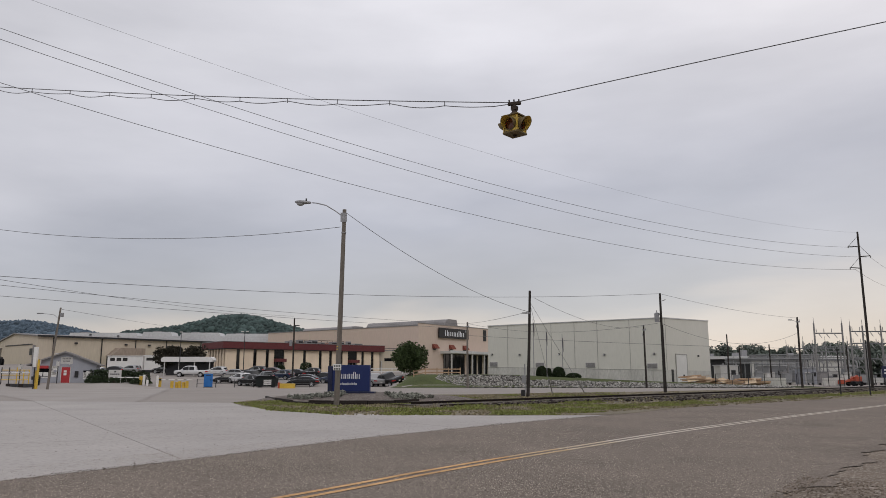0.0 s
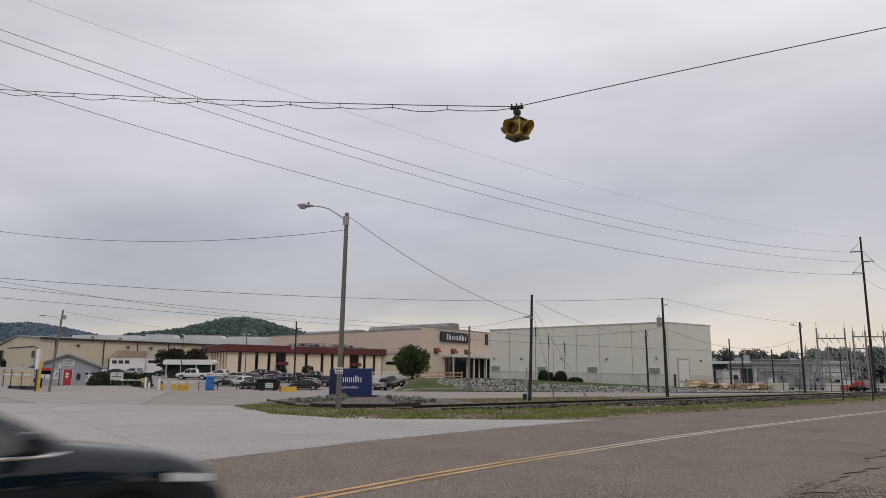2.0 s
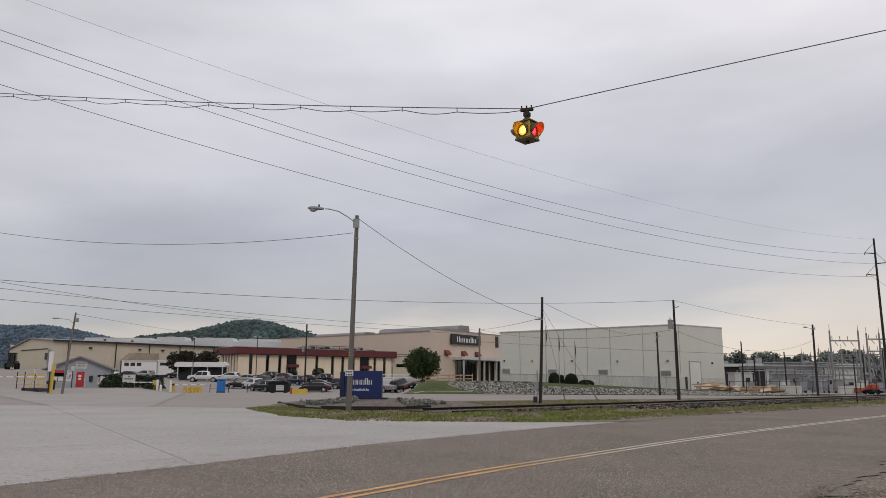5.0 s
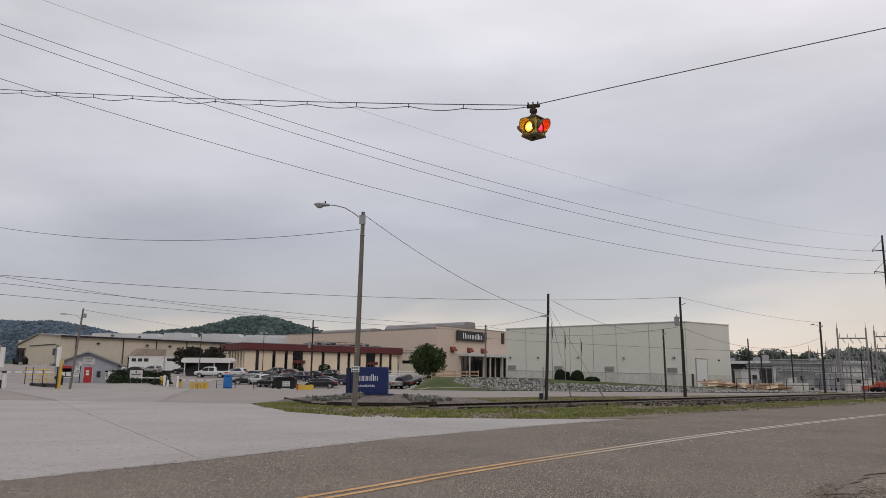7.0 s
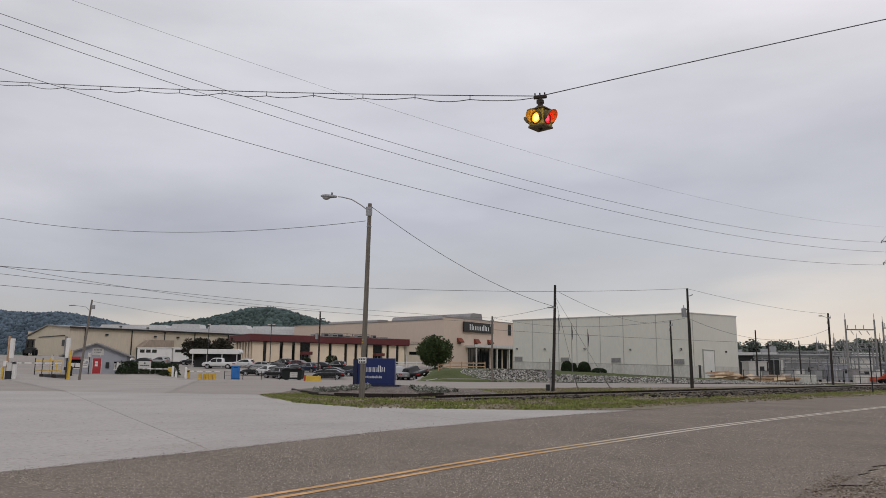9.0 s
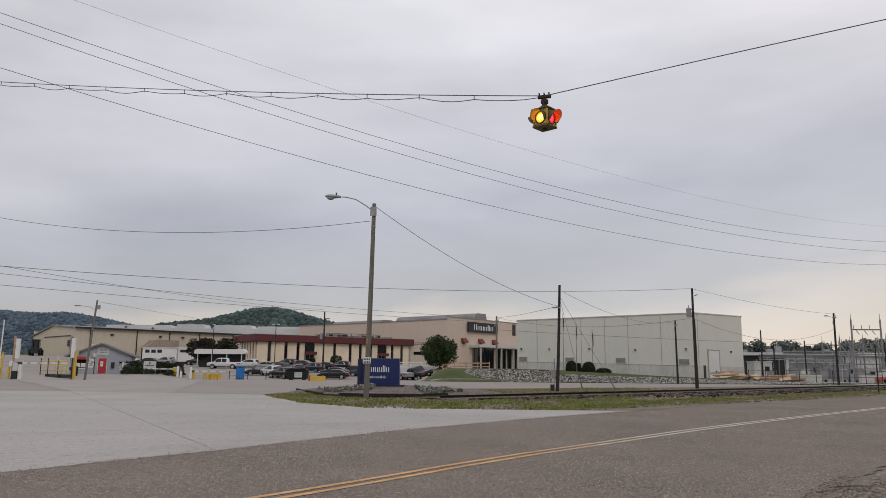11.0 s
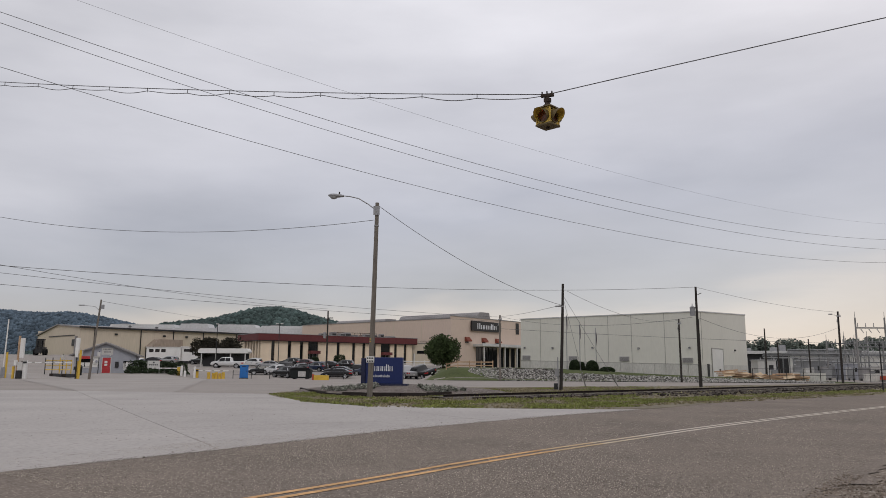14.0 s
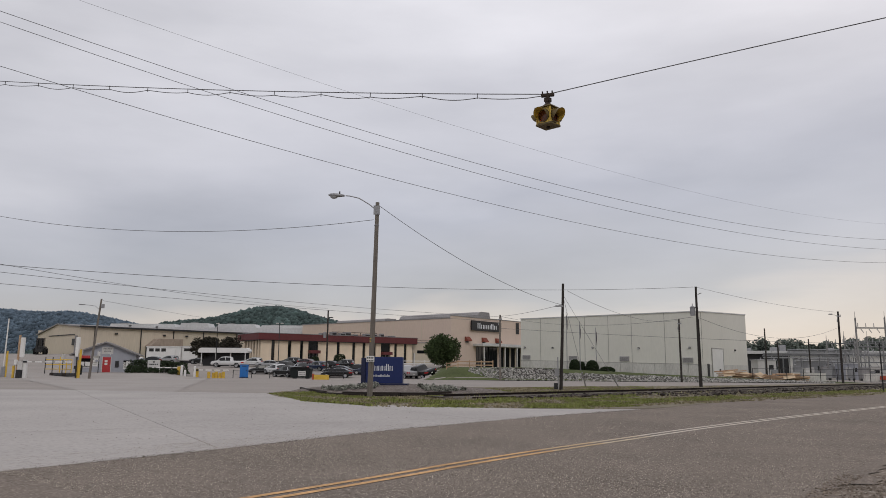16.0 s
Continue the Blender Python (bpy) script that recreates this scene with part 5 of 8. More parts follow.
WIRES = [
    ("transmission_wire", (-45.03, 17.9, 23.51), (52.16, 92.0, 17.68), 4.39, 0.016),
    ("transmission_wire", (-46.29, 19.2, 23.95), (53.84, 92.0, 16.42), 4.63, 0.016),
    ("transmission_wire", (-44.64, 17.9, 20.38), (52.25, 92.0, 14.84), 4.23, 0.016),
    ("ground_wire", (-31.96, 15.0, 18.63), (52.9, 92.0, 19.6), 3.1, 0.006),
    ("service_wire", (-39.66, 49.55, 13.26), (-5.53, 38.9, 9.49), 1.39, 0.015),
    ("service_wire", (-5.27, 38.9, 10.29), (6.46, 55.6, 6.35), 0.66, 0.015),
    ("service_wire", (-44.07, 30.64, 7.94), (20.78, 70.4, 9.37), 1.37, 0.016),
    ("service_wire", (20.88, 70.4, 9.37), (47.7, 99.5, 9.31), 0.34, 0.014),
    ("service_wire", (-40.82, 33.6, 9.51), (-25.56, 126.0, 11.65), 0.91, 0.018),
    ("service_wire", (-44.57, 33.6, 8.37), (3.2, 99.6, 8.5), 0.62, 0.016),
    ("service_wire", (-44.5, 33.6, 7.24), (3.2, 99.6, 7.9), 0.35, 0.016),
    ("service_wire", (-45.65, 88.0, 9.43), (-64.39, 170.0, 12.98), 0.04, 0.02),
    ("transmission_wire", (54.2, 92.0, 16.45), (85.94, 138.0, 20.78), 0.25, 0.016),
    ("transmission_wire", (52.18, 92.0, 14.86), (87.36, 138.0, 17.89), 0.88, 0.016),
    ("service_wire", (6.91, 55.6, 7.41), (27.16, 99.5, 8.18), 1.0, 0.014),
    ("service_wire", (3.21, 99.6, 8.55), (6.46, 55.6, 6.35), 0.14, 0.016),
    ("service_wire", (3.21, 99.6, 8.58), (20.53, 70.4, 6.53), 1.0, 0.016),
    ("service_wire", (3.25, 99.6, 6.95), (47.8, 99.5, 5.2), 0.2, 0.02),
    ("service_wire", (20.96, 70.4, 6.5), (47.75, 99.5, 7.25), 1.67, 0.016),
]


def build_poles():
    street_lamp_pole()
    hv_pole()
    p = wood_pole("utility_pole", 6.3, 55.6, 7.95, .13, .09, "dark wooden utility pole behind the siding", lean=(.3, 0), group="utility poles", z=.05)
    part("control_box", box(B(), -.42, -.14, -.2, .1, 1.0, 1.55, .02), M["galv"], p, "grey control box")
    part("conduit", tube(B(), (-.2, -.12, 0), (-.2, -.12, 2.4), .04), M["galv"], p)
    part("base_box", box(B(), -.5, -.2, -.15, .15, .05, .5, .02), M["dark_metal"], p)
    part("bracket", box(B(), -.3, .3, -.1, .02, 6.15, 6.25), M["galv"], p)
    for x1, y1 in ((9.6, 65.6), (12.7, 67.0)):
        w = part("guy_wire", tube(B(), (.25, 0, 7.1), (x1 - 6.3, y1 - 55.6, 0), .012, .012, 5), M["wire"], p)
        d = (Vector((x1 - 6.3, y1 - 55.6, 0)) - Vector((.25, 0, 7.1))).normalized()
        e = Vector((x1 - 6.3, y1 - 55.6, 0))
        part("guy_guard", tube(B(), e - d * 2.2, e, .05, .05, 6), M["galv"], w)
    p = wood_pole("utility_pole", 20.9, 70.4, 9.4, .15, .10, "dark wooden utility pole carrying a grey transformer", group="utility poles", z=.05)
    tr = part("transformer", tube(B(), (-.42, 0, 6.6), (-.42, 0, 7.4), .22, .24, 14), M["galv"], p, "grey pole transformer can")
    part("lid", tube(B(), (-.42, 0, 7.4), (-.42, 0, 7.5), .25, .12, 14), M["galv"], tr)
    part("bushing", tube(B(), (-.42, 0, 7.5), (-.42, 0, 7.75), .05, .03, 8), M["insulator"], tr)
    part("bracket", box(B(), -.35, .0, -.06, .06, 7.3, 7.4), M["dark_metal"], p)
    part("cutout", tube(B(), (.1, -.1, 8.6), (.45, -.1, 8.75), .04), M["insulator"], p)
    part("service_drop", chain(B(), [(-.3, 0, 7.0), (-.25, 0, 6.7), (-.05, 0, 6.6), (.05, 0, 6.4)], .03), M["wire"], p)
    part("conduit", tube(B(), (.12, -.14, 0), (.08, -.12, 6.3), .03), M["pole_dark"], p)
    for x, y, top, r, lab in ((3.3, 99.6, 8.75, .15, "brown wooden pole at the foot of the bank"), (27.1, 99.5, 8.3, .15, "dark wooden pole with small line brackets"), (47.9, 99.5, 9.4, .16, "dark wooden pole beside the substation yard")):
        p = wood_pole("utility_pole", x, y, top, r, r * .72, lab, "pole" if x < 10 else "pole_dark", group="utility poles")
        part("bracket", box(B(), -.25, .25, -.2, -.1, top - .7, top - .55), M["galv"], p)
        part("insulator", tube(B(), (.2, -.15, top - .55), (.2, -.15, top - .3), .05, .03), M["insulator"], p)
        part("cutout", tube(B(), (-.25, -.15, top - 1.4), (-.2, -.15, top - 1.0), .06, .04), M["insulator"], p)
        if x > 40:
            a = part("lamp_arm", tube(B(), (0, 0, top - .6), (-.9, -.2, top - .4), .025), M["galv"], p)
            part("lamp_head", box(B(), -1.3, -.85, -.3, -.1, top - .45, top - .3, .04), M["galv"], a)
    p = wood_pole("utility_pole", -25.45, 126, 11.3, .17, .12, "dark wooden pole with a transformer among parked cars", group="utility poles")
    part("transformer", tube(B(), (-.45, 0, 5.7), (-.45, 0, 6.7), .26, .26, 12), M["galv"], p, "grey pole transformer can")
    part("bracket", box(B(), .1, .9, -.08, .08, 9.1, 9.25), M["dark_metal"], p)
    # leaning lamp pole by the gate
    p = wood_pole("gate_lamp_pole", -46.6, 88, 9.65, .15, .10, "leaning brown wooden pole with a lamp arm by the gate", "pole", lean=(.75, 0), z=.02)
    a = part("lamp_arm", chain(B(), [(.6, 0, 8.3), (.1, -.1, 8.75), (-.7, -.2, 8.85), (-1.2, -.2, 8.9)], .03), M["galv"], p)
    part("lamp_head", box(B(), -1.9, -1.15, -.3, -.1, 8.85, 8.98, .04), M["galv"], a)
    part("transformer", box(B(), .8, 1.15, -.15, .15, 8.5, 9.0, .03), M["galv"], p)
    # slim steel light standards in the lot
    for x, y, hgt, n in ((-36.5, 136, 9.6, 2), (-47.5, 134, 9.4, 1), (-63.5, 122, 5.2, 1)):
        z = height(x, y)
        p = thing("lot_lamp", pose(x, y, z), "slim steel car-park lamp standard", "lamp post", "car-park lamps")
        part("post", tube(B(), (0, 0, 0), (0, 0, hgt - z), .09, .06), M["dark_metal"], p)
        for s in ((-1, 1) if n == 2 else (0,)):
            part("lamp_head", box(B(), s * .45 - .25, s * .45 + .25, -.15, .15, hgt - z - .05, hgt - z + .1, .03), M["white_dull"], p)
        if n == 2:
            part("crossbar", box(B(), -.5, .5, -.03, .03, hgt - z - .12, hgt - z - .06), M["dark_metal"], p)
    # three flagpoles before the warehouse
    for x, y, top in ((14.8, 121, 10.7), (16.9, 121, 9.2), (19.5, 121, 8.2)):
        p = thing("flagpole", pose(x, y, height(x, y)), "slim flagpole with a limp dark flag", "flagpole", "flagpoles")
        hh = top - height(x, y)
        part("post", tube(B(), (0, 0, 0), (0, 0, hh), .07, .04), M["galv"], p)
        part("finial", tube(B(), (0, 0, hh), (0, 0, hh + .1), .07, .03), M["galv"], p)
        bm = B()
        cols = []
        for k in range(9):
            u = k / 8
            cols.append([bm.verts.new((.05 + .15 * u * (1 - .3 * v), .13 * math.sin(9 * u + 2 * v), hh - .25 - 1.7 * v - .9 * u)) for v in (0, .3, .65, 1)])
        for a, c in zip(cols, cols[1:]):
            for i in range(3):
                bm.faces.new((a[i], c[i], c[i + 1], a[i + 1]))
        part("flag", bm, M["flag"], p, "limp hanging flag")
    for x, y, r, top in ((32.6, 61.3, .045, 3.8), (34.1, 59.7, .045, 4.3)):
        p = thing("siding_post", pose(x, y, .05), "dark slender steel post beside the siding", "post", "siding posts")
        part("post", tube(B(), (0, 0, -.1), (0, 0, top), r * 1.3, r), M["dark_metal"], p)
        part("cap", tube(B(), (0, 0, top), (0, 0, top + .06), r * 1.5, r), M["dark_metal"], p)
    for w in WIRES:
        span(*w)


build_poles()


# the far anchors of the span wire on either side of the road, and its sag
SPAN_L = ((-17.81, 20.0, 10.11), 0.16)
SPAN_R = ((11.78, 11.28, 8.28), -0.03)

for anchor in (SPAN_L[0], SPAN_R[0]):
    wood_pole("signal_pole", anchor[0], anchor[1], anchor[2] + .5, .17, .12, "brown wooden pole holding the signal span wire", "pole", group="signal poles", z=0.0)


# ---- signal over the crossing ----
SIG = (1.43, 14.0, 6.93)


def build_span_wire():
    left, right = SPAN_L, SPAN_R
    a = Vector((SIG[0], SIG[1], SIG[2] + .02))
    span("span_wire", left[0], a, left[1], .010, "steel span wire carrying the signal", "signal wires", 40)
    span("span_wire", a, right[0], right[1], .010, "steel span wire carrying the signal", "signal wires", 24)
    # the lashed feed cable sags between its ties
    l0 = Vector(left[0])
    ties = [0.02 + .0605 * k for k in range(17)]
    pts = []
    for t0, t1 in zip(ties, ties[1:]):
        for k in range(8):
            t = t0 + (t1 - t0) * k / 8
            q = l0.lerp(a, t)
            q.z -= 4 * left[1] * t * (1 - t) + .075 + .05 * math.sin(math.pi * k / 8) + .02 * math.sin(t * 57)
            pts.append(q)
    pts.append(a + Vector((-.12, .02, -.03)))
    cable = tagged(part("feed_cable", chain(B(), pts, .009, 5), M["wire"]), "black feed cable tied under the span wire", "cable", "signal wires")
    for t in ties[:-1]:
        q = l0.lerp(a, t)
        q.z -= 4 * left[1] * t * (1 - t)
        part("tie", tube(B(), q + Vector((0, 0, .012)), q - Vector((0, 0, .10)), .009, .009, 5), M["wire"], cable)


def build_signal():
    s = thing("flashing_signal", pose(*SIG, 0, 0, 50), "weathered yellow four-way flashing signal hung on a wire", "traffic signal")
    s.scale = (1.14, 1.14, 1.13)
    # hanger
    part("saddle", box(B(), -.115, .115, -.03, .03, -.03, .03, .012), M["sig_iron"], s, m=pose(0, 0, 0, 0, -6, -50))
    for u in (-.085, 0, .085):
        part("clamp_bolt", tube(B(), (u, 0, .02), (u, 0, .075), .013), M["sig_iron"], s, m=pose(0, 0, 0, 0, -6, -50))
    part("hanger", tube(B(), (0, 0, -.03), (0, 0, -.16), .035, .05, 10), M["sig_iron"], s)
    part("joint_box", box(B(), -.05, .05, -.05, .05, -.13, -.05, .012), M["sig_iron"], s)
    part("collar", tube(B(), (0, 0, -.16), (0, 0, -.21), .05, .10, 12), M["sig_iron"], s)
    h = .135
    z0, z1 = -.56, -.26
    # roof: low pyramid with an overhanging lip
    bm = B()
    lo = [bm.verts.new((x * (h + .035), y * (h + .035), z1)) for x, y in ((-1, -1), (1, -1), (1, 1), (-1, 1))]
    md = [bm.verts.new((x * (h + .03), y * (h + .03), z1 + .02)) for x, y in ((-1, -1), (1, -1), (1, 1), (-1, 1))]
    hi = [bm.verts.new((x * .06, y * .06, z1 + .065)) for x, y in ((-1, -1), (1, -1), (1, 1), (-1, 1))]
    bm.faces.new(lo[::-1])
    bm.faces.new(hi)
    for a, c in ((lo, md), (md, hi)):
        for k in range(4):
            bm.faces.new((a[k], a[(k + 1) % 4], c[(k + 1) % 4], c[k]))
    part("top_cap", bm, M["sig_dark"], s, "dark weathered top cap")
    # case: corner posts, rims and a round opening on each side
    body = part("bottom_cap", box(B(), -h - .02, h + .02, -h - .02, h + .02, z0 - .02, z0 + .015, .008), M["sig_dark"], s, "dark weathered bottom plate")
    part("drain_plug", tube(B(), (0, 0, z0 - .05), (0, 0, z0 - .02), .03, .035, 10), M["sig_iron"], s)
    cz, r = (z0 + z1) / 2, .105
    for k in range(4):
        q = pose(0, 0, 0, 0, 0, 90 * k)
        # face plate with the lens hole
        bm = B()
        n = 32
        ring_i = [bm.verts.new((r * math.cos(2 * math.pi * i / n), -h, cz + r * math.sin(2 * math.pi * i / n))) for i in range(n)]
        outer = []
        for i in range(n):
            a = 2 * math.pi * i / n
            m_ = max(abs(math.cos(a)) / (h - .001), abs(math.sin(a)) / ((z1 - z0) / 2))
            outer.append(bm.verts.new((math.cos(a) / m_, -h, cz + math.sin(a) / m_)))
        inner_b = [bm.verts.new((v.co.x, -h + .02, v.co.z)) for v in ring_i]
        for i in range(n):
            j = (i + 1) % n
            bm.faces.new((ring_i[i], ring_i[j], outer[j], outer[i]))
            bm.faces.new((ring_i[j], ring_i[i], inner_b[i], inner_b[j]))
        part("face_plate", bm, M["sig"], s, "yellow painted face plate", m=q)
        part("corner_bead", box(B(), -h - .012, -h + .014, -h - .012, -h + .014, z0, z1, .005), M["sig"], s, m=q)
        for zz in (z1 - .03, z0 + .02):
            part("hinge", tube(B(), (-h + .03, -h - .012, zz), (-h + .07, -h - .012, zz), .01), M["sig_dark"], s, m=q)
        # cap visor: a tube cut away below, longer above
        bm = B()
        rows = []
        for i in range(25):
            a = radians(-35) + radians(250) * i / 24
            ln = .04 + .135 * max(0.0, math.sin((a + radians(35)) / radians(250) * math.pi)) ** .8
            c_, s_ = math.cos(a), math.sin(a)
            rows.append([bm.verts.new(((r + .006) * c_, -h, cz + (r + .006) * s_)), bm.verts.new(((r + .022) * c_, -h - ln, cz + (r + .022) * s_ - .10 * ln)),
                         bm.verts.new(((r + .016) * c_, -h - ln, cz + (r + .016) * s_ - .10 * ln)), bm.verts.new((r * c_, -h, cz + r * s_))])
        for a, c in zip(rows, rows[1:]):
            for u in range(3):
                bm.faces.new((a[u], c[u], c[u + 1], a[u + 1])).material_index = u // 2
        # outside darkened for underside shade; lining kept yellow to read as lamplit
        part("visor", bm, [M["sig_dark"], M["sig"]], s, "cutaway visor, shade-dark outside with a lamplit-looking yellow lining", m=q)
        part("bezel", ring(r - .004, r + .014, -h - .012, -h, cz), M["sig_dark"], s, m=q)
    # dark lining between the four lenses
    part("lamp_housing", box(B(), -.028, .028, -.028, .028, z0 + .02, z1), M["dark_metal"], s)
    lenses = []
    for k in range(4):
        amber = k % 2 == 1
        e = new("lens")
        bm = B()
        # one disc: the lit face to one side, the dull glass to the other
        n = 28
        edges = []
        for side in (-1, 1):
            cv = bm.verts.new((0, side * .018, 0))
            rows = [[bm.verts.new((rr * math.cos(2 * math.pi * i / n), side * y, rr * math.sin(2 * math.pi * i / n))) for i in range(n)] for rr, y in ((.58 * r, .0145), (r - .012, .006), (r - .002, .004))]
            for i in range(n):
                j = (i + 1) % n
                f1 = bm.faces.new((cv, rows[0][i], rows[0][j]))
                f2 = bm.faces.new((rows[0][i], rows[1][i], rows[1][j], rows[0][j]))
                f3 = bm.faces.new((rows[1][i], rows[2][i], rows[2][j], rows[1][j]))
                f1.material_index, f2.material_index, f3.material_index = (0, 0, 0) if side < 0 else (2, 1, 0)
            edges.append(rows[2])
        for i in range(n):
            j = (i + 1) % n
            bm.faces.new((edges[0][i], edges[0][j], edges[1][j], edges[1][i]))
        me = mesh_of("lens", bm, [M["lens_amber"], M["glow_amber"], M["core_amber"]] if amber else [M["lens_red"], M["glow_red"], M["core_red"]], True)
        bpy.data.objects.remove(e)
        e = new("lens", me)
        e.parent = s
        tagged(e, "round amber lens" if amber else "round red lens")
        a = radians(90 * k)
        base = pose(math.sin(a) * (h - .016), -math.cos(a) * (h - .016), cz, 0, 0, 90 * k)
        e.matrix_basis = base
        lenses.append((e, base))
    return s, lenses


def ring(r0, r1, y0, y1, cz, n=28):
    bm = B()
    rows = []
    for i in range(n):
        c_, s_ = math.cos(2 * math.pi * i / n), math.sin(2 * math.pi * i / n)
        rows.append([bm.verts.new((rr * c_, y, cz + rr * s_)) for rr, y in ((r0, y0), (r1, y0), (r1, y1), (r0, y1))])
    for i in range(n):
        a, c = rows[i], rows[(i + 1) % n]
        for u in range(4):
            bm.faces.new((a[u], c[u], c[(u + 1) % 4], a[(u + 1) % 4]))
    return bm


build_span_wire()
SIGNAL, LENSES = build_signal()


# ---- entrance sign ----
def entrance_sign():
    s = thing("entrance_sign", pose(-5.6, 47.0, .48, 0, 0, -3), "navy entrance sign slab with white lettering bars", "sign")
    part("slab", box(B(), -1.35, 1.02, -.22, .22, .12, 1.76, .02), M["blue_sign"], s)
    part("side_block", box(B(), -1.62, -1.35, -.30, .30, .12, 1.70, .02), M["navy_dark"], s)
    part("plinth", box(B(), -1.7, 1.35, -.42, .42, -.15, .12, .03), M["navy_dark"], s)
    word_bars(s, -1.05, .42, .90, 1.32, -.22, M["letter"], (1.0, .72, .72, .72, 1.0, .95, .72))
    word_bars(s, -1.05, .22, .52, .68, -.22, M["letter"], (1, .7, .7, 1, .7, .7, .9, .7, 0.95, 1, .7, 1, .7))
    return s


entrance_sign()


# ---- vehicles ----
PROFILES = {
    # x, floor, belt, top; x runs forward from the rear axle
    "sedan": [(-1.05, .45, .78, .80), (-1.0, .32, .92, .95), (-.6, .26, .96, 1.02), (-.35, .22, .96, 1.08), (.2, .21, .95, 1.36), (.7, .2, .94, 1.43), (1.3, .2, .93, 1.44), (1.8, .2, .92, 1.36), (2.5, .2, .90, 1.0), (3.1, .22, .84, .90), (3.55, .26, .70, .74), (3.68, .4, .55, .57)],
    "pickup": [(-1.25, .62, .98, 1.0), (-1.22, .5, 1.12, 1.14), (-.4, .45, 1.14, 1.16), (.95, .42, 1.14, 1.16), (1.0, .42, 1.14, 1.75), (1.25, .42, 1.14, 1.88), (2.2, .42, 1.12, 1.90), (2.7, .42, 1.12, 1.84), (3.35, .42, 1.12, 1.22), (3.7, .42, 1.10, 1.16), (4.4, .44, 1.02, 1.06), (4.55, .55, .8, .82)],
}
BASE = {"suv": (2.725, .355, .92), "sedan": (2.75, .325, .90), "pickup": (3.55, .39, .99)}


def profile_at(kind, x):
    pr = PROFILES[kind]
    for a, b in zip(pr, pr[1:]):
        if a[0] <= x <= b[0]:
            t = (x - a[0]) / (b[0] - a[0])
            return [a[i] + (b[i] - a[i]) * t for i in (1, 2, 3)]
    return list(pr[0 if x < pr[0][0] else -1][1:])


def half_width(kind, x):
    x0, x1 = PROFILES[kind][0][0], PROFILES[kind][-1][0]
    w = BASE[kind][2]
    e = max(0.0, 1 - (x - x0) / .5), max(0.0, 1 - (x1 - x) / .9)
    return w * (1 - .10 * e[0] ** 2 - .20 * e[1] ** 2)


def upper(kind, x):
    """Side of the cabin at x: belt and roof edge, each as half width and height."""
    zl, zb, zt = profile_at(kind, x)
    w = half_width(kind, x)
    return (w * .965, zb), (w * .965 - .34 * max(0, zt - zb - .03), zt - .035)


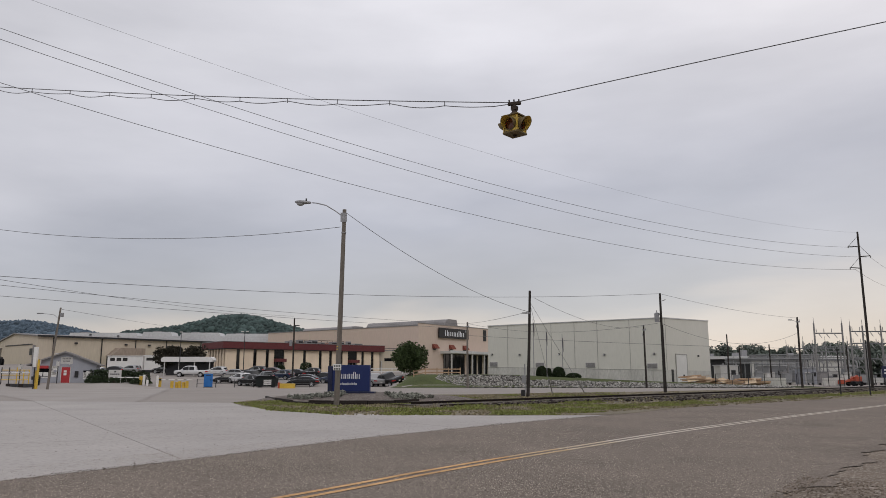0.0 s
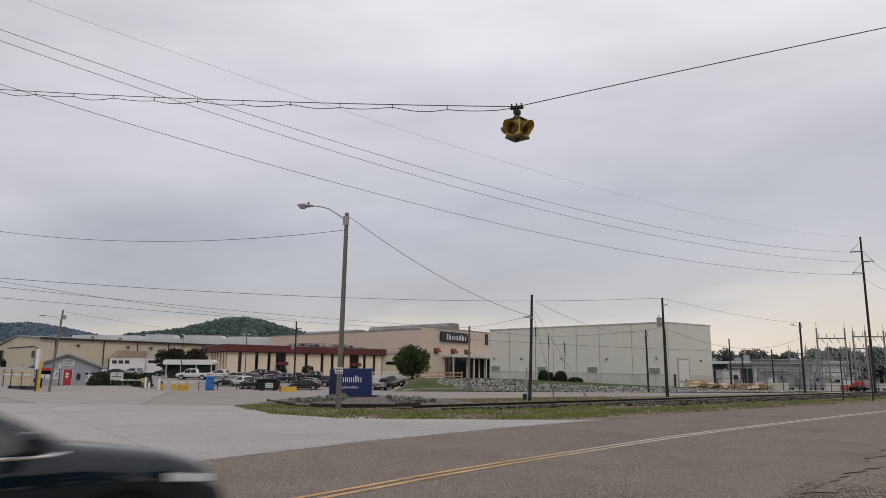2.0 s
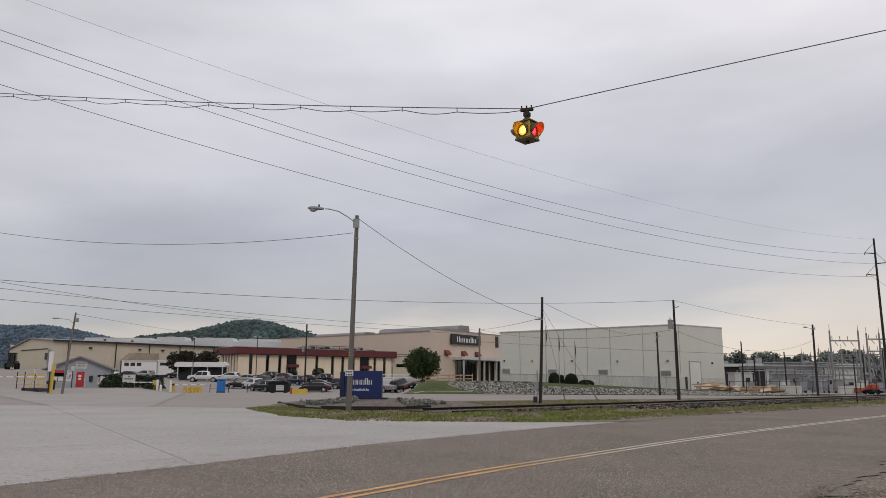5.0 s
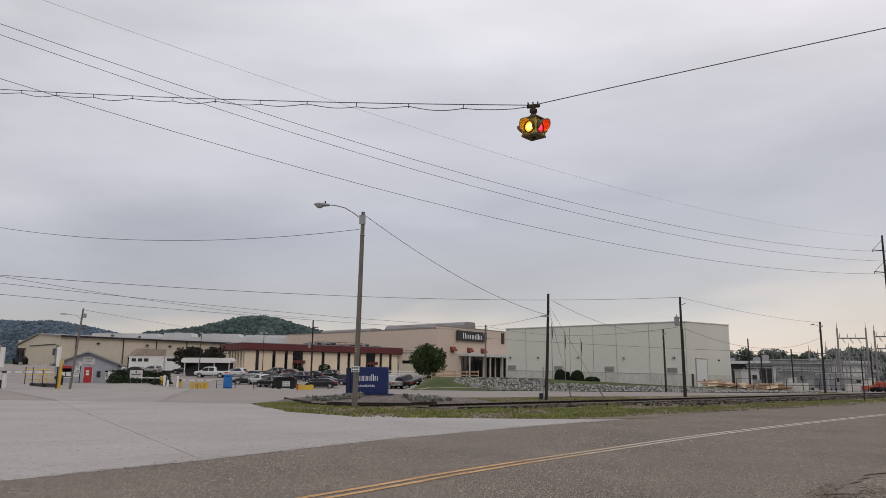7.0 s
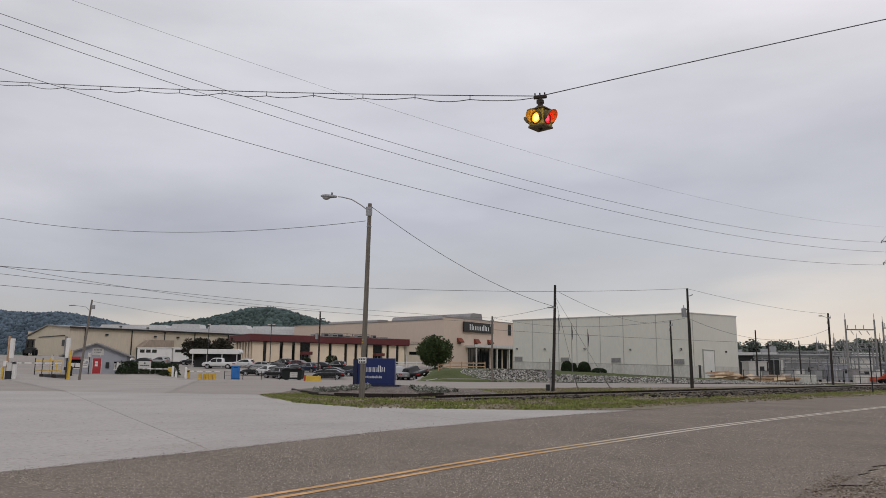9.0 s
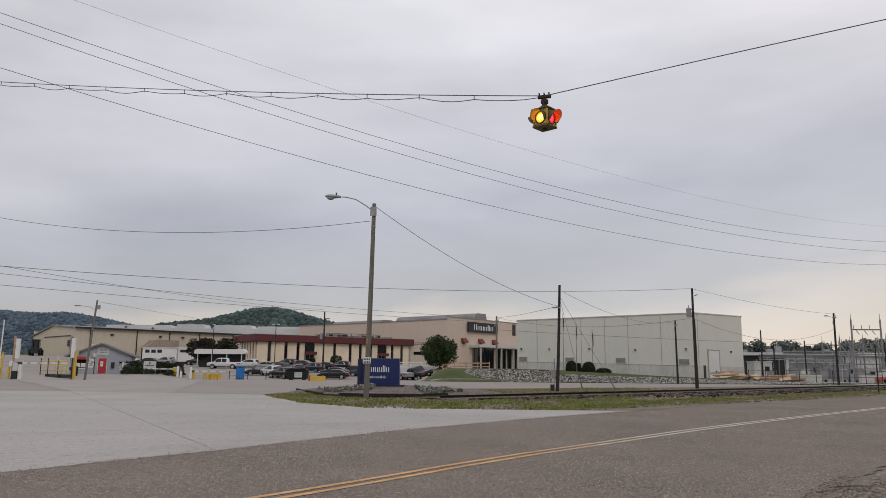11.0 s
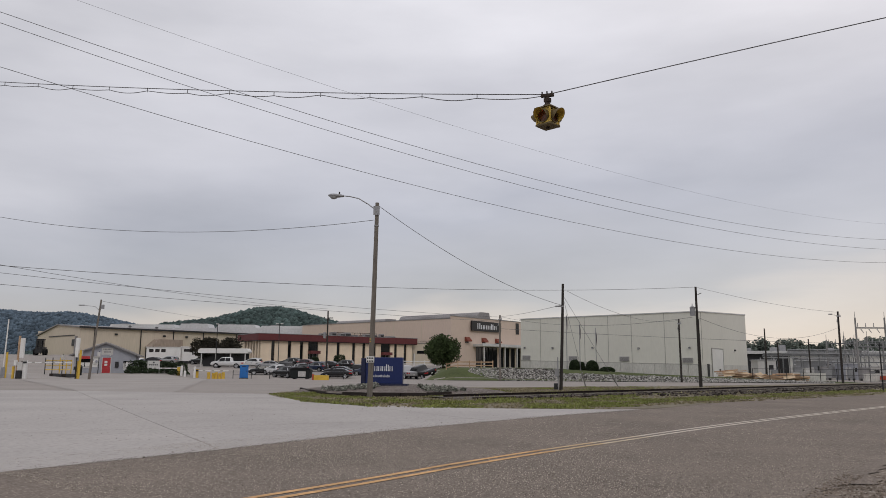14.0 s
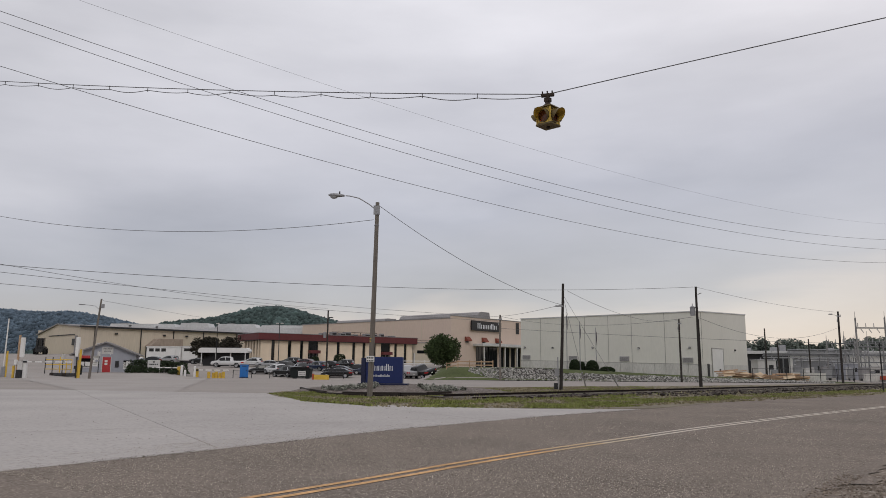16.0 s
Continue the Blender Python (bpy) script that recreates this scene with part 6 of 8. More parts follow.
def vehicle(kind, name, m, paint, label, group=""):
    wb, wr, hw = BASE[kind]
    car = thing(name, m, label, "car" if kind != "pickup" else "pickup truck", group)
    bm = B()
    rings = []
    pr = PROFILES[kind]
    xs = []
    for a, b in zip(pr, pr[1:]):
        xs.append(a[0])
    xs.append(pr[-1][0])
    for x in xs:
        zl, zb, zt = profile_at(kind, x)
        w = half_width(kind, x)
        (bw, bz), (tw, tz) = upper(kind, x)
        side = [(0, zl), (w * .84, zl), (w * .95, zl + .08), (w, zl + (zb - zl) * .42), (w * 1.0, zl + (zb - zl) * .62), (w * .985, zb - .06), (bw, bz), (tw, tz), (tw * .86, zt), (0, zt + .012)]
        ring_ = [bm.verts.new((x, y, z)) for y, z in side] + [bm.verts.new((x, -y, z)) for y, z in side[-2:0:-1]]
        rings.append(ring_)
    n = len(rings[0])
    for a, b in zip(rings, rings[1:]):
        for k in range(n):
            bm.faces.new((a[k], a[(k + 1) % n], b[(k + 1) % n], b[k]))
    bm.faces.new(rings[0])
    bm.faces.new(rings[-1][::-1])
    body = part("body", bm, paint, car, smooth=True)
    # side glass follows the cabin
    if kind == "sedan":
        panes, screen, rear = [(-.05, .95), (1.03, 2.2)], (1.84, 2.46), (-.32, .16)
    else:
        panes, screen, rear = [(1.12, 1.95), (2.03, 3.15)], (2.74, 3.32), None
    for s in (-1, 1):
        for a, c in panes:
            g = B()
            lo, hi = [], []
            for k in range(9):
                x = a + (c - a) * k / 8
                (bw, bz), (tw, tz) = upper(kind, x)
                q0, q1 = .07, .90
                lo.append(g.verts.new((x, s * (bw + (tw - bw) * q0 + .008), bz + (tz - bz) * q0)))
                hi.append(g.verts.new((x, s * (bw + (tw - bw) * q1 + .008), bz + (tz - bz) * q1)))
            for k in range(8):
                g.faces.new((lo[k], lo[k + 1], hi[k + 1], hi[k]))
            part("side_window", g, M["glass"], body)
    for q in (screen, rear):
        if q:
            g = B()
            prev = None
            for k in range(6):
                x = q[0] + (q[1] - q[0]) * k / 5
                (bw, bz), (tw, tz) = upper(kind, x)
                zt = profile_at(kind, x)[2]
                row = [g.verts.new((x + (.008 if q is screen else -.008), y * tw * .9, zt + .016)) for y in (-1, -.5, 0, .5, 1)]
                if prev:
                    for i in range(4):
                        g.faces.new((prev[i], row[i], row[i + 1], prev[i + 1]))
                prev = row
            part("windscreen" if q is screen else "rear_window", g, M["glass"], body)
    # wheels on flat dark discs that imitate arches and the shade inside
    for x in (0.0, wb):
        for s in (-1, 1):
            w = half_width(kind, x)
            part("wheel_arch", tube(B(), (x, s * (w - .06), wr + .02), (x, s * (w + .012), wr + .02), wr + .075, wr + .065, 24), M["cladding"], body)
            wh = B()
            y0, y1 = s * (w - .2), s * (w + .02)
            tube(wh, (0, y0, 0), (0, y1, 0), wr, wr - .012, 28)
            wheel = part("wheel", wh, M["tyre"], car, m=pose(x, 0, wr))
            # flat black disc imitates the shade behind the spokes
            rm = B()
            tube(rm, (0, y1, 0), (0, y1 + s * .006, 0), wr * .79, wr * .77, 24)
            rim_dark = part("rim_well", rm, M["cladding"], wheel)
            sp = B()
            for k in range(5):
                a = 2 * math.pi * k / 5 + .3
                for da in (-.13, .13):
                    c0, c1 = a + da * 2.2, a + da
                    p0 = (math.cos(c0) * wr * .14, y1 + s * .012, math.sin(c0) * wr * .14)
                    p1 = (math.cos(c1) * wr * .75, y1 + s * .012, math.sin(c1) * wr * .75)
                    tube(sp, p0, p1, .034, .028, 6)
            tube(sp, (0, y1, 0), (0, y1 + s * .03, 0), wr * .17, wr * .14, 12)
            sp2 = ring(wr * .73, wr * .80, -.012, .012, 0, 24)
            part("spokes", sp, M["rim"], wheel, "bright alloy spokes")
            part("rim", sp2, M["rim"], wheel, m=pose(0, y1 + s * .008, 0))
    x0, x1 = pr[0][0], pr[-1][0]
    w0 = half_width(kind, x0 + .1)
    for s in (-1, 1):
        # tail lamps wrap round the corner
        tl = B()
        z = .78 if kind == "sedan" else .95
        pts = [(x0 - .02, s * w0 * .52), (x0 - .02, s * w0 * .82), (x0 + .02, s * w0 * .97), (x0 + .16, s * (half_width(kind, x0 + .16) + .02)), (x0 + .46, s * (half_width(kind, x0 + .46) + .008)), (x0 + .46, s * w0 * .7), (x0 + .15, s * w0 * .4)]
        pts[0] = (x0 - .02, s * w0 * .72)
        bot, top = [], []
        for x, y in pts:
            q = min(1.0, max(0.0, (abs(y) / w0 - .4) / .55))
            bot.append(tl.verts.new((x, y, z - (.03 + .05 * q if kind != "pickup" else .12))))
            top.append(tl.verts.new((x, y, z + .045 + .015 * q)))
        tl.faces.new(bot)
        tl.faces.new(top[::-1])
        for i in range(7):
            tl.faces.new((bot[i], bot[(i + 1) % 7], top[(i + 1) % 7], top[i]))
        part("tail_light", tl, M["tail"], body, "red tail light")
        part("headlight", box(B(), x1 - .42, x1 - .10, min(s * w0 * .52, s * w0 * .86), max(s * w0 * .52, s * w0 * .86), .70, .82, .02), M["lamp_clear"], body)
        mx = {"sedan": 2.1, "pickup": 3.0}[kind]
        (bw, bz), _ = upper(kind, mx)
        part("door_mirror", box(B(), mx - .08, mx + .07, min(s * (bw + .02), s * (bw + .24)), max(s * (bw + .02), s * (bw + .24)), bz + .02, bz + .17, .04), paint, body)
    part("number_plate", box(B(), x0 - .03, x0 - .004, -.16, .16, .62, .76, .01), M["white_dull"], body, "pale number plate with plain bars")
    return car


# ---- the passing vehicle ----
# x forward from the rear axle: centre-line height of the upper body, of its belt, of its floor
SUV_TOP = [(-.97, .62), (-.965, .80), (-.945, .95), (-.92, 1.04), (-.86, 1.12), (-.76, 1.27), (-.66, 1.43), (-.58, 1.555), (-.48, 1.605), (-.2, 1.635), (.3, 1.655), (.7, 1.66), (1.1, 1.635), (1.4, 1.575), (1.7, 1.455), (2.0, 1.305),
           (2.3, 1.155), (2.42, 1.10), (2.70, 1.065), (3.1, 1.01), (3.35, .94), (3.52, .86), (3.62, .77), (3.68, .66)]
SUV_BELT = [(-.97, .60), (-.95, .86), (-.90, 1.02), (-.70, 1.08), (0, 1.065), (1.0, 1.035), (2.0, 1.01), (2.5, 1.0), (3.1, .945), (3.4, .87), (3.6, .74), (3.68, .64)]
SUV_FLOOR = [(-.97, .50), (-.9, .36), (-.6, .27), (0, .25), (2.8, .24), (3.3, .24), (3.55, .28), (3.68, .42)]


def along(table, x):
    """The value of a table at x, eased between its rows."""
    if x <= table[0][0]:
        return table[0][1]
    for (xa, va), (xb, vb) in zip(table, table[1:]):
        if x <= xb:
            return va + (vb - va) * (x - xa) / (xb - xa)
    return table[-1][1]


def suv_half(x):
    """Half width of the body at x, rounded in at nose and tail."""
    r, f = max(0.0, 1 - (x + .97) / .55), max(0.0, 1 - (3.68 - x) / .95)
    return 0.918 * (1 - .10 * r ** 2.6 - .26 * f ** 2.2)


def suv_section(x):
    """Half of the section at x, from the floor to the roof."""
    zf, zb, zt = along(SUV_FLOOR, x), along(SUV_BELT, x), along(SUV_TOP, x)
    w = suv_half(x)
    zb = min(zb, zt - .012)
    d = max(0.0, zt - zb)
    cab = min(1.0, d / .45)
    # the roof edge leans in, the bonnet edge only rounds over
    tw = w * (.955 - .275 * cab)
    ze = zt - .035 - .045 * cab
    ze = max(zb + .003, ze)
    h = zb - zf
    pts = [(0, zf), (w * .80, zf), (w * .93, zf + h * .05), (w * .985, zf + h * .16), (w * .972, zf + h * .34), (w * .978, zf + h * .52), (w * .997, zf + h * .70), (w * 1.0, zf + h * .80), (w * .985, zf + h * .90), (w * .945, zb)]
    bw = w * .945
    for q in (.12, .5, .88, 1.0):
        bulge = .022 * cab * math.sin(math.pi * q)
        pts.append((bw + (tw - bw) * q + bulge, zb + (ze - zb) * q))
    pts += [(tw * .955, ze + (zt - ze) * .55), (tw * .80, ze + (zt - ze) * .86), (tw * .45, zt - .006 * cab), (0, zt)]
    return pts


def suv_y(x, z):
    """Half width of the skin at x and height z, for the side."""
    best = 0.0
    pts = suv_section(x)
    for (ya, za), (yb, zb) in zip(pts[1:], pts[2:]):
        if min(za, zb) - 1e-6 <= z <= max(za, zb) + 1e-6:
            t = 0.5 if abs(zb - za) < 1e-6 else (z - za) / (zb - za)
            best = max(best, ya + (yb - ya) * t)
    return best or pts[9][0]


def suv_strip(s, lo, hi, out=.006, n=18, m=5):
    """A thin panel on the flank between two outlines, each a table of x and height."""
    bm = B()
    x0, x1 = lo[0][0], lo[-1][0]
    prev = None
    for i in range(n + 1):
        x = x0 + (x1 - x0) * i / n
        za, zb = along(lo, x), along(hi, x)
        row = []
        for k in range(m + 1):
            z = za + (zb - za) * k / m
            row.append(bm.verts.new((x, s * (suv_y(x, z) + out), z)))
        if prev:
            for k in range(m):
                bm.faces.new((prev[k], row[k], row[k + 1], prev[k + 1]))
        prev = row
    return bm


def suv_line(s, pts, r, out=.006, n=24):
    """A bead along a line of x and height on the flank."""
    q = []
    for i in range(n + 1):
        t = (len(pts) - 1) * i / n
        k = min(int(t), len(pts) - 2)
        f = t - k
        px, pz = pts[k][0] + (pts[k + 1][0] - pts[k][0]) * f, pts[k][1] + (pts[k + 1][1] - pts[k][1]) * f
        q.append((px, s * (suv_y(px, pz) + out), pz))
    return chain(B(), q, r, 6)


def suv_wheel(car, x, s):
    wr = .362
    w = suv_half(x)
    y1 = s * (w + .014)
    hub = part("wheel", wheel_tyre(wr, .225, s), M["tyre"], car, m=pose(x, y1 - s * .1125, wr))
    f = s * .1125
    rm = B()
    # black disc set in the rim for the shade between spokes
    tube(rm, (0, f - s * .05, 0), (0, f - s * .045, 0), wr * .74, wr * .74, 32)
    part("rim_well", rm, M["cladding"], hub)
    part("rim", ring(wr * .69, wr * .755, -.02, .008, 0, 36), M["rim"], hub, m=pose(0, f - s * .008, 0))
    sp = B()
    for k in range(5):
        a = 2 * math.pi * k / 5 + .3
        for side in (-1, 1):
            a0, a1 = a + side * .30, a + side * .16
            c0, c1 = .16 * wr, .72 * wr
            u = Vector((-math.sin(a), 0, math.cos(a)))
            quad = []
            for aa, rr, wd, dy in ((a0, c0, .020, .0), (a1, c1, .030, .012)):
                p = Vector((math.cos(aa) * rr, f - s * (.012 - dy), math.sin(aa) * rr))
                quad.append([sp.verts.new(p + u * wd * g + Vector((0, -s * e, 0))) for g, e in ((-1, .02), (-.7, 0), (.7, 0), (1, .02))])
            for g in range(3):
                sp.faces.new((quad[0][g], quad[0][g + 1], quad[1][g + 1], quad[1][g]))
            sp.faces.new(quad[0][::-1])
            sp.faces.new(quad[1])
    tube(sp, (0, f - s * .03, 0), (0, f + s * .002, 0), wr * .20, wr * .16, 14)
    part("spokes", sp, M["rim"], hub, "bright alloy spokes")
    return hub


def wheel_tyre(wr, wide, s):
    """A tyre with rounded shoulders, its axle along y."""
    bm = B()
    shape = ((wr * .72, -.5), (wr * .93, -.5), (wr * .985, -.40), (wr, -.22), (wr, .22), (wr * .985, .40), (wr * .93, .5), (wr * .72, .5))
    n = 36
    rings = [[bm.verts.new((r * math.cos(2 * math.pi * k / n), v * wide, r * math.sin(2 * math.pi * k / n))) for k in range(n)] for r, v in shape]
    for a, b in zip(rings, rings[1:] + rings[:1]):
        for k in range(n):
            bm.faces.new((a[k], a[(k + 1) % n], b[(k + 1) % n], b[k]))
    return bm


def compact_suv(name, m, paint, label, group=""):
    car = thing(name, m, label, "car", group)
    bm = B()
    xs = sorted({round(-.97 + 4.65 * k / 62, 4) for k in range(63)} | {round(p[0], 4) for p in SUV_TOP})
    rings = []
    for x in xs:
        h = suv_section(x)
        rings.append([bm.verts.new((x, y, z)) for y, z in h] + [bm.verts.new((x, -y, z)) for y, z in h[-2:0:-1]])
    n = len(rings[0])
    for a, b in zip(rings, rings[1:]):
        for k in range(n):
            bm.faces.new((a[k], a[(k + 1) % n], b[(k + 1) % n], b[k]))
    bm.faces.new(rings[0])
    bm.faces.new(rings[-1][::-1])
    body = part("body", bm, paint, car, smooth=True)

    def screen(x0, x1, share_w, out, rows=8):
        g = B()
        prev = None
        for k in range(rows + 1):
            x = x0 + (x1 - x0) * k / rows
            sec = suv_section(x)
            tw = sec[13][0] * share_w
            row = []
            for i in range(9):
                y = tw * (i / 4 - 1)
                top = sec[14:][::-1]
                z = along([(p[0], p[1]) for p in top], abs(y))
                row.append(g.verts.new((x + out[0], y, z + out[1])))
            if prev:
                for i in range(8):
                    g.faces.new((prev[i], row[i], row[i + 1], prev[i + 1]))
            prev = row
        return g
    part("windscreen", screen(1.42, 2.36, .93, (.006, .010)), M["glass"], body, smooth=True)
    part("rear_window", screen(-.875, -.605, 1.0, (-.010, .006)), M["glass_rear"], body, smooth=True)
    for s in (-1, 1):
        # front and rear door glass, and the dark quarter glass that wraps to the tailgate
        part("side_window", suv_strip(s, [(1.10, 1.065), (2.16, 1.045)], [(1.10, 1.525), (1.35, 1.495), (1.65, 1.37), (1.95, 1.205), (2.16, 1.07)]), M["glass_car"], body, smooth=True)
        part("side_window", suv_strip(s, [(.06, 1.10), (.18, 1.075), (1.02, 1.065)], [(.06, 1.20), (.30, 1.515), (.7, 1.54), (1.02, 1.53)]), M["glass"], body, smooth=True)
        part("door_pillar", suv_strip(s, [(1.02, 1.065), (1.10, 1.065)], [(1.02, 1.53), (1.10, 1.525)], .007, 2), M["cladding"], body)
        part("quarter_window", suv_strip(s, [(-.82, 1.15), (-.5, 1.155), (-.18, 1.245)], [(-.82, 1.165), (-.64, 1.44), (-.48, 1.51), (-.30, 1.45), (-.18, 1.26)], .006, 14), M["glass"], body, smooth=True)
        # bright trim: a blade up the rear pillar, a line along the belt
        part("quarter_trim", suv_strip(s, [(-.17, 1.075), (.02, 1.07), (.17, 1.25), (.31, 1.51)], [(-.17, 1.09), (.0, 1.235), (.14, 1.45), (.31, 1.54)], .010, 14, 2), M["trim_satin"], body, "satin bright pillar blade")
        part("window_trim", suv_line(s, [(-.16, 1.078), (.2, 1.058), (1.1, 1.045), (2.20, 1.028), (2.32, 1.045)], .013, .004), M["chrome"], body, "chrome window trim")
        # roof rail on two feet
        pts = []
        for k in range(15):
            x = -.42 + 1.85 * k / 14
            sec = suv_section(x)
            pts.append((x, s * (sec[14][0] - .03), sec[14][1] + .008 + .045 * min(1.0, 4.5 * math.sin(math.pi * k / 14))))
        part("roof_rail", chain(B(), pts, .021, 8), M["trim_satin"], body, "bright roof rail", smooth=True)
        # black lower cladding, bright sill line, door shuts and handles
        part("sill", suv_strip(s, [(.44, .285), (2.28, .285)], [(.44, .43), (2.28, .41)], .010, 12, 3), M["cladding"], body)
        part("sill_trim", suv_line(s, [(.46, .375), (2.27, .355)], .010, .012), M["chrome"], body, "chrome sill trim")
        for pts in ([(1.10, .46), (1.10, 1.05)], [(2.27, .44), (2.31, .70), (2.22, 1.02)], [(.40, .62), (.20, .84), (.08, 1.06)], [(.46, .46), (.40, .62)], [(.46, .455), (2.30, .44)]):
            part("door_gap", suv_line(s, pts, .006, -.0025, 12), M["cladding"], body)
        for x in (.24, 1.22):
            part("door_handle", suv_line(s, [(x, .945), (x + .10, .95), (x + .21, .943)], .017, .018, 8), paint, body, smooth=True)
        part("fender_badge", suv_line(s, [(2.42, .70), (2.62, .71)], .012, .002, 4), M["chrome"], body)
        for x in (0.0, 2.725):
            arch = B()
            rows = []
            for k in range(25):
                a = radians(-14) + radians(208) * k / 24
                row = []
                for rr, o in ((.385, -.10), (.385, .004), (.415, .012), (.445, .004)):
                    px, pz = x + rr * math.cos(a), .36 + rr * math.sin(a)
                    row.append(arch.verts.new((px, s * ((suv_y(px, max(pz, .30)) if o > -.05 else suv_half(x) - .02) + o), pz)))
                rows.append(row)
            for a_, b_ in zip(rows, rows[1:]):
                for i in range(3):
                    arch.faces.new((a_[i], b_[i], b_[i + 1], a_[i + 1]))
            part("arch_cladding", arch, M["cladding"], body, "black wheel arch cladding", smooth=True)
            # the body is uncut; a flat black disc imitates the shaded well
            part("wheel_well", tube(B(), (x, s * (suv_half(x) - .3), .365), (x, s * (suv_half(x) + .004), .365), .392, .392, 32), M["cladding"], body)
            suv_wheel(car, x, s)
        # tail lamp round the corner: red, with a pale bar along its top
        lo = [(-.955, .94), (-.86, .915), (-.72, .955), (-.63, 1.02)]
        hi = [(-.955, 1.07), (-.86, 1.095), (-.72, 1.105), (-.63, 1.10)]
        part("tail_light", suv_strip(s, lo, hi, .012, 12, 3), M["tail"], body, "red tail light", smooth=True)
        tl = B()
        rows = []
        for k in range(9):
            t = k / 8
            y = .43 + (.855 - .43) * t
            xx = -.955 + .055 * t ** 3
            rows.append([tl.verts.new((xx - .012, s * y, .99 - .06 * t)), tl.verts.new((xx - .018, s * y, 1.01)), tl.verts.new((xx + .008, s * y, 1.035 + .06 * t)), tl.verts.new((xx + .07, s * y, 1.04 + .065 * t))])
        for a_, b_ in zip(rows, rows[1:]):
            for i in range(3):
                tl.faces.new((a_[i], b_[i], b_[i + 1], a_[i + 1]))
        lamp = part("tail_light", tl, M["tail"], body, "red tail light", smooth=True)
        part("reversing_lamp", box(B(), -.978, -.962, min(s * .47, s * .78), max(s * .47, s * .78), 1.01, 1.05, .004), M["lamp_clear"], lamp)
        part("bumper_reflector", box(B(), -.972, -.93, min(s * .66, s * .80), max(s * .66, s * .80), .545, .575, .006), M["tail"], body, "red bumper reflector")
        part("headlight", suv_strip(s, [(3.05, .80), (3.5, .745)], [(3.05, .86), (3.5, .80)], .008, 8, 2), M["lamp_clear"], body)
        # mirror on its foot
        mr = box(B(), 2.0, 2.13, min(s * .93, s * 1.11), max(s * .93, s * 1.11), 1.06, 1.20, .045)
        part("door_mirror", mr, paint, body, smooth=True)
        part("mirror_foot", box(B(), 2.03, 2.09, min(s * .84, s * .95), max(s * .84, s * .95), 1.045, 1.09, .012), M["cladding"], body)
        part("exhaust_tip", tube(B(), (-.93, s * .52, .33), (-.84, s * .52, .33), .045, .045, 14), M["dark_metal"], body)
    pl = part("number_plate", box(B(), -.985, -.970, -.16, .16, .79, .94, .006), M["white"], body, "pale number plate with plain bars")
    for k in range(6):
        part("bar", box(B(), -.988, -.985, -.125 + k * .045, -.097 + k * .045, .835, .895), M["paint_blue"], pl)
    # tailgate crease and plate recess, bumper of black plastic with a bright strip
    part("tailgate_trim", box(B(), -.978, -.93, -.42, .42, .955, .985, .008), M["cladding"], body)
    part("badge", prism(B(), [(-.09, 1.005), (-.03, 1.005), (-.03, .99), (.03, .99), (.03, 1.005), (.09, 1.005), (.09, 1.03), (.03, 1.03), (.03, 1.045), (-.03, 1.045), (-.03, 1.03), (-.09, 1.03)], -.01, .01), M["chrome"], body, m=pose(-.955, 0, 0, 0, 0, 90))
    rows, bm = [], B()
    for k in range(25):
        y = -.86 + 1.72 * k / 24
        c = .11 * abs(y / .86) ** 4
        rows.append([bm.verts.new((x + c, y, z)) for x, z in ((-.90, .27), (-.965, .36), (-1.0, .45), (-.995, .54), (-.965, .60), (-.90, .62))])
    for a_, b_ in zip(rows, rows[1:]):
        for i in range(5):
            bm.faces.new((a_[i], b_[i], b_[i + 1], a_[i + 1]))
    part("lower_bumper", bm, M["cladding"], body, "black plastic rear bumper", smooth=True)
    pts = [(-1.006 + .11 * abs(y / .86) ** 4, y, .475 + .02 * abs(y / .8) ** 2) for y in [-.86 + .1075 * k for k in range(17)]]
    part("chrome_strip", chain(B(), pts, .021, 8), M["chrome"], body, "chrome bumper strip", smooth=True)
    # the roof runs on into a lip over the rear window, black beneath
    bm, rows = B(), []
    for k in range(13):
        u = k / 6 - 1
        e = abs(u) ** 2.5
        rows.append([bm.verts.new((x + .10 * e, .585 * u, z - .075 * e)) for x, z in ((-.30, 1.632), (-.48, 1.612), (-.66, 1.578), (-.70, 1.560), (-.69, 1.542), (-.58, 1.545))])
    for a_, b_ in zip(rows, rows[1:]):
        for i in range(5):
            bm.faces.new((a_[i], b_[i], b_[i + 1], a_[i + 1]))
    part("spoiler", bm, paint, body, "body-coloured roof spoiler", smooth=True)
    part("spoiler_underside", box(B(), -.685, -.575, -.53, .53, 1.475, 1.538, .01), M["cladding"], body)
    part("rear_wiper", prism(B(), [(-.24, 1.15), (.24, 1.145), (.25, 1.175), (-.02, 1.20), (-.24, 1.185)], -.012, .012), M["cladding"], body, m=pose(-.865, 0, 0, 0, 0, 90))
    part("antenna_fin", prism(B(), [(-.02, 1.635), (.18, 1.645), (.02, 1.71)], -.02, .02), paint, body)
    part("grille", box(B(), 3.62, 3.69, -.48, .48, .42, .66, .02), M["cladding"], body)
    # the tail is bowed in plan: its corners lie further forward than its middle
    for o in (body, *body.children_recursive):
        for v in o.data.vertices:
            if v.co.x < -.3:
                v.co.x += .17 * min(1.0, abs(v.co.y) / .92) ** 2.6 * ((-.3 - v.co.x) / .67) ** 1.5
    return car


SUV_HEAD = 50.5
SUV = compact_suv("passing_suv", pose(-40, -40, .024, 0, 0, SUV_HEAD), M["paint_dark"], "dark slate compact SUV driving along the road")


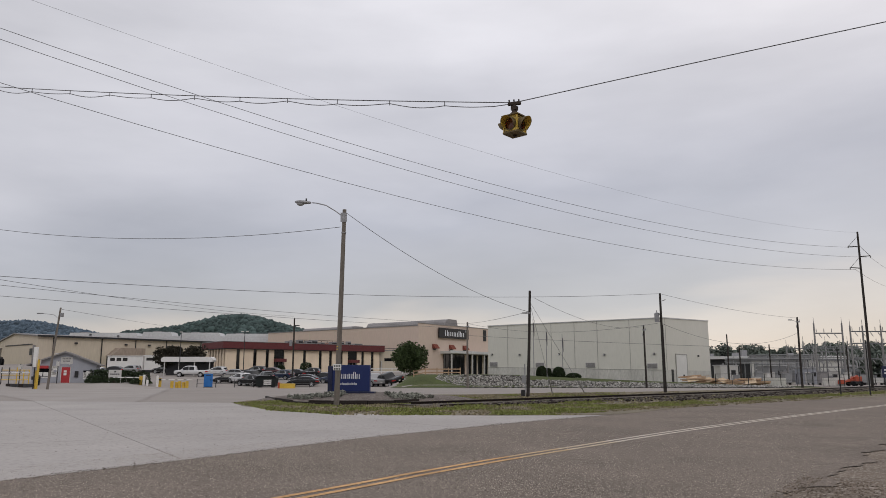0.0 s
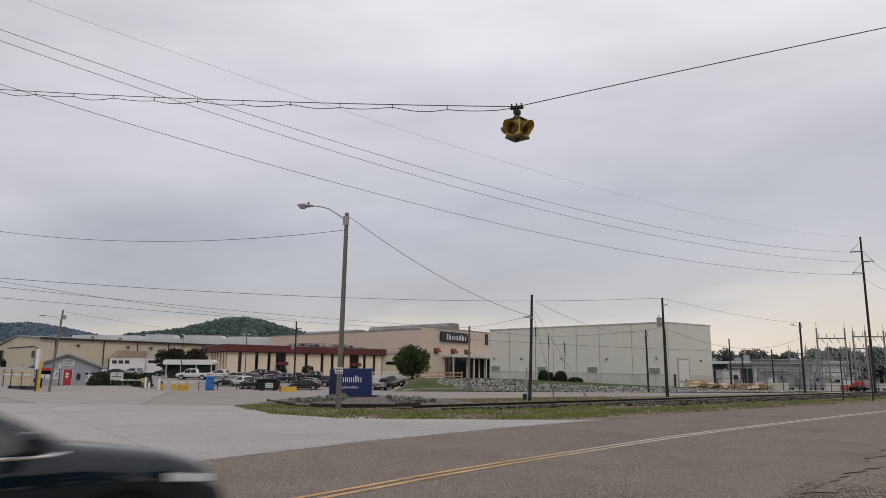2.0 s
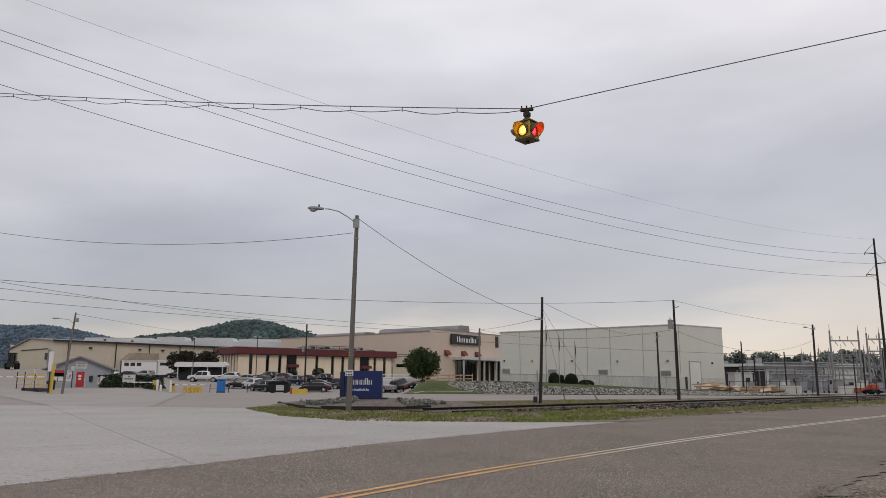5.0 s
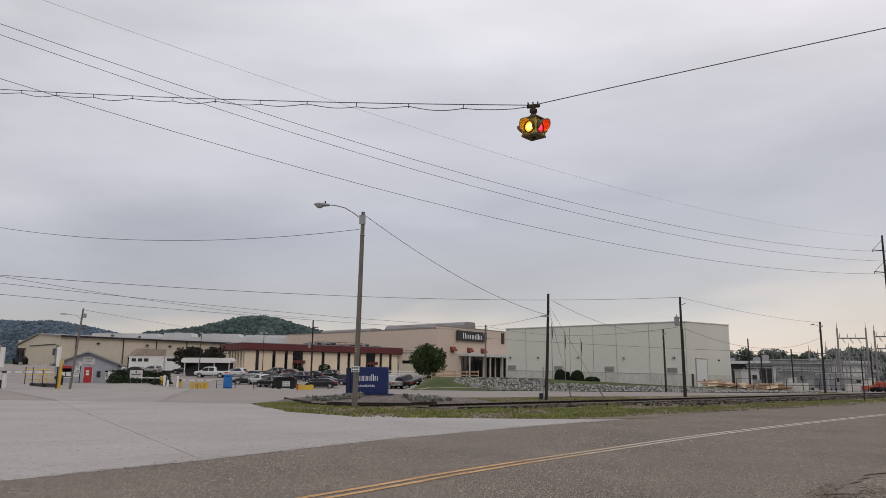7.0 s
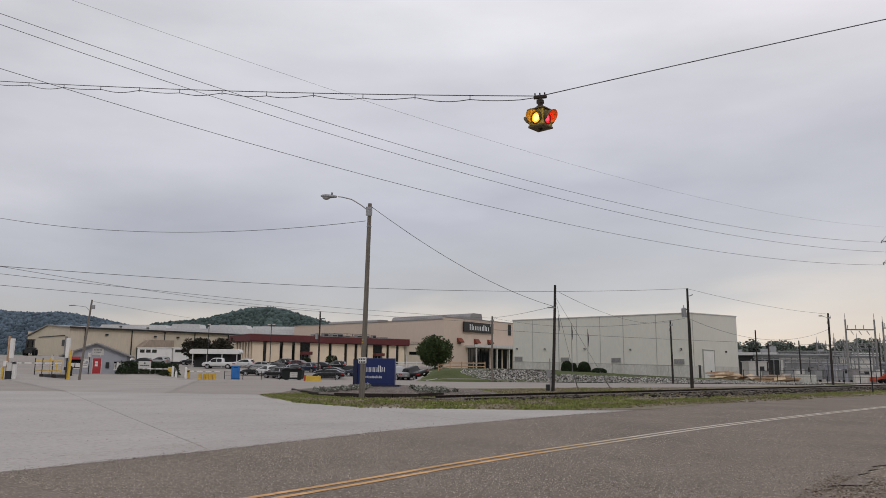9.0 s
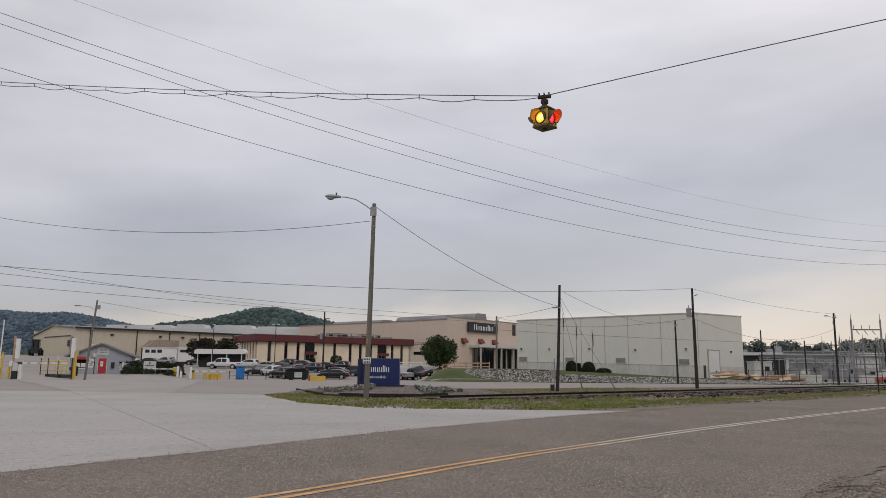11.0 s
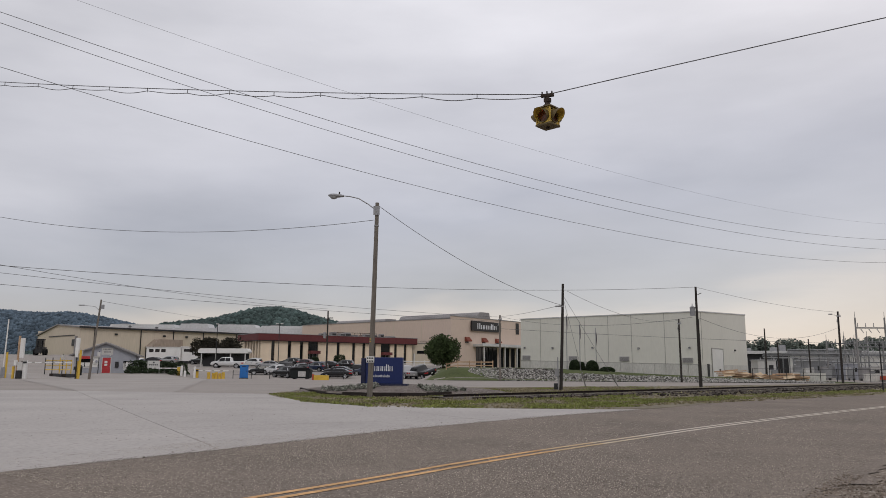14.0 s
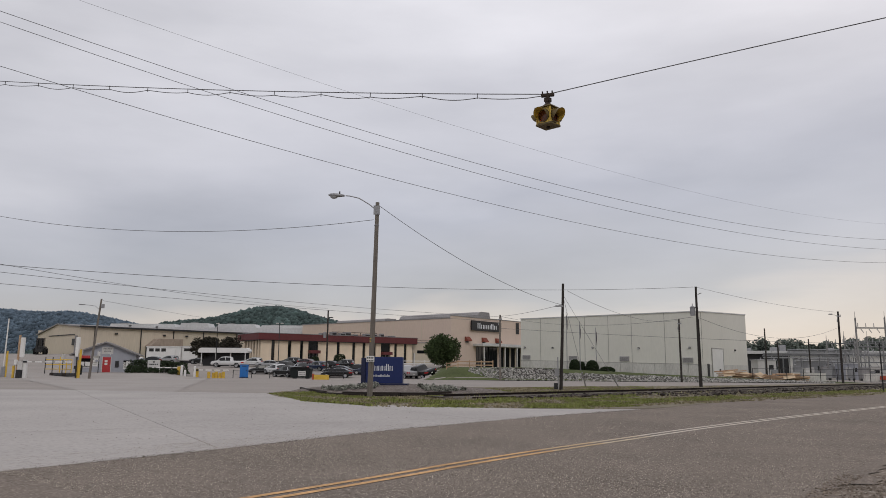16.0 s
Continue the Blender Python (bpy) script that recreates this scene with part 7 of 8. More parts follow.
def park(x, y, heading, kind, paint, label):
    z0 = height(x, y) + .006
    # stand level with the slope of the lot
    c, s = math.cos(radians(heading)), math.sin(radians(heading))
    L, W = BASE[kind][0], 1.5
    zf, zr = height(x + c * L, y + s * L), height(x, y)
    zl, zr2 = height(x - s * W / 2, y + c * W / 2), height(x + s * W / 2, y - c * W / 2)
    m = pose(x, y, z0, math.degrees(math.atan2(zl - zr2, W)), -math.degrees(math.atan2(zf - zr, L)), heading)
    if kind == "suv":
        return compact_suv("parked_suv", m, M["paint_" + paint], label, "parked vehicles")
    return vehicle(kind, {"sedan": "parked_car", "pickup": "parked_pickup"}[kind], m, M["paint_" + paint], label, "parked vehicles")


park(-32.9, 119.0, 196, "sedan", "black", "dark parked saloon car in the lot")
park(-19.5, 111.3, 183, "sedan", "black", "black parked saloon car in the lot")
park(-18.3, 122.3, 150, "sedan", "black", "dark parked coupe in the lot")
park(-30.9, 116.5, 140, "suv", "white", "pale parked SUV with a dark grille")
park(-29.3, 119.3, 150, "pickup", "black", "dark parked pickup truck")
park(-53.1, 150.0, 178, "sedan", "white", "white parked saloon car in the lot")
park(-42.4, 130.8, 185, "pickup", "white", "white parked pickup truck")
park(-40.7, 137.6, 190, "suv", "white", "white parked SUV in the lot")
park(-54.9, 150.0, 180, "suv", "black", "dark parked SUV in the lot")
park(-34.5, 141.4, 170, "suv", "black", "dark parked SUV in the lot")
park(-31.5, 141.2, 165, "sedan", "maroon", "dark red parked car in the lot")
park(-26.4, 127.1, 160, "suv", "blue", "dark blue parked SUV in the lot")
park(-25.5, 134.0, 170, "sedan", "black", "dark parked saloon car in the lot")
park(-22.9, 134.1, 175, "suv", "black", "black parked SUV in the lot")
park(-27.7, 111.3, 150, "suv", "black", "black parked off-roader beside the dumpster")
park(-20.6, 117.5, 178, "sedan", "black", "dark parked saloon car in the lot")
park(-16.0, 117.8, 172, "sedan", "blue", "dark blue parked saloon car in the lot")
park(-36.3, 133.9, 185, "sedan", "silver", "silver parked saloon car in the lot")
park(-54.4, 115.8, 95, "pickup", "white", "white pickup truck parked by the gatehouse")
park(-65.1, 150.0, 178, "sedan", "black", "dark parked car behind the hedge")
park(-61.9, 150.0, 178, "suv", "silver", "silver parked SUV behind the hedge")
park(-49.2, 150.0, 180, "sedan", "silver", "silver parked saloon car in the lot")
park(-28.6, 121.8, 120, "suv", "black", "dark parked SUV in the lot")
park(-9.6, 110.2, 118, "pickup", "silver", "silver parked pickup truck by the bank")
park(-6.9, 109.2, 128, "pickup", "black", "black parked pickup truck by the bank")


# ---- trees and shrubs ----
def tree(x, y, top, r, leaf_mat, leaves, size, label, z=None, name="tree", base=.25, group="", flat=1.0):
    z0 = height(x, y) if z is None else z
    t = thing(name, pose(x, y, z0), label, "tree", group)
    hgt = top - z0
    bm = B()
    chain(bm, [(0, 0, -.2), (.05 * r, 0, hgt * .25), (-.03 * r, .05 * r, hgt * .55), (0, 0, hgt * .85)], [hgt * .035, hgt * .028, hgt * .018, hgt * .006], 8)
    for k in range(7):
        a, zz = k * 2.4, hgt * (.25 + .07 * k)
        chain(bm, [(0, 0, zz), (r * .35 * math.cos(a), r * .35 * math.sin(a), zz + hgt * .09), (r * .7 * math.cos(a), r * .7 * math.sin(a), zz + hgt * .14)], [hgt * .014, hgt * .009, hgt * .004], 5)
    part("trunk", bm, M["bark"], t)
    lobes = []
    for k in range(26):
        a, e = random.uniform(0, 6.283), random.uniform(-1.1, 1)
        d = r * random.uniform(.35, .72) * math.sqrt(max(.1, 1 - e * e * .8))
        zc = hgt * (base + (1 - base) * (.5 + .36 * e))
        lobes.append((Vector((d * math.cos(a), d * math.sin(a), zc)), r * random.uniform(.28, .48)))
    lobes.append((Vector((0, 0, hgt * (base + (1 - base) * .5))), r * .55))
    verts, faces = [], []
    for _ in range(leaves):
        c, q = random.choice(lobes)
        d = Vector((random.gauss(0, 1), random.gauss(0, 1), random.gauss(0, 1))).normalized()
        d.z *= flat
        leaf(verts, faces, c + d * q * random.uniform(.55, 1.08), size * random.uniform(.6, 1.3))
    cr = new("crown", from_lists("crown", verts, faces, leaf_mat))
    cr.parent = t
    return t


def shrub(x, y, w, h, label, mt="leaf_dark", n=900, name="shrub", taper=.6):
    z0 = height(x, y)
    t = thing(name, pose(x, y, z0), label, "shrub", "shrubs")
    part("stem", tube(B(), (0, 0, -.1), (0, 0, h * .5), .06, .03), M["bark"], t)
    verts, faces = [], []
    for _ in range(n):
        u = random.random()
        a = random.uniform(0, 6.283)
        rr = w / 2 * math.sqrt(max(0.02, 1 - (u * 1.0) ** 2 * taper - .2 * (1 - u) ** 3)) * random.uniform(.75, 1.05)
        if u > .93:
            rr *= random.random()
        leaf(verts, faces, Vector((rr * math.cos(a), rr * math.sin(a), .05 + u * h)), random.uniform(.08, .16))
    cr = new("foliage", from_lists("foliage", verts, faces, M[mt]))
    cr.parent = t
    return t


tree(-6.1, 138, 7.1, 3.6, M["leaf"], 9500, .21, "round full green tree before the factory hall", base=.2)
tree(-51.6, 139.5, 7.3, 2.9, M["leaf_red"], 5200, .2, "broad plum-leaved tree behind the parked cars", base=.3, flat=.8, group="plum trees")
tree(-46.6, 140.0, 6.9, 2.7, M["leaf_red"], 4600, .2, "broad plum-leaved tree behind the parked cars", base=.3, flat=.8, group="plum trees")
shrub(16.1, 121.5, 1.9, 1.6, "clipped dark evergreen shrub", taper=.88, n=2600)
shrub(17.2, 122.0, 1.2, 1.3, "clipped dark evergreen shrub", n=1600)
shrub(18.8, 121.0, 2.2, 1.6, "clipped dark evergreen shrub", taper=.93, n=2800)
shrub(21.0, 120.0, 2.6, .7, "low spreading evergreen shrub", taper=.9, n=1100)
shrub(-27.8, 151, 2.6, 1.9, "round dark shrub by the office", n=1500)
shrub(-32.0, 147, 1.7, 1.6, "round dark shrub by the office", n=1200)
for k in range(8):
    shrub(-48.3 + k * .95 + random.uniform(-.2, .2), 103.5 + random.uniform(-.4, .6), 2.0, random.uniform(1.35, 1.85), "dense dark green hedge shrub by the gatehouse", n=650, name="hedge_shrub", taper=.45)
shrub(-47.0, 100.2, 2.2, .95, "low dark shrub at the gatehouse", n=500, taper=.8)
shrub(-44.6, 101.0, 2.4, .6, "low dark shrub at the gatehouse", n=400, taper=.8)
shrub(-41.0, 101.2, 3.0, .6, "low dark shrub at the gatehouse", n=500, taper=.8)

FAR_TREES = [(84, 258, 10.8, 5.5), (91, 256, 11.2, 5.5), (97, 258, 12.4, 6), (104, 256, 13.6, 6.5), (110, 259, 12.2, 5), (115, 256, 11.2, 5), (120, 258, 11.8, 5), (124, 256, 10.6, 4.5), (129, 258, 12.8, 5.5), (135, 256, 13.0, 6), (142, 258, 13.2, 6),
             (149, 256, 12.6, 6), (156, 258, 13.6, 6.5), (164, 256, 13.0, 6.5), (172, 258, 14.0, 7), (181, 258, 13.2, 7), (190, 256, 13.6, 7), (199, 260, 12.8, 7), (208, 258, 12, 7),
             (88, 248, 8.5, 5), (98, 247, 8.8, 5.5), (108, 248, 8.6, 5.5), (118, 247, 8.6, 5.5), (128, 248, 9, 6), (138, 247, 9.2, 6), (148, 248, 9.5, 6), (158, 247, 9.8, 6.5), (168, 248, 10, 6.5), (178, 248, 10, 6.5)]
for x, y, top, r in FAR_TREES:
    tree(x, y, top, r, M["far_leaf"], 4200, .48, "broad tree, haze-pale green, in the belt behind the substation", base=.0, group="tree belt")


# unseen trees added along the near roadside behind the camera, to darken reflections
for k in range(17):
    s_ = -75 + 10.5 * k
    tree(22 + .6 * s_ + random.uniform(-3, 3), -8 + .8 * s_ + random.uniform(-3, 3), random.uniform(10, 15), random.uniform(5, 7), M["leaf"], 1500, .6, "unseen green tree added behind the camera to darken reflections", z=0.0, base=.05, group="roadside trees")


def wooded_hill(name, y, depth, x0, x1, crest, mt, count, size, label):
    """A long hill, rounded front to back, covered with tree crowns."""
    nx, ny = 70, 12
    verts, faces = [], []
    for j in range(ny + 1):
        v = j / ny
        for i in range(nx + 1):
            x = x0 + (x1 - x0) * i / nx
            verts.append((x, y + depth * v, crest(x) * math.sin(math.pi * min(1, v * .5 + .001) ) * (1 + .06 * noise.noise(Vector((x * .01, v * 2, 1)))) - 3))
    for j in range(ny):
        for i in range(nx):
            a = j * (nx + 1) + i
            faces.append((a, a + 1, a + nx + 2, a + nx + 1))
    ico = bmesh.new()
    bmesh.ops.create_icosphere(ico, subdivisions=1, radius=1)
    iv, jf = [v.co.copy() for v in ico.verts], [[v.index for v in f.verts] for f in ico.faces]
    ico.free()
    for _ in range(count):
        x, v = random.uniform(x0, x1), 1 - random.random() ** 1.5
        z = crest(x) * math.sin(math.pi * v * .5) * (1 + .06 * noise.noise(Vector((x * .01, v * 2, 1)))) - 3
        r = size * (random.uniform(.45, .8) if random.random() < .75 else random.uniform(.8, 1.25))
        k = len(verts)
        for p in iv:
            q = p * r * random.uniform(.6, 1.3)
            verts.append((x + q.x, y + depth * v + q.y, z + q.z * .95 - r * .05))
        faces.extend([[i + k for i in f] for f in jf])
    tagged(new(name, from_lists(name, verts, faces, mt, True)), label, "hill", kind="stuff")


wooded_hill("wooded_hill", 780, 130, -620, 40, lambda x: 2 + 70 * math.exp(-((x + 250) / (235 if x < -250 else 185)) ** 2) + 2.5 * math.exp(-((x + 290) / 45) ** 2) + 3.0 * math.sin(x * .045), M["hill_near"], 20000, 3.9, "wooded green hill behind the plant")
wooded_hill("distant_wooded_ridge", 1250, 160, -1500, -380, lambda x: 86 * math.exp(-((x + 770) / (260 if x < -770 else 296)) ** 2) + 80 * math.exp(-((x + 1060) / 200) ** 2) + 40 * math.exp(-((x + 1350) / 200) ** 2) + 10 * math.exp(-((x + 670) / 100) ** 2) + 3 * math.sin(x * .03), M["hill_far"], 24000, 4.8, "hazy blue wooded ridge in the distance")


# ---- gate and lot furniture ----
def gate_barrier(x, y, arm_len, heading, label, rise=0.0):
    z = height(x, y)
    b = thing("gate_barrier", pose(x, y, z, 0, 0, heading), label, "barrier gate", "barrier gates")
    part("cabinet", box(B(), -.2, .2, -.2, .2, 0, 1.15 + rise, .03), M["white"] if rise else M["safety"], b)
    part("cap", box(B(), -.23, .23, -.23, .23, 1.15 + rise, 1.22 + rise, .02), M["white_dull"], b)
    a = part("arm", box(B(), .1, arm_len, -.28, -.2, .9 + rise, 1.04 + rise, .01), M["white"], b, "white barrier arm")
    part("counterweight", box(B(), -.4, .3, -.3, -.18, .86 + rise, 1.08 + rise, .02), M["dark_metal"], a)
    for k in range(int(arm_len / 1.2)):
        part("band", box(B(), .9 + 1.2 * k, 1.25 + 1.2 * k, -.284, -.196, .897 + rise, 1.043 + rise), M["seam"], a)
    return b


def bollard(x, y, r, h, mt, label, name="bollard"):
    z = height(x, y)
    b = thing(name, pose(x, y, z), label, "bollard", "bollards")
    part("post", tube(B(), (0, 0, -.1), (0, 0, h), r, r, 12), M[mt], b)
    bm = B()
    tube(bm, (0, 0, h), (0, 0, h + r * .4), r, r * .45, 12)
    part("cap", bm, M[mt], b)
    return b


def gate_area():
    # reader column and tall yellow guard post at the gate
    p = thing("gate_column", pose(-49.05, 89.6, height(-49.05, 89.6)), "tall white signal column with a yellow guard post", "gate column", "gate columns")
    part("guard_post", tube(B(), (.25, 0, -.1), (.32, 0, 3.5), .14, .13, 12), M["safety"], p, "yellow guard post")
    part("guard_post", tube(B(), (-.05, .3, -.1), (-.05, .3, 2.2), .12, .12, 12), M["safety"], p)
    part("housing", box(B(), -.35, .08, -.15, .2, 2.6, 5.0, .05), M["white"], p, "white tall lamp housing")
    part("stalk", tube(B(), (-.12, 0, 0), (-.12, 0, 2.6), .08), M["dark_metal"], p)
    part("reader", box(B(), -.3, -.05, -.25, 0, 1.1, 1.5, .02), M["dark_metal"], p)
    q = thing("gate_column", pose(-55.97, 88.4, height(-55.97, 88.4)), "white gate columns with dark cabinets and yellow posts", "gate column", "gate columns")
    part("housing", box(B(), .3, .75, -.15, .2, 2.5, 4.9, .05), M["white"], q)
    part("guard_post", tube(B(), (-.35, 0, -.1), (-.35, 0, 1.5), .15, .15, 12), M["safety"], q, "yellow guard post")
    part("guard_post", tube(B(), (-.02, .2, -.1), (-.02, .2, 5.2), .13, .13, 12), M["lumber"], q, "brown weathered post")
    part("cabinet", box(B(), .1, .75, -.25, .25, 0, 1.0, .03), M["dark_metal"], q, "dark cabinet")
    part("cabinet", box(B(), .2, .8, -.2, .2, 1.0, 2.0, .03), M["white_dull"], q)
    part("strobe", box(B(), -.25, .1, -.2, .1, 1.6, 2.2, .03), M["white"], q)
    r = thing("gate_mast", pose(-59.3, 91, height(-59.3, 91)), "slim white gate mast with a yellow foot", "gate column", "gate columns")
    part("mast", tube(B(), (0, 0, 0), (.1, 0, 7.3), .09, .07), M["white"], r)
    part("foot", tube(B(), (.35, 0, -.1), (.35, 0, 3.2), .12, .12), M["safety"], r)
    part("cabinet", box(B(), -.2, .35, -.2, .2, 0, 1.3, .03), M["galv"], r)
    gate_barrier(-55.0, 88.6, 5.7, 4, "closed white boom barrier across the gate lane", 1.0)
    # dark kerb blocks and yellow rails on the lane island
    k = thing("lane_kerb", pose(-55.2, 94.5, height(-55.2, 94.5), 0, 0, -32), "low dark kerb blocks along the lane island", "kerb")
    for i in range(6):
        part("block", box(B(), i * 1.0, i * 1.0 + .98, -.15, .15, -.1, .32, .04), M["dark_metal"] if i % 3 else M["timber"], k)
    f = thing("pipe_railing", pose(-57.6, 97.2, height(-57.6, 97.2)), "yellow pipe railing and frames on the lane island", "railing")
    for x in (0, 1.0, 2.0, 2.9, 3.6):
        part("post", tube(B(), (x, 0, -.1), (x, 0, 2.2 if x < 2.5 else 1.9), .06), M["dark_metal"] if x < 1.5 else M["safety"], f)
    for z in (.6, 1.2, 1.85):
        part("rail", tube(B(), (0, 0, z), (3.6, 0, z), .05), M["safety"], f)
    for x, y, h in ((-53.6, 98.6, 3.2), (-51.2, 98.9, 3.0), (-55.8, 98.2, 2.6)):
        p = thing("card_reader_post", pose(x, y, height(x, y)), "dark card reader post by the gatehouse", "post", "reader posts")
        part("post", tube(B(), (0, 0, -.1), (0, 0, h), .06), M["dark_metal"], p)
        part("box", box(B(), -.2, .2, -.15, .15, h - .7, h - .1, .03), M["white_dull"], p)
    w = thing("waste_bin", pose(-52.2, 95.8, height(-52.2, 95.8)), "dark waste bin on the lane island", "bin")
    part("body", tube(B(), (0, 0, 0), (0, 0, 1.1), .4, .45, 14), M["dumpster"], w)
    part("lid", tube(B(), (0, 0, 1.1), (0, 0, 1.3), .47, .3, 14), M["dark_metal"], w)
    # board on posts before the hedge
    s = thing("notice_board", pose(-45.3, 100.9, height(-45.3, 100.9)), "white notice board with dark lettering bars before the hedge", "sign")
    part("board", box(B(), 0, 1.75, -.03, .03, .75, 1.75, .01), M["white_dull"], s)
    for x in (.05, 1.62):
        part("post", box(B(), x, x + .09, .03, .1, -.2, 1.7), M["white_dull"], s)
    part("emblem", tube(B(), (.88, -.035, 1.5), (.88, -.04, 1.5), .12, .12, 16), M["dark_metal"], s)
    for i in range(5):
        part("bar", box(B(), .25 + i * .26, .45 + i * .26, -.036, -.03, 1.1, 1.25), M["dark_metal"], s)
    # exit lane: white bollards with a boom each way
    for x, y, h in ((-40.1, 100.0, 1.35), (-39.5, 99.7, .75), (-38.2, 99.8, 1.45)):
        bollard(x, y, .16, h, "white", "white-painted steel bollard at the exit lane")
    gate_barrier(-40.7, 100.6, 3.9, 180, "closed white boom barrier beside the hedge")
    gate_barrier(-38.2, 100.6, 4.4, 2, "closed white boom barrier across the exit lane")
    # yellow jersey blocks
    for i in range(5):
        x, y = -36.1 + i * .5, 99.6 + random.uniform(-.25, .25)
        c = thing("safety_drum", pose(x, y, height(x, y)), "yellow steel safety drum at the exit lane", "drum", "safety drums")
        part("drum", tube(B(), (0, 0, 0), (0, 0, .88 - .12 * (i % 2)), .215, .205, 14), M["safety"], c)
        for z in (.28, .56):
            part("hoop", tube(B(), (0, 0, z), (0, 0, z + .04), .225, .225, 14), M["safety"], c)
    c = thing("barrier_block", pose(-19.9, 95.6, 0), "long yellow concrete barrier block with an orange end", "barrier block", "barrier blocks")
    part("block", prism(B(), [(-.95, 0), (.95, 0), (.93, .62), (-.93, .62)], -.3, .3), M["safety"], c)
    part("end_block", box(B(), -1.2, -.97, -.25, .25, 0, .75, .03), M["lift"], c)
    t = thing("portable_toilet", pose(-32.6, 103.6, height(-32.6, 103.6), 0, 0, 18), "blue plastic portable toilet cabin", "portable toilet")
    part("cabin", box(B(), -.58, .58, -.58, .58, .1, 1.9, .03), M["bin_blue"], t)
    bm = B()
    prism(bm, [(-.62, 1.9), (.62, 1.9), (.5, 2.08), (-.5, 2.08)], -.62, .62)
    part("roof", bm, M["white_dull"], t, "translucent pale roof")
    d = part("door", box(B(), -.42, .42, -.62, -.58, .2, 1.82, .02), M["bin_blue"], t)
    part("latch", box(B(), .28, .36, -.65, -.62, .95, 1.1), M["dark_metal"], d)
    part("vent", box(B(), -.3, .3, -.63, -.62, 1.6, 1.7), M["dark_metal"], d)
    part("skid", box(B(), -.62, .62, -.62, .62, 0, .1), M["dark_metal"], t)
    d = thing("dumpster", pose(-24.4, 103.4, 0), "dark steel dumpster with a white placard", "dumpster")
    part("bin", prism(B(), [(-1.3, .12), (1.3, .12), (1.45, 1.3), (-1.45, 1.3)], -.8, .8), M["dumpster"], d)
    part("lid", prism(B(), [(-1.48, 1.3), (1.48, 1.3), (1.2, 1.58), (-1.0, 1.58)], -.85, .85), M["cladding"], d)
    pl = part("placard", box(B(), -.25, .8, -.83, -.8, .35, 1.05), M["white_dull"], d, "white placard with grey bars")
    for z in (.78, .5):
        for i in range(5):
            part("bar", box(B(), -.15 + i * .18, -.02 + i * .18, -.835, -.83, z, z + .12), M["roof_g"], pl)
    for x in (-.9, .9):
        part("foot", box(B(), x - .15, x + .15, -.6, .6, 0, .12), M["dark_metal"], d)
    # cable fence along the lot
    f = thing("cable_fence", pose(0, 0, 0), "low cable fence of thin dark posts along the lot", "fence")
    xs = [-34 + 2.6 * i for i in range(11)]
    for x in xs:
        part("post", tube(B(), (x, 103.2, -.1), (x, 103.2, 1.15), .05), M["dark_metal"], f)
    for z in (.55, 1.05):
        part("cable", chain(B(), [(x, 103.2, z) for x in xs], .018, 5), M["wire"], f)
    # pale board fence on the bank, yellowed towards the entrance
    f = thing("board_fence", pose(0, 0, 0), "low board fence, white and then straw yellow, on the bank", "fence")
    runs = [(-20.5 + 2.1 * i, 146.0, M["white"], i < 7) for i in range(8)] + [(-4.4 + 1.75 * i, 112.0, M["lumber"], i < 4) for i in range(5)]
    for k, (x, y, mt, on) in enumerate(runs):
        z = height(x, y)
        part("post", box(B(), x - .07, x + .07, y - .06, y + .06, z - .3, z + 1.15, .01), mt, f)
        if on:
            x1, z1 = runs[k + 1][0], height(runs[k + 1][0], y)
            for zz in (.35, .85):
                part("board", prism(B(), [(x + .07, z + zz), (x1 - .07, z1 + zz), (x1 - .07, z1 + zz + .17), (x + .07, z + zz + .17)], y - .05, y - .01), mt, f)
    # office trailers and the bus shelter behind the gatehouse
    t = thing("site_trailer", pose(-70.5, 156, height(-70.5, 156)), "white site office trailer with strip windows", "trailer", "site trailers")
    t.scale = (1.2, 1.2, 1.1)
    part("body", box(B(), 0, 6.2, 0, 2.6, .5, 3.1, .04), M["white"], t)
    part("roof", box(B(), -.1, 6.3, -.1, 2.7, 3.1, 3.22), M["white"], t)
    for x in (.5, 1.6, 2.7):
        part("window", box(B(), x, x + .8, -.03, 0, 2.2, 2.8), M["glass"], t)
    part("door", box(B(), 4.4, 5.3, -.04, 0, .6, 2.7), M["white"], t)
    part("skirt", box(B(), .1, 6.1, .1, 2.5, 0, .5), M["dark_metal"], t)
    t = thing("site_trailer", pose(-63.0, 156.5, height(-63, 156.5)), "white site office trailer with a dark window band", "trailer", "site trailers")
    t.scale = (1.2, 1.2, 1.1)
    part("body", box(B(), 0, 5.6, 0, 2.6, .5, 3.2, .04), M["white"], t)
    part("roof", box(B(), -.1, 5.7, -.1, 2.7, 3.2, 3.32), M["white"], t)
    part("window_band", box(B(), .4, 5.3, -.03, 0, 2.3, 2.85), M["glass"], t)
    part("skirt", box(B(), .1, 5.5, .1, 2.5, 0, .5), M["dark_metal"], t)
    s = thing("canopy_shelter", pose(-51.75, 136.5, height(-51.75, 136.5)), "long white round-edged canopy shelter on posts", "shelter")
    bm = B()
    prism(bm, [(0, 2.5), (9.2, 2.5), (9.45, 2.8), (9.3, 3.2), (8.9, 3.4), (.4, 3.4), (0, 3.2), (-.15, 2.8)], 0, 2.2)
    part("canopy", bm, M["white"], s)
    for x in (.5, 3.2, 6, 8.8):
        part("post", box(B(), x - .08, x + .08, .2, .36, -.3, 2.5), M["white_dull"], s)
    part("back_wall", box(B(), .2, 9, 2.0, 2.15, -.2, 2.5), M["dark_metal"], s)
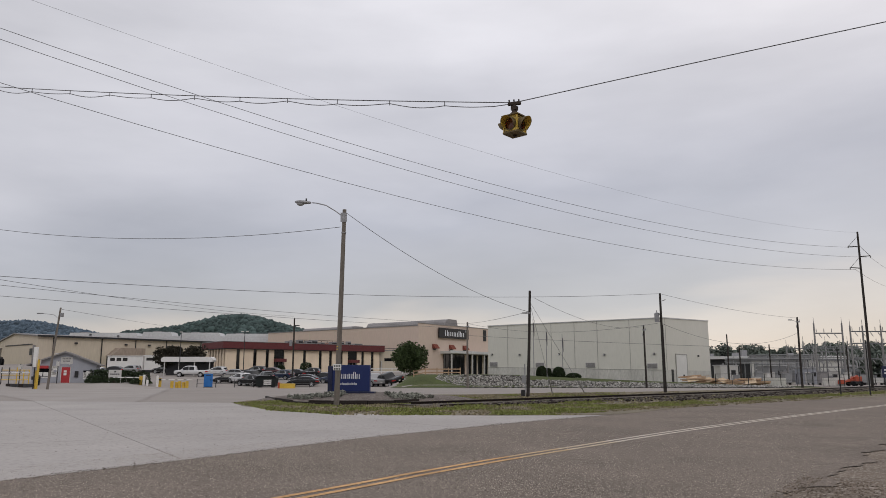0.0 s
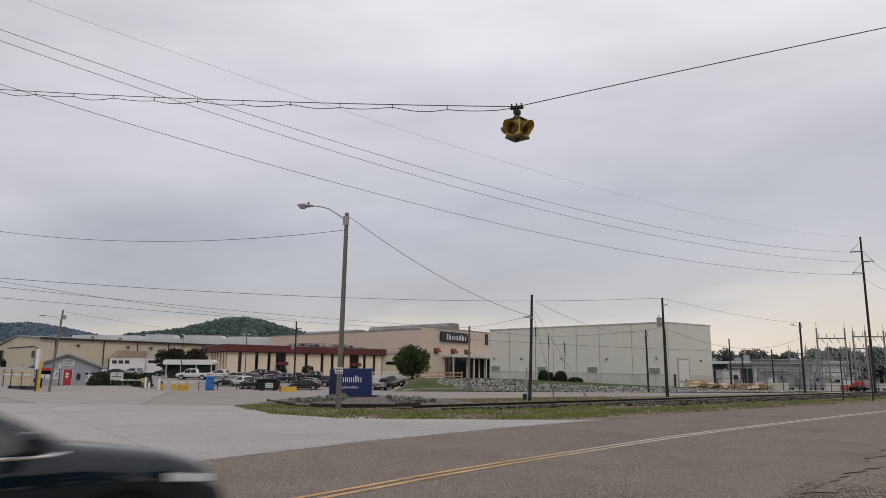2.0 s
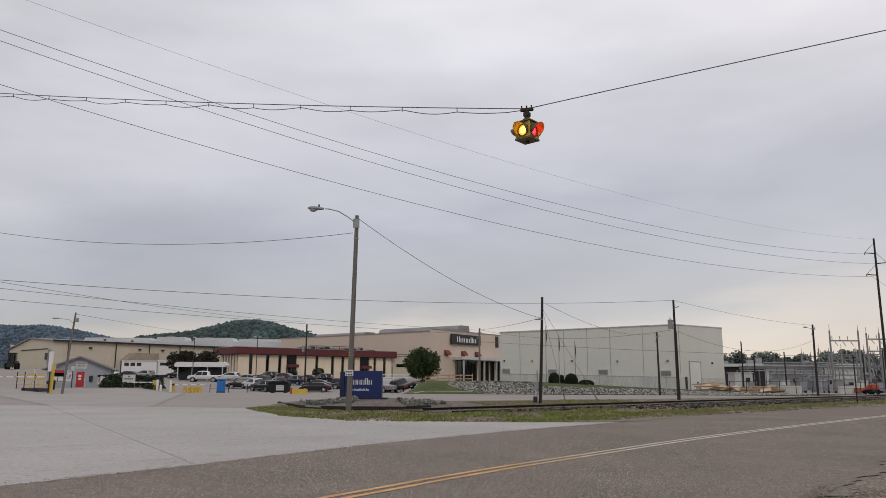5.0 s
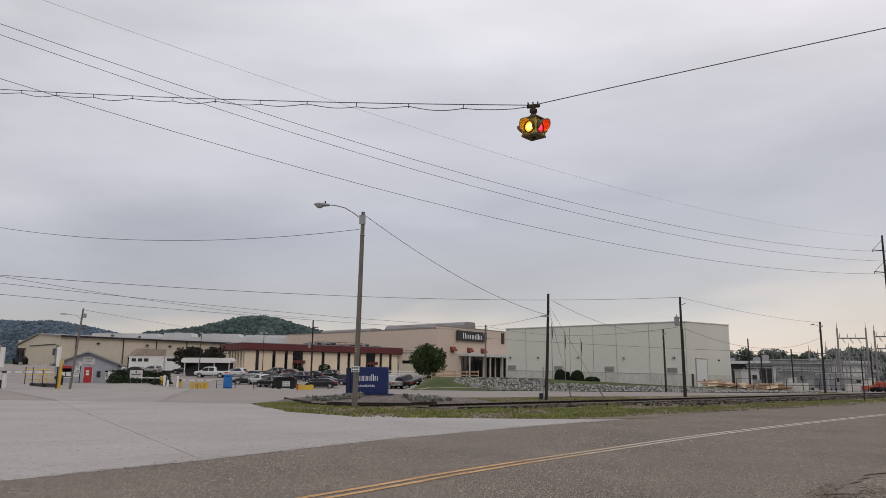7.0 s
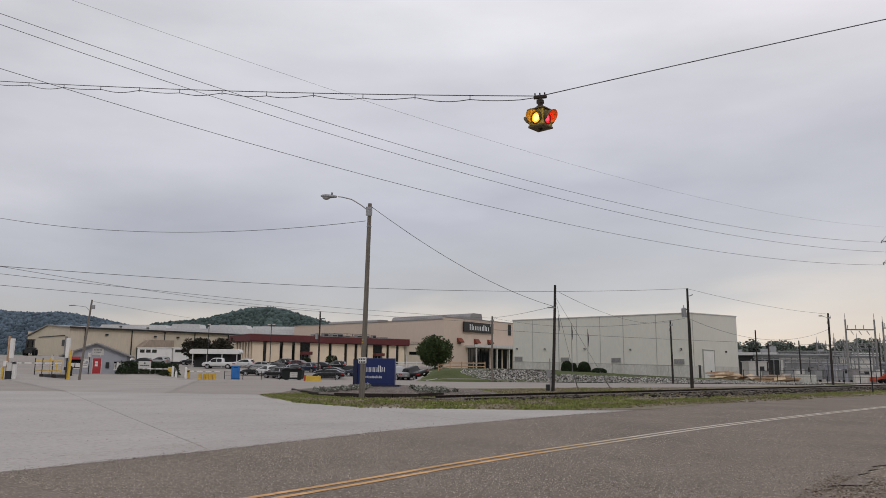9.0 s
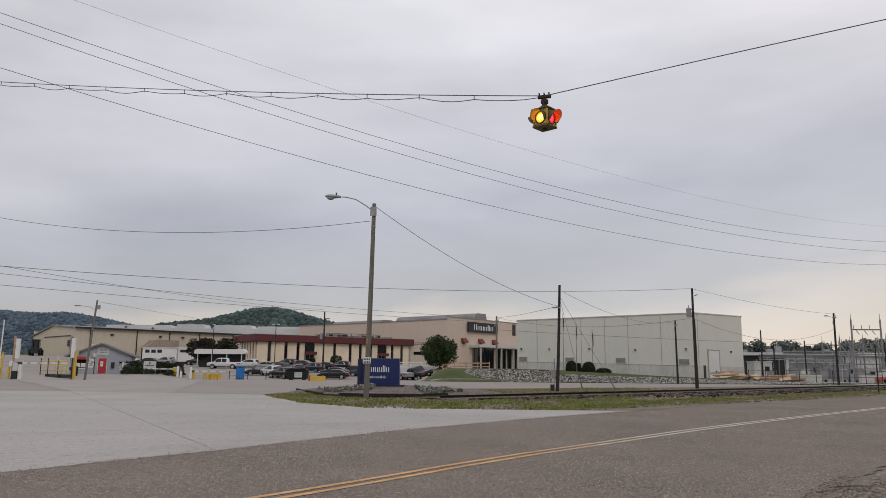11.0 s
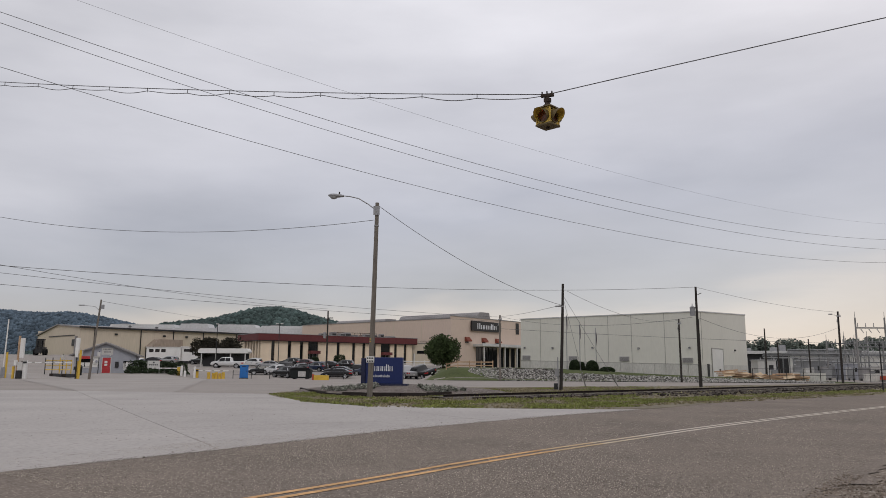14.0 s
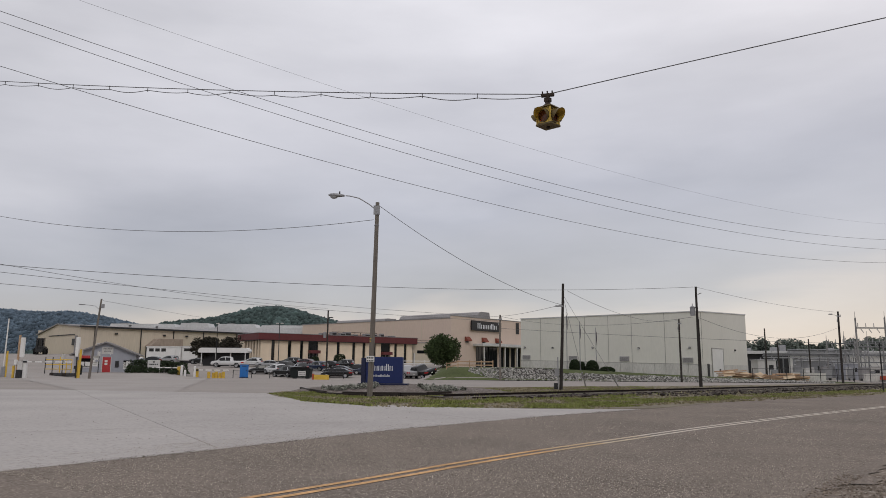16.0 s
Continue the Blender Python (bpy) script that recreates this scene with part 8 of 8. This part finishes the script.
    # a loader far back in the yard
    t = thing("wheel_loader", pose(-94.6, 157.5, height(-94.6, 157.5), 0, 0, -70), "dark wheel loader parked in the yard", "loader")
    t.scale = (.92, .92, .92)
    for s_ in (-.45, .45):
        part("mast_rail", box(B(), 2.25, 2.45, s_ - .09, s_ + .09, .3, 3.3, .02), M["dark_metal"], t)
        part("fork", box(B(), 2.45, 3.7, s_ - .07, s_ + .07, .22, .3), M["dark_metal"], t)
    part("cab", box(B(), .2, 1.9, -.8, .8, 1.5, 3.6, .08), M["glass"], t)
    part("body", box(B(), -1.6, 2.2, -.9, .9, .8, 1.9, .1), M["dark_metal"], t)
    part("cab_roof", box(B(), .1, 2.0, -.9, .9, 3.6, 3.75, .03), M["dark_metal"], t)
    part("side_plate", box(B(), -1.2, .1, -.94, -.9, 1.1, 1.7, .01), M["safety"], t)
    for x in (-1.0, 1.7):
        for s_ in (-1, 1):
            part("wheel", tube(B(), (x, s_ * .75, .75), (x, s_ * 1.2, .75), .75, .72, 18), M["tyre"], t)
    part("carriage", box(B(), 2.45, 2.55, -.8, .8, .5, 1.2, .02), M["dark_metal"], t)


def yard():
    """The storage yard and substation at the far end of the siding."""
    # long low plant building with a pale roof
    b = thing("low_plant_building", pose(62, 182, .1, 0, 0, -8), "long low plant building with a pale metal roof", "plant building")
    # dark wall colour stands in for shaded open bays behind the columns
    part("wall", box(B(), 0, 34, .2, 14, 0, 5.5), M["dark_metal"], b)
    part("roof", prism(B(), [(-.5, 5.5), (34.5, 5.5), (34.2, 6.2), (-.2, 6.2)], -1, 15), M["roof_w"], b)
    part("wall_panel", box(B(), 12.6, 20, 0, .2, 0, 5.2), M["white_dull"], b)
    part("wall_panel", box(B(), 20.2, 25.8, 0, .2, 0, 5.2), M["machine"], b)
    part("wall_panel", box(B(), 26, 33.8, 0, .2, 0, 5.2), M["white_dull"], b)
    for x in (3, 6, 9, 11):
        part("column", box(B(), x, x + .25, -.9, -.7, 0, 4.6), M["galv"], b)
    for x, h in ((4, .8), (10, 1.0), (12, 1.6), (23, .9)):
        part("roof_vent", box(B(), x, x + 1.4, 5, 6.4, 6.2, 6.2 + h, .05), M["galv"], b)
    # white tank shed and boxes
    specs = [(52.2, 140, 3.4, 3.0, 3.4, "white_dull", "white equipment shed in the yard"), (60, 140, 3.0, 2.6, 2.6, "galv", "grey steel equipment cabinet in the yard"),
             (57.5, 133, 4.0, 3.0, 3.2, "machine", "grey control house of the substation"), (63.5, 132, 3.0, 2.6, 2.8, "grey_block", "grey control cabinet of the substation"),
             (68, 156, 6, 3.0, 4.0, "machine", "grey switchgear house in the yard"), (78, 154, 4, 3, 2.4, "white_dull", "white storage container in the yard"), (70, 165, 8, 4, 4.2, "machine", "pale switchgear building in the yard")]
    for x, y, w, d, h, mt, lab in specs:
        c = thing("equipment_cabinet", pose(x, y, height(x, y), 0, 0, random.uniform(-12, 6)), lab, "cabinet", "yard cabinets")
        part("case", box(B(), 0, w, 0, d, 0, h, .03), M[mt], c)
        part("roof", box(B(), -.15, w + .15, -.15, d + .15, h, h + .14, .02), M["roof_w"], c)
        part("door", box(B(), w * .2, w * .2 + .95, -.04, 0, .1, min(2.15, h - .2), .01), M["white_dull"], c)
        part("louvre", box(B(), w * .6, w * .85, -.03, 0, h * .5, h * .75), M["dark_metal"], c)
    # power transformers with fins
    for x, y in ((70, 128), (67, 141), (84, 140)):
        t = thing("power_transformer", pose(x, y, height(x, y)), "pale grey power transformer with cooling fins", "transformer", "power transformers")
        part("tank", box(B(), -1.2, 1.2, -.8, .8, .3, 2.7, .05), M["machine"], t)
        part("plinth", box(B(), -1.5, 1.5, -1.1, 1.1, 0, .3), M["precast"], t)
        for k in range(8):
            part("fin", box(B(), -1.1 + k * .3, -1.02 + k * .3, -1.3, -.8, .5, 2.4), M["machine"], t)
        part("conservator", tube(B(), (-.9, 0, 3.1), (.9, 0, 3.1), .28, .28, 12), M["machine"], t)
        for k in range(3):
            part("bushing", tube(B(), (-.7 + k * .7, .3, 2.7), (-.8 + k * .8, .3, 3.9), .12, .06, 8), M["insulator"], t)
    # steel gantries
    def gantry(x0, x1, y, top, beams, label):
        g = thing("steel_gantry", pose(x0, y, 0), label, "steel gantry", "substation gantries")
        for x in x1:
            part("column", chain(B(), [(x, 0, 0), (x, 0, top * .5), (x, 0, top)], [.20, .17, .13], 8), M["pale_pole"], g, "pale tapered pole column")
            part("spike", tube(B(), (x, 0, top), (x, 0, top + 1.0), .05, .025), M["steel_sub"], g)
        for zb in beams:
            bm_ = part("beam", box(B(), x1[0], x1[-1], -.1, .1, zb - .1, zb + .1, .02), M["steel_sub"], g)
            n = int((x1[-1] - x1[0]) / 1.3)
            for k in range(n):
                x = x1[0] + .8 + k * 1.3
                part("insulator", tube(B(), (x, 0, zb - .16), (x + .35, -.2, zb - .85), .09, .05, 6), M["insulator"], bm_)
            for k in range(n):
                x = x1[0] + .4 + k * 1.3
                part("switch_post", tube(B(), (x, .1, zb + .16), (x, .1, zb + .8), .08, .05, 6), M["insulator"], bm_)
        return g
    gantry(62.9, (0, 4.75), 125, 10.4, (8.7, 5.6, 4.2), "tall galvanised substation gantry with insulators")
    gantry(69.0, (0, 2.1, 5.2, 9.0), 125, 10.0, (9.0, 7.0, 4.4), "broad galvanised substation gantry with insulators")
    gantry(64.0, (0, 5, 10, 15), 138, 7.2, (6.6, 4.6, 3.2), "lower substation gantry with switch posts")
    gantry(73.0, (0, 4.5, 9.0, 13), 150, 8.5, (7.4, 5.2), "lower substation gantry with switch posts")
    for k in range(26):
        x, y = random.uniform(56, 92), random.uniform(128, 158)
        h = random.uniform(3, 6.5)
        p = thing("insulator_post", pose(x, y, 0), "slim insulator post in the substation", "insulator post", "insulator posts")
        part("stand", tube(B(), (0, 0, 0), (0, 0, h * .7), .08, .07, 6), M["steel_sub"], p)
        part("insulator", tube(B(), (0, 0, h * .7), (0, 0, h), .13, .07, 8), M["insulator"], p)
    # pipe bridges and small switch boxes between the sheds
    for x, y, L, top in ((50.5, 132, 12.0, 4.4), (60.5, 146, 13.0, 5.4)):
        k_ = thing("pipe_rack", pose(x, y, 0, 0, 0, -4), "grey steel pipe rack on slim posts in the yard", "pipe rack", "pipe racks")
        for i in range(5):
            part("post", box(B(), L * i / 4 - .07, L * i / 4 + .07, -.07, .07, 0, top), M["steel_sub"], k_)
        for z in (top, top - .55):
            part("beam", box(B(), -.3, L + .3, -.12, .12, z - .1, z + .1, .02), M["machine"], k_)
        for i, z in enumerate((top + .2, top - .25)):
            part("pipe", chain(B(), [(-.4, -.25 + .3 * i, z), (L * .5, -.25 + .3 * i, z + .05), (L + .4, -.25 + .3 * i, z)], .11, 6), M["machine"], k_)
    q = random.Random(21)
    for i in range(16):
        x, y = 49.5 + 1.75 * i + q.uniform(-.6, .6), q.uniform(119, 129)
        w, h = q.uniform(.8, 1.7), q.uniform(1.0, 2.3)
        c = thing("switch_box", pose(x, y, height(x, y), 0, 0, q.uniform(-20, 20)), "small steel switch box on legs in the yard", "switch box", "switch boxes")
        mt = M[q.choice(("machine", "machine", "white_dull", "galv", "roof_g", "white_dull"))]
        part("case", box(B(), 0, w, 0, .7, .35, h, .03), mt, c)
        part("lid", box(B(), -.06, w + .06, -.06, .76, h, h + .07, .02), M["galv"], c)
        part("door", box(B(), w * .12, w * .88, -.03, 0, .45, h - .12, .01), mt, c)
        for u in (.08, w - .16):
            part("leg", box(B(), u, u + .08, .1, .6, 0, .35), M["dark_metal"], c)
    # chain-link fence with dark posts before the yard
    f = thing("yard_fence", pose(0, 0, 0), "dark post-and-mesh fence along the yard", "fence")
    pts = [(37.5 + 2.4 * i, 102.6 + .35 * i) for i in range(22)]
    for x, y in pts:
        part("post", tube(B(), (x, y, -.1), (x, y, 1.9), .05), M["dark_metal"], f)
    for z in (.15, 1.0, 1.85):
        part("rail", chain(B(), [(x, y, z) for x, y in pts], .03, 5), M["dark_metal"], f)
    # lumber and pallets
    r = random.Random(8)
    for x, y, w, n in ((34.6, 107.5, 3.2, 4), (36.9, 106.8, 2.6, 3), (39.0, 106.2, 2.6, 3), (40.6, 106.0, 2.0, 3), (42.4, 106.4, 2.8, 4), (44.9, 106.6, 2.0, 3)):
        s = thing("lumber_stack", pose(x, y, height(x, y), 0, 0, r.uniform(-28, 22)), "loose jumbled stack of tan lumber and cribbing", "lumber stack", "lumber stacks")
        for k in range(n):
            for j in range(4):
                part("timber", box(B(), r.uniform(-.4, .1), w + r.uniform(-.5, .4), j * .36, j * .36 + r.uniform(.15, .34), k * .2, k * .2 + r.uniform(.07, .19), .01), M["lumber"], s, m=pose(r.uniform(-.3, .3), 0, .03 * k, r.uniform(-1.5, 1.5) * k, r.uniform(-1.6, 1.0) * k, r.uniform(-14, 14) * (1 + k * .5)))
        if w > 2.5:
            part("board", box(B(), .1, 1.6, -.35, .75, 0, .06, .01), M["plywood"], s, "pale plywood sheet", m=pose(.5, -.2, .25, 34, -8, r.uniform(-20, 20)))
    for x, y in ((47.0, 109.0), (57.5, 112.5)):
        c = thing("concrete_block", pose(x, y, height(x, y), 0, 0, -8), "pale concrete block in the yard", "concrete block", "concrete blocks")
        part("block", box(B(), 0, 3.0, 0, .9, 0, 1.15, .04), M["precast"], c)
        part("cap", box(B(), .05, 2.95, .05, .85, 1.15, 1.2), M["rock"], c)
    l = thing("boom_lift", pose(60.9, 112, height(60.9, 112), 0, 0, 8), "orange boom lift folded in the yard", "boom lift")
    l.scale = (.8, .8, .8)
    part("chassis", box(B(), 0, 2.4, -.8, .8, .35, .85, .06), M["dark_metal"], l)
    part("turret", box(B(), .9, 2.3, -.7, .7, .85, 1.75, .08), M["lift"], l)
    part("boom", prism(B(), [(-1.2, .75), (-1.1, .55), (1.9, 1.7), (1.8, 2.0)], -.2, .2), M["lift"], l)
    part("boom", prism(B(), [(-1.3, .85), (-1.2, .65), (.9, 1.0), (.9, 1.25)], -.55, -.25), M["lift"], l)
    part("basket", box(B(), -1.9, -1.1, -.5, .5, .35, 1.1, .04), M["lift"], l)
    for x in (.4, 2.0):
        for s_ in (-1, 1):
            part("wheel", tube(B(), (x, s_ * .6, .42), (x, s_ * .9, .42), .42, .4, 16), M["tyre"], l)
    s = thing("yard_sign", pose(69.0, 117, height(69, 117)), "dark yard sign board with pale bars", "sign")
    part("board", box(B(), 0, 4.0, -.05, .05, 1.2, 3.0, .02), M["navy_dark"], s)
    for z, w in ((2.3, 3.0), (1.8, 3.4)):
        part("bar", box(B(), .3, w, -.06, -.05, z, z + .22), M["letter"], s)
    for x in (.3, 3.6):
        part("post", box(B(), x, x + .14, .05, .2, -.1, 2.9), M["dark_metal"], s)
    # slim poles in the yard
    for x, y, top in ((43.2, 112.5, 7.8), (43.4, 108.5, 5.6), (52.0, 118, 6.5), (61.0, 112, 6.0)):
        p = wood_pole("utility_pole", x, y, top, .13, .09, "slim dark wooden pole in the storage yard", group="utility poles")
        part("cap", tube(B(), (0, 0, top - height(x, y)), (0, 0, top - height(x, y) + .05), .1, .05), M["dark_metal"], p)


gate_area()
yard()


def motions():
    # the SUV keeps to its lane, past the camera and away down the road
    ux, uy, v = 0.636, 0.771, 22.6
    walk(SUV, [(t, pose(1.34 + ux * (v * (t - 2.4) - .7 * (2.5 - t)), 10.96 + uy * (v * (t - 2.4) - .7 * (2.5 - t)), .024, 0, 0, SUV_HEAD)) for t in (0.0, 1.0, 2.0, 2.3)] + [(t, pose(1.34 + ux * (v * (t - 2.4) - d), 10.96 + uy * (v * (t - 2.4) - d), .024, 0, 0, SUV_HEAD)) for t, d in ((2.4, .17), (2.5, .12), (2.7, .05), (3.0, 0))]
         + [(t, pose(1.34 + ux * v * (t - 2.4) + d, 10.96 + uy * v * (t - 2.4), .024, 0, 0, SUV_HEAD - h)) for t, d, h in ((3.2, .05, 0), (3.3, .14, .6), (3.5, .38, 1.8), (3.7, .64, 2.6), (4.0, 1.05, 3.0), (5.0, 2.4, 3.2))]
         + [(t, pose(1.34 + ux * v * 2.6 + 2.4 + 9.0 * (t - 5), 10.96 + uy * v * 2.6 + 9.6 * (t - 5), .024, 0, 0, 46.5)) for t in (6.0, 8.0, 12.0, 16.0)])
    # the lenses turn their lit face outwards for the flash, twice in four seconds
    for e, base in LENSES:
        rows = [(0.0, base)]
        for k in range(8):
            on, off = 2.0 * k + .10, 2.0 * k + 1.067
            for i in range(4):
                rows.append((on + i / 30, base @ pose(0, 0, 0, 0, 0, 60 * i)))
            for i in range(4):
                rows.append((off + i / 30, base @ pose(0, 0, 0, 0, 0, 180 + 60 * i)))
        rows.append((16.0, base))
        walk(e, rows)


motions()
